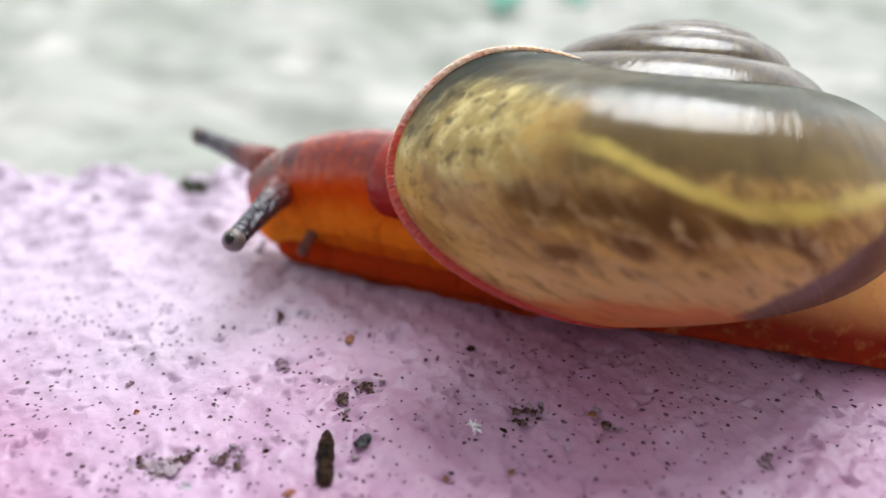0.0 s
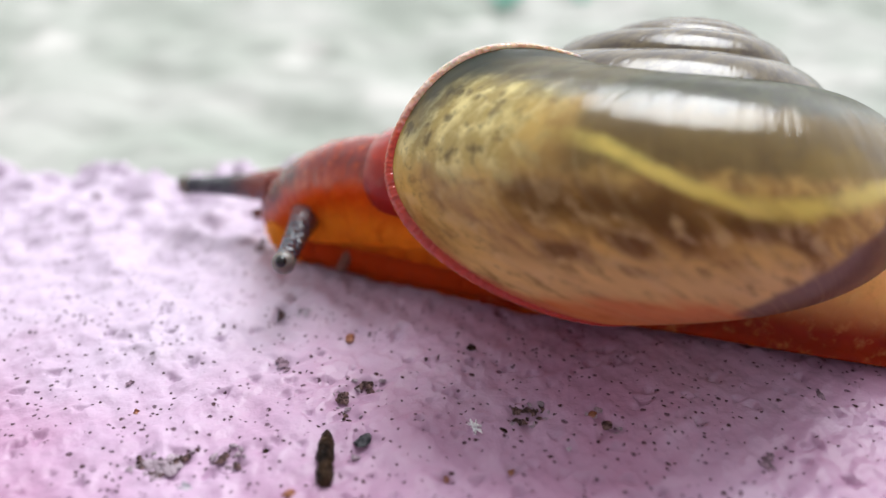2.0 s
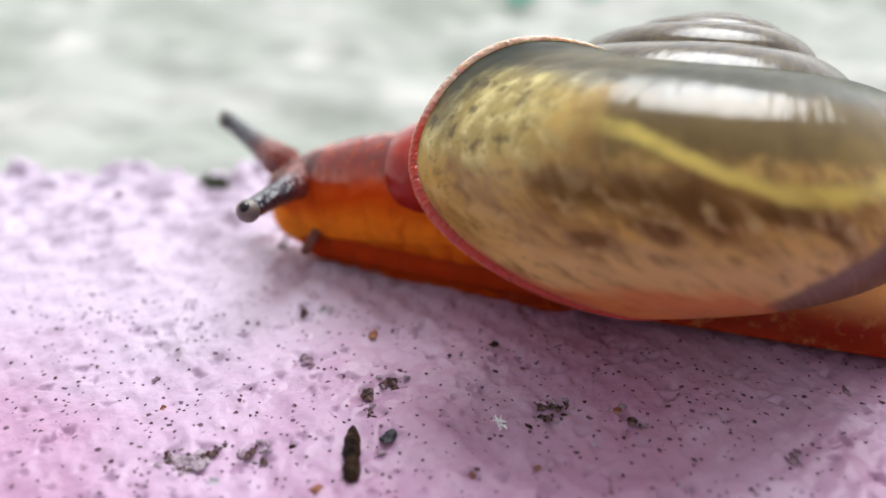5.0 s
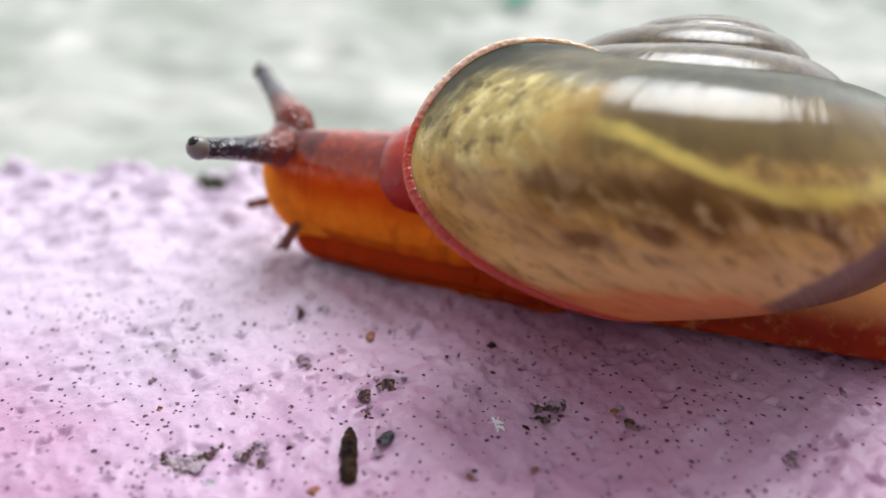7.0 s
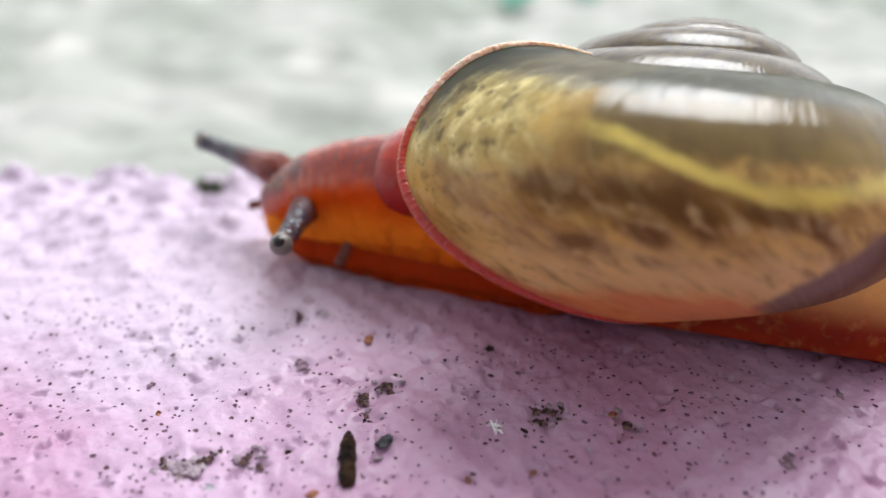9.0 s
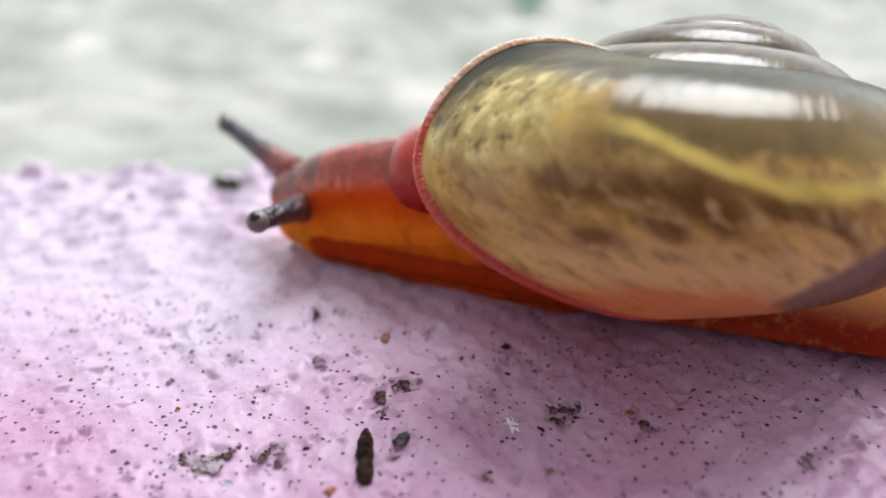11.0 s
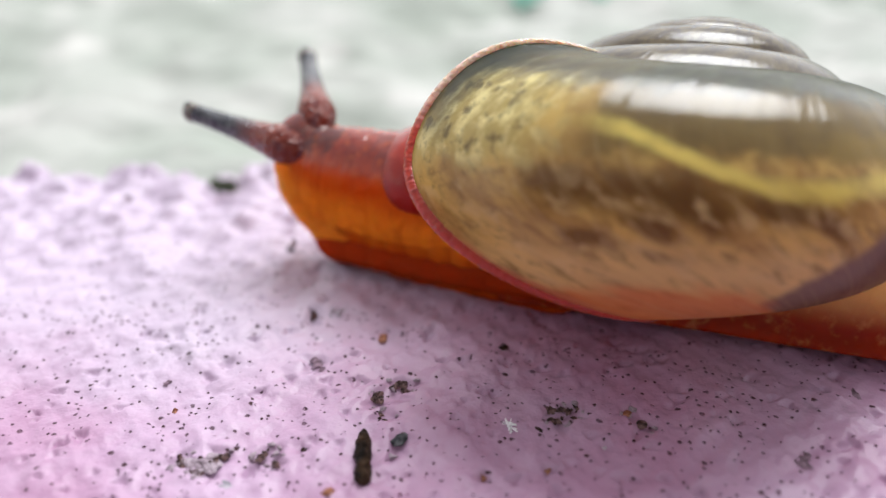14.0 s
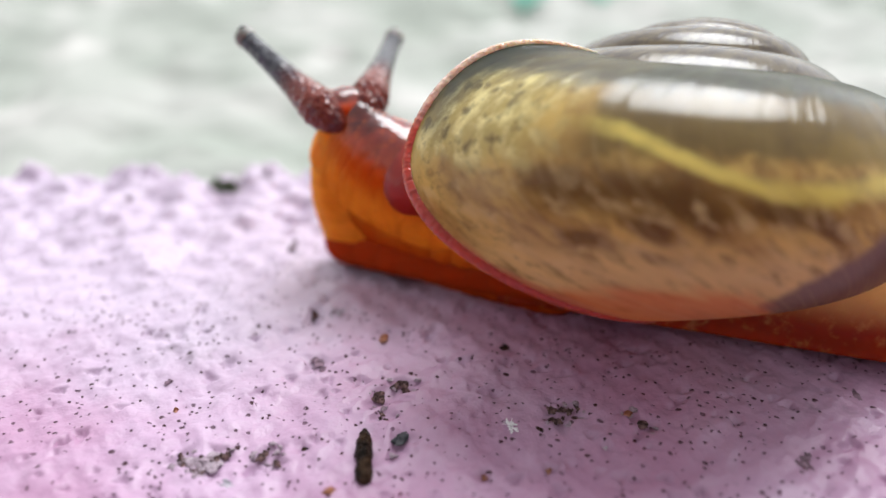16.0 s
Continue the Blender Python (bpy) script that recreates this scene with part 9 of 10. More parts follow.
    walk(PIECES["sole2"], [
        (0, mm(2.737, 24.956, 0.941, 0, 0, -16.172)), (0.5, mm(2.795, 24.939, 0.941, 0, 0, -16.172)), (1, mm(2.799, 24.938, 0.941, 0, 0, -16.172)),
        (1.5, mm(2.81, 24.935, 0.941, 0, 0, -16.172)), (2, mm(2.811, 24.935, 0.941, 0, 0, -16.172)), (2.5, mm(2.861, 24.92, 0.941, 0, 0, -16.172)),
        (3, mm(2.889, 24.912, 0.941, 0, 0, -16.172)), (3.5, mm(2.804, 24.937, 0.941, 0, 0, -16.172)), (4, mm(2.754, 24.951, 0.941, 0, 0, -16.172)),
        (6.5, mm(2.763, 24.949, 0.941, 0, 0, -16.172)), (7, mm(2.775, 24.945, 0.941, 0, 0, -16.172)), (7.5, mm(2.764, 24.948, 0.941, 0, 0, -16.172)),
        (8, mm(2.715, 24.963, 0.941, 0, 0, -16.172)), (8.5, mm(2.714, 24.963, 0.941, 0, 0, -16.172)), (9, mm(2.718, 24.962, 0.941, 0, 0, -16.172)),
        (9.5, mm(2.697, 24.968, 0.941, 0, 0, -16.172)), (12, mm(2.801, 24.938, 0.941, 0, 0, -16.172)),
        (12.5, mm(2.785, 24.942, 0.941, 0, 0, -16.172)), (13, mm(2.8, 24.938, 0.941, 0, 0, -16.172)), (13.5, mm(2.857, 24.921, 0.941, 0, 0, -16.172)),
        (14, mm(2.904, 24.908, 0.941, 0, 0, -16.172)), (14.5, mm(2.94, 24.897, 0.941, 0, 0, -16.172)), (15, mm(2.944, 24.896, 0.941, 0, 0, -16.172)),
        (15.5, mm(2.958, 24.892, 0.941, 0, 0, -16.172)), (16, mm(2.988, 24.884, 0.941, 0, 0, -16.172)),
    ])
    walk(PIECES["sole3"], [
        (0, mm(1.825, 25.221, 0.928, 0, 0, -16.172)), (0.5, mm(1.913, 25.195, 0.928, 0, 0, -16.172)), (1, mm(1.918, 25.194, 0.928, 0, 0, -16.172)),
        (1.5, mm(1.936, 25.189, 0.928, 0, 0, -16.172)), (2, mm(1.937, 25.188, 0.928, 0, 0, -16.172)), (2.5, mm(2.011, 25.167, 0.928, 0, 0, -16.172)),
        (3, mm(2.054, 25.154, 0.928, 0, 0, -16.172)), (3.5, mm(1.927, 25.191, 0.928, 0, 0, -16.172)), (4, mm(1.851, 25.213, 0.928, 0, 0, -16.172)),
        (6.5, mm(1.865, 25.209, 0.928, 0, 0, -16.172)), (7, mm(1.883, 25.204, 0.928, 0, 0, -16.172)), (7.5, mm(1.866, 25.209, 0.928, 0, 0, -16.172)),
        (8, mm(1.793, 25.23, 0.928, 0, 0, -16.172)), (8.5, mm(1.792, 25.23, 0.928, 0, 0, -16.172)), (9, mm(1.796, 25.229, 0.928, 0, 0, -16.172)),
        (9.5, mm(1.766, 25.238, 0.928, 0, 0, -16.172)), (12, mm(1.922, 25.193, 0.928, 0, 0, -16.172)), (12.5, mm(1.898, 25.2, 0.928, 0, 0, -16.172)),
        (13, mm(1.92, 25.193, 0.928, 0, 0, -16.172)), (13.5, mm(2.005, 25.168, 0.928, 0, 0, -16.172)), (14, mm(2.075, 25.148, 0.928, 0, 0, -16.172)),
        (14.5, mm(2.13, 25.132, 0.928, 0, 0, -16.172)), (15, mm(2.136, 25.131, 0.928, 0, 0, -16.172)),
        (15.5, mm(2.157, 25.125, 0.928, 0, 0, -16.172)), (16, mm(2.201, 25.112, 0.928, 0, 0, -16.172)),
    ])
    walk(PIECES["sole4"], [
        (0, mm(0.901, 25.489, 0.916, 0, 0, -16.172)), (0.5, mm(1.017, 25.455, 0.916, 0, 0, -16.172)), (1, mm(1.024, 25.453, 0.916, 0, 0, -16.172)),
        (1.5, mm(1.047, 25.446, 0.916, 0, 0, -16.172)), (2, mm(1.049, 25.446, 0.916, 0, 0, -16.172)), (2.5, mm(1.148, 25.417, 0.916, 0, 0, -16.172)),
        (3, mm(1.205, 25.401, 0.916, 0, 0, -16.172)), (3.5, mm(1.035, 25.45, 0.916, 0, 0, -16.172)), (4, mm(0.935, 25.479, 0.916, 0, 0, -16.172)),
        (6.5, mm(0.953, 25.474, 0.916, 0, 0, -16.172)), (7, mm(0.977, 25.467, 0.916, 0, 0, -16.172)), (7.5, mm(0.955, 25.473, 0.916, 0, 0, -16.172)),
        (8, mm(0.857, 25.501, 0.916, 0, 0, -16.172)), (8.5, mm(0.855, 25.502, 0.916, 0, 0, -16.172)), (9, mm(0.862, 25.5, 0.916, 0, 0, -16.172)),
        (9.5, mm(0.821, 25.512, 0.916, 0, 0, -16.172)), (12, mm(1.029, 25.451, 0.916, 0, 0, -16.172)),
        (12.5, mm(0.997, 25.461, 0.916, 0, 0, -16.172)), (13, mm(1.026, 25.452, 0.916, 0, 0, -16.172)),
        (13.5, mm(1.14, 25.419, 0.916, 0, 0, -16.172)), (14, mm(1.234, 25.392, 0.916, 0, 0, -16.172)),
        (14.5, mm(1.307, 25.371, 0.916, 0, 0, -16.172)), (15, mm(1.315, 25.369, 0.916, 0, 0, -16.172)),
        (15.5, mm(1.342, 25.361, 0.916, 0, 0, -16.172)), (16, mm(1.402, 25.343, 0.916, 0, 0, -16.172)),
    ])
    walk(PIECES["sole5"], [
        (0, mm(-0.038, 25.761, 0.903, 0, 0, -16.172)), (0.5, mm(0.107, 25.719, 0.903, 0, 0, -16.172)), (1, mm(0.116, 25.716, 0.903, 0, 0, -16.172)),
        (1.5, mm(0.146, 25.708, 0.903, 0, 0, -16.172)), (2, mm(0.148, 25.707, 0.903, 0, 0, -16.172)), (2.5, mm(0.271, 25.671, 0.903, 0, 0, -16.172)),
        (3, mm(0.342, 25.651, 0.903, 0, 0, -16.172)), (3.5, mm(0.131, 25.712, 0.903, 0, 0, -16.172)), (4, mm(0.005, 25.749, 0.903, 0, 0, -16.172)),
        (6.5, mm(0.028, 25.742, 0.903, 0, 0, -16.172)), (7, mm(0.057, 25.733, 0.903, 0, 0, -16.172)), (7.5, mm(0.03, 25.741, 0.903, 0, 0, -16.172)),
        (8, mm(-0.092, 25.777, 0.903, 0, 0, -16.172)), (8.5, mm(-0.095, 25.777, 0.903, 0, 0, -16.172)), (9, mm(-0.086, 25.775, 0.903, 0, 0, -16.172)),
        (9.5, mm(-0.137, 25.79, 0.903, 0, 0, -16.172)), (12, mm(0.123, 25.714, 0.903, 0, 0, -16.172)),
        (12.5, mm(0.083, 25.726, 0.903, 0, 0, -16.172)), (13, mm(0.119, 25.716, 0.903, 0, 0, -16.172)),
        (13.5, mm(0.262, 25.674, 0.903, 0, 0, -16.172)), (14, mm(0.379, 25.64, 0.903, 0, 0, -16.172)), (14.5, mm(0.47, 25.614, 0.903, 0, 0, -16.172)),
        (15, mm(0.48, 25.611, 0.903, 0, 0, -16.172)), (15.5, mm(0.514, 25.601, 0.903, 0, 0, -16.172)), (16, mm(0.589, 25.579, 0.903, 0, 0, -16.172)),
    ])
    walk(PIECES["sole6"], [
        (0, mm(-0.99, 26.037, 0.89, 0, 0, -16.172)), (0.5, mm(-0.816, 25.987, 0.89, 0, 0, -16.172)), (1, mm(-0.805, 25.983, 0.89, 0, 0, -16.172)),
        (1.5, mm(-0.769, 25.973, 0.89, 0, 0, -16.172)), (2, mm(-0.767, 25.972, 0.89, 0, 0, -16.172)), (2.5, mm(-0.619, 25.93, 0.89, 0, 0, -16.172)),
        (3, mm(-0.533, 25.905, 0.89, 0, 0, -16.172)), (3.5, mm(-0.788, 25.978, 0.89, 0, 0, -16.172)), (4, mm(-0.939, 26.022, 0.89, 0, 0, -16.172)),
        (6.5, mm(-0.911, 26.014, 0.89, 0, 0, -16.172)), (7, mm(-0.875, 26.004, 0.89, 0, 0, -16.172)), (7.5, mm(-0.908, 26.013, 0.89, 0, 0, -16.172)),
        (8, mm(-1.055, 26.056, 0.89, 0, 0, -16.172)), (8.5, mm(-1.058, 26.057, 0.89, 0, 0, -16.172)), (9, mm(-1.048, 26.054, 0.89, 0, 0, -16.172)),
        (9.5, mm(-1.109, 26.071, 0.89, 0, 0, -16.172)), (12, mm(-0.796, 25.981, 0.89, 0, 0, -16.172)),
        (12.5, mm(-0.844, 25.995, 0.89, 0, 0, -16.172)), (13, mm(-0.802, 25.983, 0.89, 0, 0, -16.172)),
        (13.5, mm(-0.63, 25.933, 0.89, 0, 0, -16.172)), (14, mm(-0.49, 25.892, 0.89, 0, 0, -16.172)), (14.5, mm(-0.38, 25.86, 0.89, 0, 0, -16.172)),
        (15, mm(-0.369, 25.857, 0.89, 0, 0, -16.172)), (15.5, mm(-0.327, 25.845, 0.89, 0, 0, -16.172)), (16, mm(-0.238, 25.819, 0.89, 0, 0, -16.172)),
    ])
    walk(PIECES["sole7"], [
        (0, mm(-1.955, 26.317, 0.878, 0, 0, -16.172)), (0.5, mm(-1.752, 26.258, 0.878, 0, 0, -16.172)), (1, mm(-1.74, 26.255, 0.878, 0, 0, -16.172)),
        (1.5, mm(-1.698, 26.242, 0.878, 0, 0, -16.172)), (2, mm(-1.695, 26.242, 0.878, 0, 0, -16.172)),
        (2.5, mm(-1.523, 26.192, 0.878, 0, 0, -16.172)), (3, mm(-1.423, 26.163, 0.878, 0, 0, -16.172)),
        (3.5, mm(-1.719, 26.249, 0.878, 0, 0, -16.172)), (4, mm(-1.896, 26.3, 0.878, 0, 0, -16.172)), (6.5, mm(-1.863, 26.29, 0.878, 0, 0, -16.172)),
        (7, mm(-1.822, 26.278, 0.878, 0, 0, -16.172)), (7.5, mm(-1.86, 26.289, 0.878, 0, 0, -16.172)), (8, mm(-2.031, 26.339, 0.878, 0, 0, -16.172)),
        (8.5, mm(-2.034, 26.34, 0.878, 0, 0, -16.172)), (9, mm(-2.023, 26.337, 0.878, 0, 0, -16.172)),
        (9.5, mm(-2.094, 26.357, 0.878, 0, 0, -16.172)), (12, mm(-1.73, 26.252, 0.878, 0, 0, -16.172)),
        (12.5, mm(-1.786, 26.268, 0.878, 0, 0, -16.172)), (13, mm(-1.736, 26.253, 0.878, 0, 0, -16.172)),
        (13.5, mm(-1.536, 26.195, 0.878, 0, 0, -16.172)), (14, mm(-1.372, 26.148, 0.878, 0, 0, -16.172)),
        (14.5, mm(-1.244, 26.111, 0.878, 0, 0, -16.172)), (15, mm(-1.231, 26.107, 0.878, 0, 0, -16.172)),
        (15.5, mm(-1.182, 26.093, 0.878, 0, 0, -16.172)), (16, mm(-1.078, 26.063, 0.878, 0, 0, -16.172)),
    ])
    walk(PIECES["sole8"], [
        (0, mm(-2.934, 26.601, 0.865, 0, 0, -16.172)), (0.5, mm(-2.702, 26.534, 0.865, 0, 0, -16.172)), (1, mm(-2.688, 26.529, 0.865, 0, 0, -16.172)),
        (1.5, mm(-2.64, 26.516, 0.865, 0, 0, -16.172)), (2, mm(-2.637, 26.515, 0.865, 0, 0, -16.172)), (2.5, mm(-2.44, 26.458, 0.865, 0, 0, -16.172)),
        (3, mm(-2.325, 26.424, 0.865, 0, 0, -16.172)), (3.5, mm(-2.664, 26.523, 0.865, 0, 0, -16.172)), (4, mm(-2.866, 26.581, 0.865, 0, 0, -16.172)),
        (6.5, mm(-2.829, 26.57, 0.865, 0, 0, -16.172)), (7, mm(-2.781, 26.557, 0.865, 0, 0, -16.172)),
        (7.5, mm(-2.825, 26.569, 0.865, 0, 0, -16.172)), (8, mm(-3.021, 26.626, 0.865, 0, 0, -16.172)),
        (8.5, mm(-3.025, 26.627, 0.865, 0, 0, -16.172)), (9, mm(-3.011, 26.623, 0.865, 0, 0, -16.172)),
        (9.5, mm(-3.092, 26.647, 0.865, 0, 0, -16.172)), (12, mm(-2.676, 26.526, 0.865, 0, 0, -16.172)),
        (12.5, mm(-2.74, 26.545, 0.865, 0, 0, -16.172)), (13, mm(-2.683, 26.528, 0.865, 0, 0, -16.172)),
        (13.5, mm(-2.454, 26.462, 0.865, 0, 0, -16.172)), (14, mm(-2.267, 26.408, 0.865, 0, 0, -16.172)),
        (14.5, mm(-2.121, 26.365, 0.865, 0, 0, -16.172)), (15, mm(-2.106, 26.361, 0.865, 0, 0, -16.172)),
        (15.5, mm(-2.05, 26.345, 0.865, 0, 0, -16.172)), (16, mm(-1.931, 26.31, 0.865, 0, 0, -16.172)),
    ])
    walk(PIECES["sole9"], [
        (0, mm(-3.926, 26.889, 0.853, 0, 0, -16.172)), (0.5, mm(-3.665, 26.813, 0.853, 0, 0, -16.172)), (1, mm(-3.649, 26.808, 0.853, 0, 0, -16.172)),
        (1.5, mm(-3.596, 26.793, 0.853, 0, 0, -16.172)), (2, mm(-3.592, 26.792, 0.853, 0, 0, -16.172)),
        (2.5, mm(-3.37, 26.727, 0.853, 0, 0, -16.172)), (3, mm(-3.242, 26.69, 0.853, 0, 0, -16.172)), (3.5, mm(-3.623, 26.801, 0.853, 0, 0, -16.172)),
        (4, mm(-3.85, 26.866, 0.853, 0, 0, -16.172)), (6.5, mm(-3.808, 26.854, 0.853, 0, 0, -16.172)), (7, mm(-3.754, 26.839, 0.853, 0, 0, -16.172)),
        (7.5, mm(-3.804, 26.853, 0.853, 0, 0, -16.172)), (8, mm(-4.024, 26.917, 0.853, 0, 0, -16.172)),
        (8.5, mm(-4.028, 26.918, 0.853, 0, 0, -16.172)), (9, mm(-4.013, 26.914, 0.853, 0, 0, -16.172)),
        (9.5, mm(-4.104, 26.94, 0.853, 0, 0, -16.172)), (12, mm(-3.636, 26.804, 0.853, 0, 0, -16.172)),
        (12.5, mm(-3.708, 26.825, 0.853, 0, 0, -16.172)), (13, mm(-3.644, 26.807, 0.853, 0, 0, -16.172)),
        (13.5, mm(-3.387, 26.732, 0.853, 0, 0, -16.172)), (14, mm(-3.176, 26.671, 0.853, 0, 0, -16.172)),
        (14.5, mm(-3.011, 26.623, 0.853, 0, 0, -16.172)), (15, mm(-2.995, 26.618, 0.853, 0, 0, -16.172)),
        (15.5, mm(-2.932, 26.6, 0.853, 0, 0, -16.172)), (16, mm(-2.798, 26.562, 0.853, 0, 0, -16.172)),
    ])
    walk(PIECES["sole10"], [
        (0, mm(-4.932, 27.18, 0.84, 0, 0, -16.172)), (0.5, mm(-4.642, 27.096, 0.84, 0, 0, -16.172)), (1, mm(-4.624, 27.091, 0.84, 0, 0, -16.172)),
        (1.5, mm(-4.565, 27.074, 0.84, 0, 0, -16.172)), (2, mm(-4.561, 27.073, 0.84, 0, 0, -16.172)), (2.5, mm(-4.314, 27.001, 0.84, 0, 0, -16.172)),
        (3, mm(-4.171, 26.96, 0.84, 0, 0, -16.172)), (3.5, mm(-4.595, 27.082, 0.84, 0, 0, -16.172)), (4, mm(-4.847, 27.156, 0.84, 0, 0, -16.172)),
        (6.5, mm(-4.8, 27.142, 0.84, 0, 0, -16.172)), (7, mm(-4.741, 27.125, 0.84, 0, 0, -16.172)), (7.5, mm(-4.796, 27.141, 0.84, 0, 0, -16.172)),
        (8, mm(-5.041, 27.212, 0.84, 0, 0, -16.172)), (8.5, mm(-5.045, 27.213, 0.84, 0, 0, -16.172)), (9, mm(-5.028, 27.208, 0.84, 0, 0, -16.172)),
        (9.5, mm(-5.13, 27.238, 0.84, 0, 0, -16.172)), (12, mm(-4.61, 27.087, 0.84, 0, 0, -16.172)), (12.5, mm(-4.69, 27.11, 0.84, 0, 0, -16.172)),
        (13, mm(-4.618, 27.089, 0.84, 0, 0, -16.172)), (13.5, mm(-4.332, 27.006, 0.84, 0, 0, -16.172)), (14, mm(-4.098, 26.939, 0.84, 0, 0, -16.172)),
        (14.5, mm(-3.915, 26.885, 0.84, 0, 0, -16.172)), (15, mm(-3.897, 26.88, 0.84, 0, 0, -16.172)), (15.5, mm(-3.827, 26.86, 0.84, 0, 0, -16.172)),
        (16, mm(-3.679, 26.817, 0.84, 0, 0, -16.172)),
    ])
    walk(PIECES["crown"], [
        (0, mm(-6.337, 27.829, 3.051, 0, 1.4, 123.6)), (0.5, mm(-6.100, 27.771, 2.544, 0, -3.9, 124.3)), (1, mm(-5.921, 27.722, 2.512, 0, -1.7, 125.8)),
        (1.5, mm(-5.860, 27.703, 2.460, 0, -1.0, 129.3)), (2, mm(-5.757, 27.680, 2.062, 0, 3.6, 129.5)), (2.5, mm(-5.622, 27.640, 2.122, 0, 4.9, 132.3)),
        (3, mm(-5.456, 27.596, 1.795, 0, 8.4, 130.6)), (3.5, mm(-5.679, 27.661, 1.911, 0, 9.3, 125.7)), (4, mm(-5.975, 27.738, 2.252, 0, 5.3, 123.0)),
        (6.5, mm(-6.559, 27.872, 3.890, 0, -1.1, 92.9)), (7, mm(-6.345, 27.808, 4.359, 0, -21.6, 81.1)), (7.5, mm(-6.694, 27.917, 3.506, 0, -20.9, 98.7)),
        (8, mm(-6.793, 27.955, 3.090, 0, -22.7, 120.0)), (8.5, mm(-6.511, 27.878, 2.744, 0, -13.1, 126.5)), (9, mm(-6.230, 27.800, 2.494, 0, -7.9, 131.1)),
        (9.5, mm(-6.002, 27.735, 2.300, 0, -5.0, 130.9)), (12, mm(-6.873, 27.971, 2.880, 0, -16.6, 99.3)), (12.5, mm(-6.650, 27.898, 3.805, 0, -21.5, 80.9)),
        (13, mm(-6.607, 27.878, 4.235, 0, -27.4, 65.8)), (13.5, mm(-6.551, 27.861, 4.347, 0, -28.7, 56.5)), (14, mm(-6.018, 27.659, 4.793, 0, -23.8, 44.5)),
        (14.5, mm(-5.583, 27.533, 5.105, 0, -5.6, 33.8)), (15, mm(-5.348, 27.466, 5.480, 0, -5.2, 37.3)), (15.5, mm(-4.578, 27.241, 5.874, 0, 0.5, 30.1)),
        (16, mm(-4.135, 27.107, 6.042, 0, -0.3, 30.0)),
    ])
    walk(PIECES["near"], [
        (0, mm(-7.048, 22.649, 3.052, 0, 3.51, -106.778)), (0.5, mm(-6.239, 22.441, 2.488, 0, 2.959, -99.625)),
        (1, mm(-5.479, 22.309, 2.762, 0, -0.432, -92.806)), (1.5, mm(-5.199, 22.254, 2.787, 0, -1.253, -91.488)),
        (2, mm(-5.323, 22.234, 2.35, 0, 0.5, -94.547)), (2.5, mm(-4.865, 22.151, 2.38, 0, 1.367, -91.841)),
        (3, mm(-4.711, 22.122, 2.428, 0, -2.468, -91.197)), (3.5, mm(-5.124, 22.248, 2.732, 0, -4.897, -91.468)),
        (4, mm(-5.843, 22.387, 3.037, 0, -5.563, -95.757)), (6.5, mm(-8.553, 23.436, 5.618, 0, -19.364, -118.575)),
        (7, mm(-8.638, 23.554, 5.952, 0, -20.96, -121.385)), (7.5, mm(-8.336, 23.251, 4.777, 0, -16.849, -114.041)),
        (8, mm(-7.479, 22.838, 3.731, 0, -10.229, -105.397)), (8.5, mm(-6.582, 22.575, 3.321, 0, -7.514, -99.529)),
        (9, mm(-5.765, 22.382, 3.019, 0, -5.769, -94.74)), (9.5, mm(-5.184, 22.327, 3.123, 0, -8.737, -90.196)),
        (12, mm(-8.722, 23.552, 4.59, 0, -21.986, -118.177)), (12.5, mm(-8.916, 23.713, 5.585, 0, -23.525, -121.559)),
        (13, mm(-9.176, 23.888, 6.033, 0, -24.935, -124.194)), (13.5, mm(-9.776, 24.288, 6.025, 0, -23.752, -133.534)),
        (14, mm(-10.626, 28.99, 5.327, 0, -8.191, 154.755)), (14.5, mm(-10.234, 28.733, 6.756, 0, -19.37, 156.19)),
        (15, mm(-9.55, 27.992, 8.272, 0, -35.632, 163.149)), (15.5, mm(-8.65, 28.681, 8.608, 0, -33.378, 149.086)),
        (16, mm(-8.122, 29.156, 8.272, 0, -26.164, 141.124)),
    ])
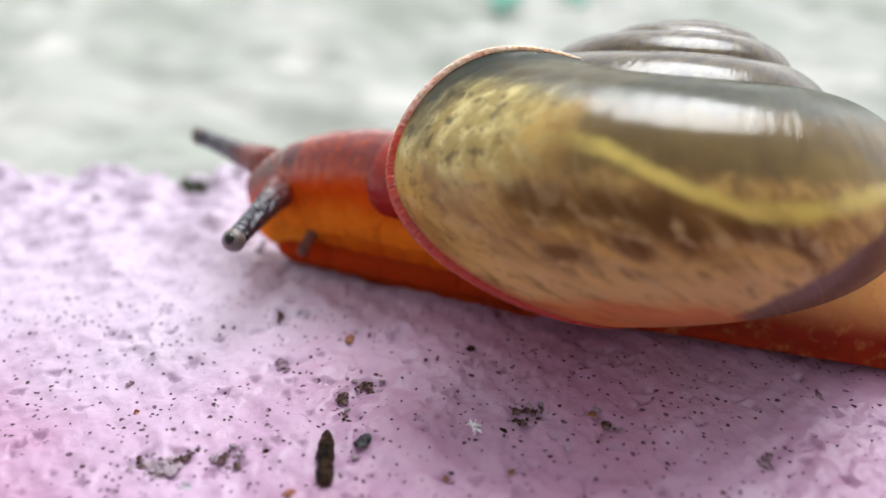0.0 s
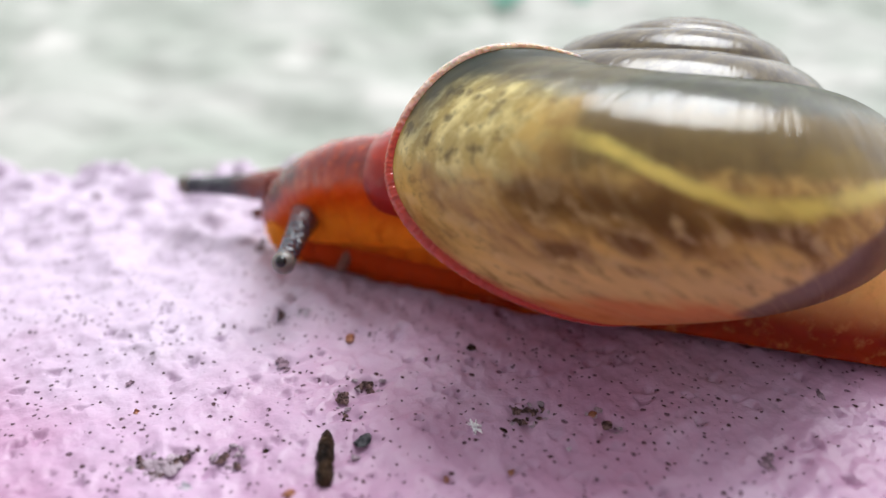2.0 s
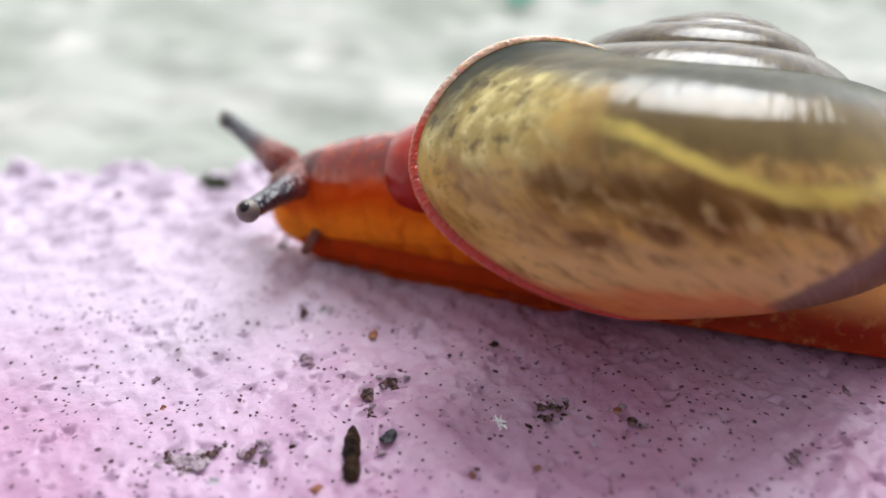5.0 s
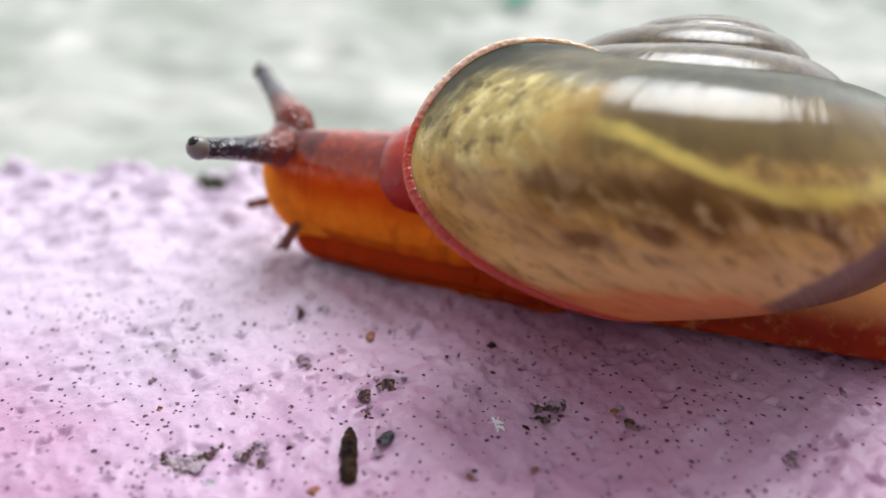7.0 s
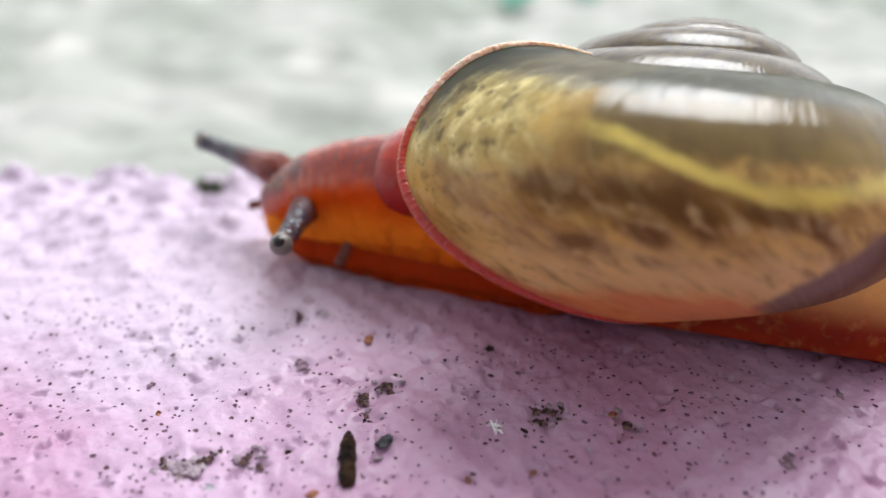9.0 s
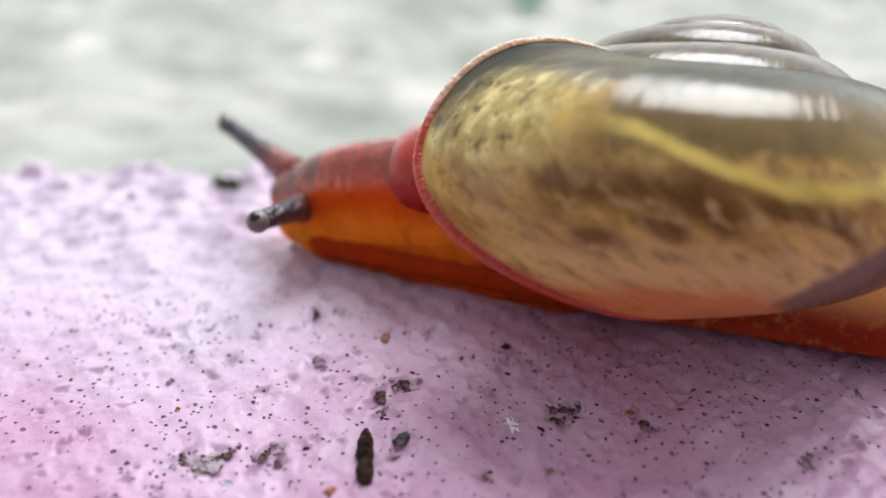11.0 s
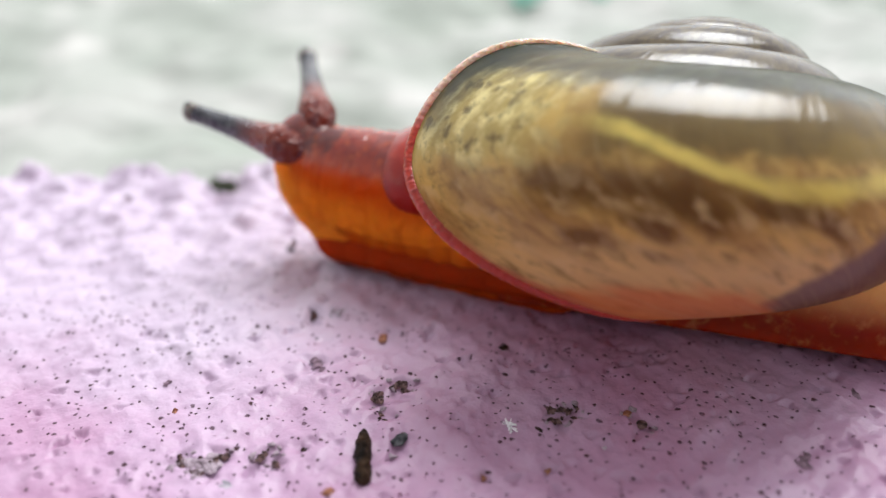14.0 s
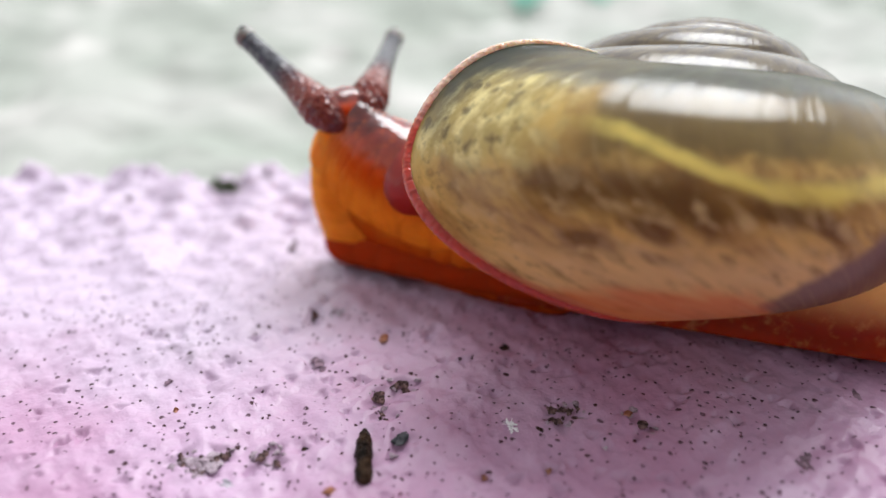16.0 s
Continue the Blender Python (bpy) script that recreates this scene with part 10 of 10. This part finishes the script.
    walk(PIECES["far"], [
        (0, mm(-10.454, 31.492, 3.426, 0, -1.935, 141.754)), (0.5, mm(-10.789, 30.577, 2.912, 0, -0.556, 154.925)),
        (1, mm(-10.793, 30.216, 2.588, 0, 2.643, 159.483)), (1.5, mm(-10.788, 30.314, 2.22, 0, 6.525, 158.199)),
        (2, mm(-10.883, 29.749, 1.752, 0, 6.153, 165.662)), (2.5, mm(-10.851, 29.829, 1.958, 0, 3.794, 164.539)),
        (3, mm(-10.709, 29.355, 1.446, 0, 5.213, 169.988)), (3.5, mm(-10.78, 29.363, 1.833, 0, 1.798, 170.127)),
        (4, mm(-10.75, 30.257, 2.571, 0, -2.141, 158.815)), (6.5, mm(-8.628, 32.422, 5.317, 0, -14.974, 117.88)),
        (7, mm(-8.281, 32.393, 5.734, 0, -10.985, 117.502)), (7.5, mm(-9.241, 32.174, 5.422, 0, -17.886, 124.635)),
        (8, mm(-10.452, 31.861, 4.672, 0, -11.836, 136.035)), (8.5, mm(-10.623, 31.576, 4.014, 0, -9.708, 140.938)),
        (9, mm(-10.778, 31.282, 3.208, 0, -3.661, 145.772)), (9.5, mm(-10.699, 30.999, 2.743, 0, -1.051, 149.192)),
        (12, mm(-9.594, 31.932, 5.121, 0, -23.117, 128.923)), (12.5, mm(-8.704, 32.292, 5.628, 0, -16.872, 120.125)),
        (13, mm(-7.782, 32.589, 6.004, 0, -15.076, 109.507)), (13.5, mm(-7.776, 32.466, 6.204, 0, -15.768, 111.875)),
        (14, mm(-6.407, 32.49, 6.471, 0, -13.754, 102.811)), (14.5, mm(-5.439, 32.192, 7.085, 0, -21.361, 98.554)),
        (15, mm(-4.738, 31.917, 8.023, 0, -29.457, 91.339)), (15.5, mm(-3.324, 31.64, 8.309, 0, -29.17, 84.065)),
        (16, mm(-2.592, 31.896, 7.415, 0, -14.388, 80.765)),
    ])
    walk(PIECES["near_low"], [
        (0, mm(-5.27, 25.092, 1.25, 0, 31.305, -118.824)), (0.5, mm(-4.308, 24.813, 1.168, 0, 31.305, -118.824)),
        (1, mm(-4.08, 24.747, 1.115, 0, 31.305, -118.824)), (1.5, mm(-3.798, 24.665, 1.05, 0, 31.305, -118.824)),
        (2, mm(-3.8, 24.665, 0.675, 0, 31.305, -118.824)), (2.5, mm(-3.45, 24.564, 0.888, 0, 31.305, -118.824)),
        (3, mm(-3.329, 24.529, 0.828, 0, 31.305, -118.824)), (3.5, mm(-4.045, 24.737, 0.658, 0, 31.305, -118.824)),
        (4, mm(-4.939, 24.996, 0.688, 0, 31.305, -118.824)), (6.5, mm(-6.492, 25.446, 1.117, 0, 31.305, -118.824)),
        (7, mm(-6.562, 25.466, 1.09, 0, 31.305, -118.824)), (7.5, mm(-6.339, 25.402, 1.261, 0, 31.305, -118.824)),
        (8, mm(-6.016, 25.308, 0.99, 0, 31.305, -118.824)), (8.5, mm(-4.991, 25.011, 1, 0, 31.305, -118.824)),
        (9, mm(-4.292, 24.808, 0.877, 0, 31.305, -118.824)), (9.5, mm(-4.058, 24.74, 0.642, 0, 31.305, -118.824)),
        (12, mm(-6.544, 28.412, -0.364, 0, 11.31, 180)), (12.5, mm(-6.441, 28.382, 0.37, 0, 11.31, 180)),
        (13, mm(-6.453, 28.385, 0.765, 0, 11.31, 180)), (13.5, mm(-6.277, 28.334, 0.928, 0, 11.31, 180)),
        (14, mm(-5.848, 28.21, 1.358, 0, 11.31, 180)), (14.5, mm(-5.548, 28.123, 1.88, 0, 11.31, 180)),
        (15, mm(-5.176, 28.015, 2.193, 0, 11.31, 180)), (15.5, mm(-4.748, 27.891, 2.479, 0, 11.31, 180)),
        (16, mm(-4.502, 27.819, 2.516, 0, 11.31, 180)),
    ])
    walk(PIECES["far_low"], [
        (0, mm(-7.601, 28.683, 1.831, 0, 16.561, 172.405)), (0.5, mm(-7.759, 28.729, 1.482, 0, 16.561, 172.405)),
        (1, mm(-7.877, 28.763, 1.365, 0, 16.561, 172.405)), (1.5, mm(-7.83, 28.75, 1.125, 0, 16.561, 172.405)),
        (2, mm(-7.795, 28.739, 0.907, 0, 16.561, 172.405)), (2.5, mm(-7.831, 28.75, 0.85, 0, 16.561, 172.405)),
        (3, mm(-7.651, 28.698, 0.313, 0, 16.561, 172.405)), (3.5, mm(-7.978, 28.792, 0.842, 0, 16.561, 172.405)),
        (4, mm(-7.959, 28.787, 1.519, 0, 16.561, 172.405)), (6.5, mm(-8.709, 29.005, 0.718, 0, 16.561, 172.405)),
        (7, mm(-8.682, 28.997, 1.065, 0, 16.561, 172.405)), (7.5, mm(-8.309, 28.889, -0.302, 0, 16.561, 172.405)),
        (8, mm(-8.133, 28.837, -0.411, 0, 16.561, 172.405)), (8.5, mm(-8.622, 28.979, 0.804, 0, 16.561, 172.405)),
        (9, mm(-8.409, 28.917, 1.236, 0, 16.561, 172.405)), (9.5, mm(-8.721, 29.008, 0.6, 0, 16.561, 172.405)),
        (12, mm(-8.822, 29.037, -0.98, 0, 16.561, 172.405)), (12.5, mm(-9.237, 29.158, 0.195, 0, 16.561, 172.405)),
        (13, mm(-9.013, 29.093, 0.808, 0, 16.561, 172.405)), (13.5, mm(-8.927, 29.068, 1.177, 0, 16.561, 172.405)),
        (14, mm(-6.248, 28.81, 1.158, 0, 11.31, 180)), (14.5, mm(-5.948, 28.723, 1.68, 0, 11.31, 180)),
        (15, mm(-5.576, 28.615, 1.993, 0, 11.31, 180)), (15.5, mm(-5.148, 28.491, 2.279, 0, 11.31, 180)),
        (16, mm(-4.902, 28.419, 2.316, 0, 11.31, 180)),
    ])


motions()
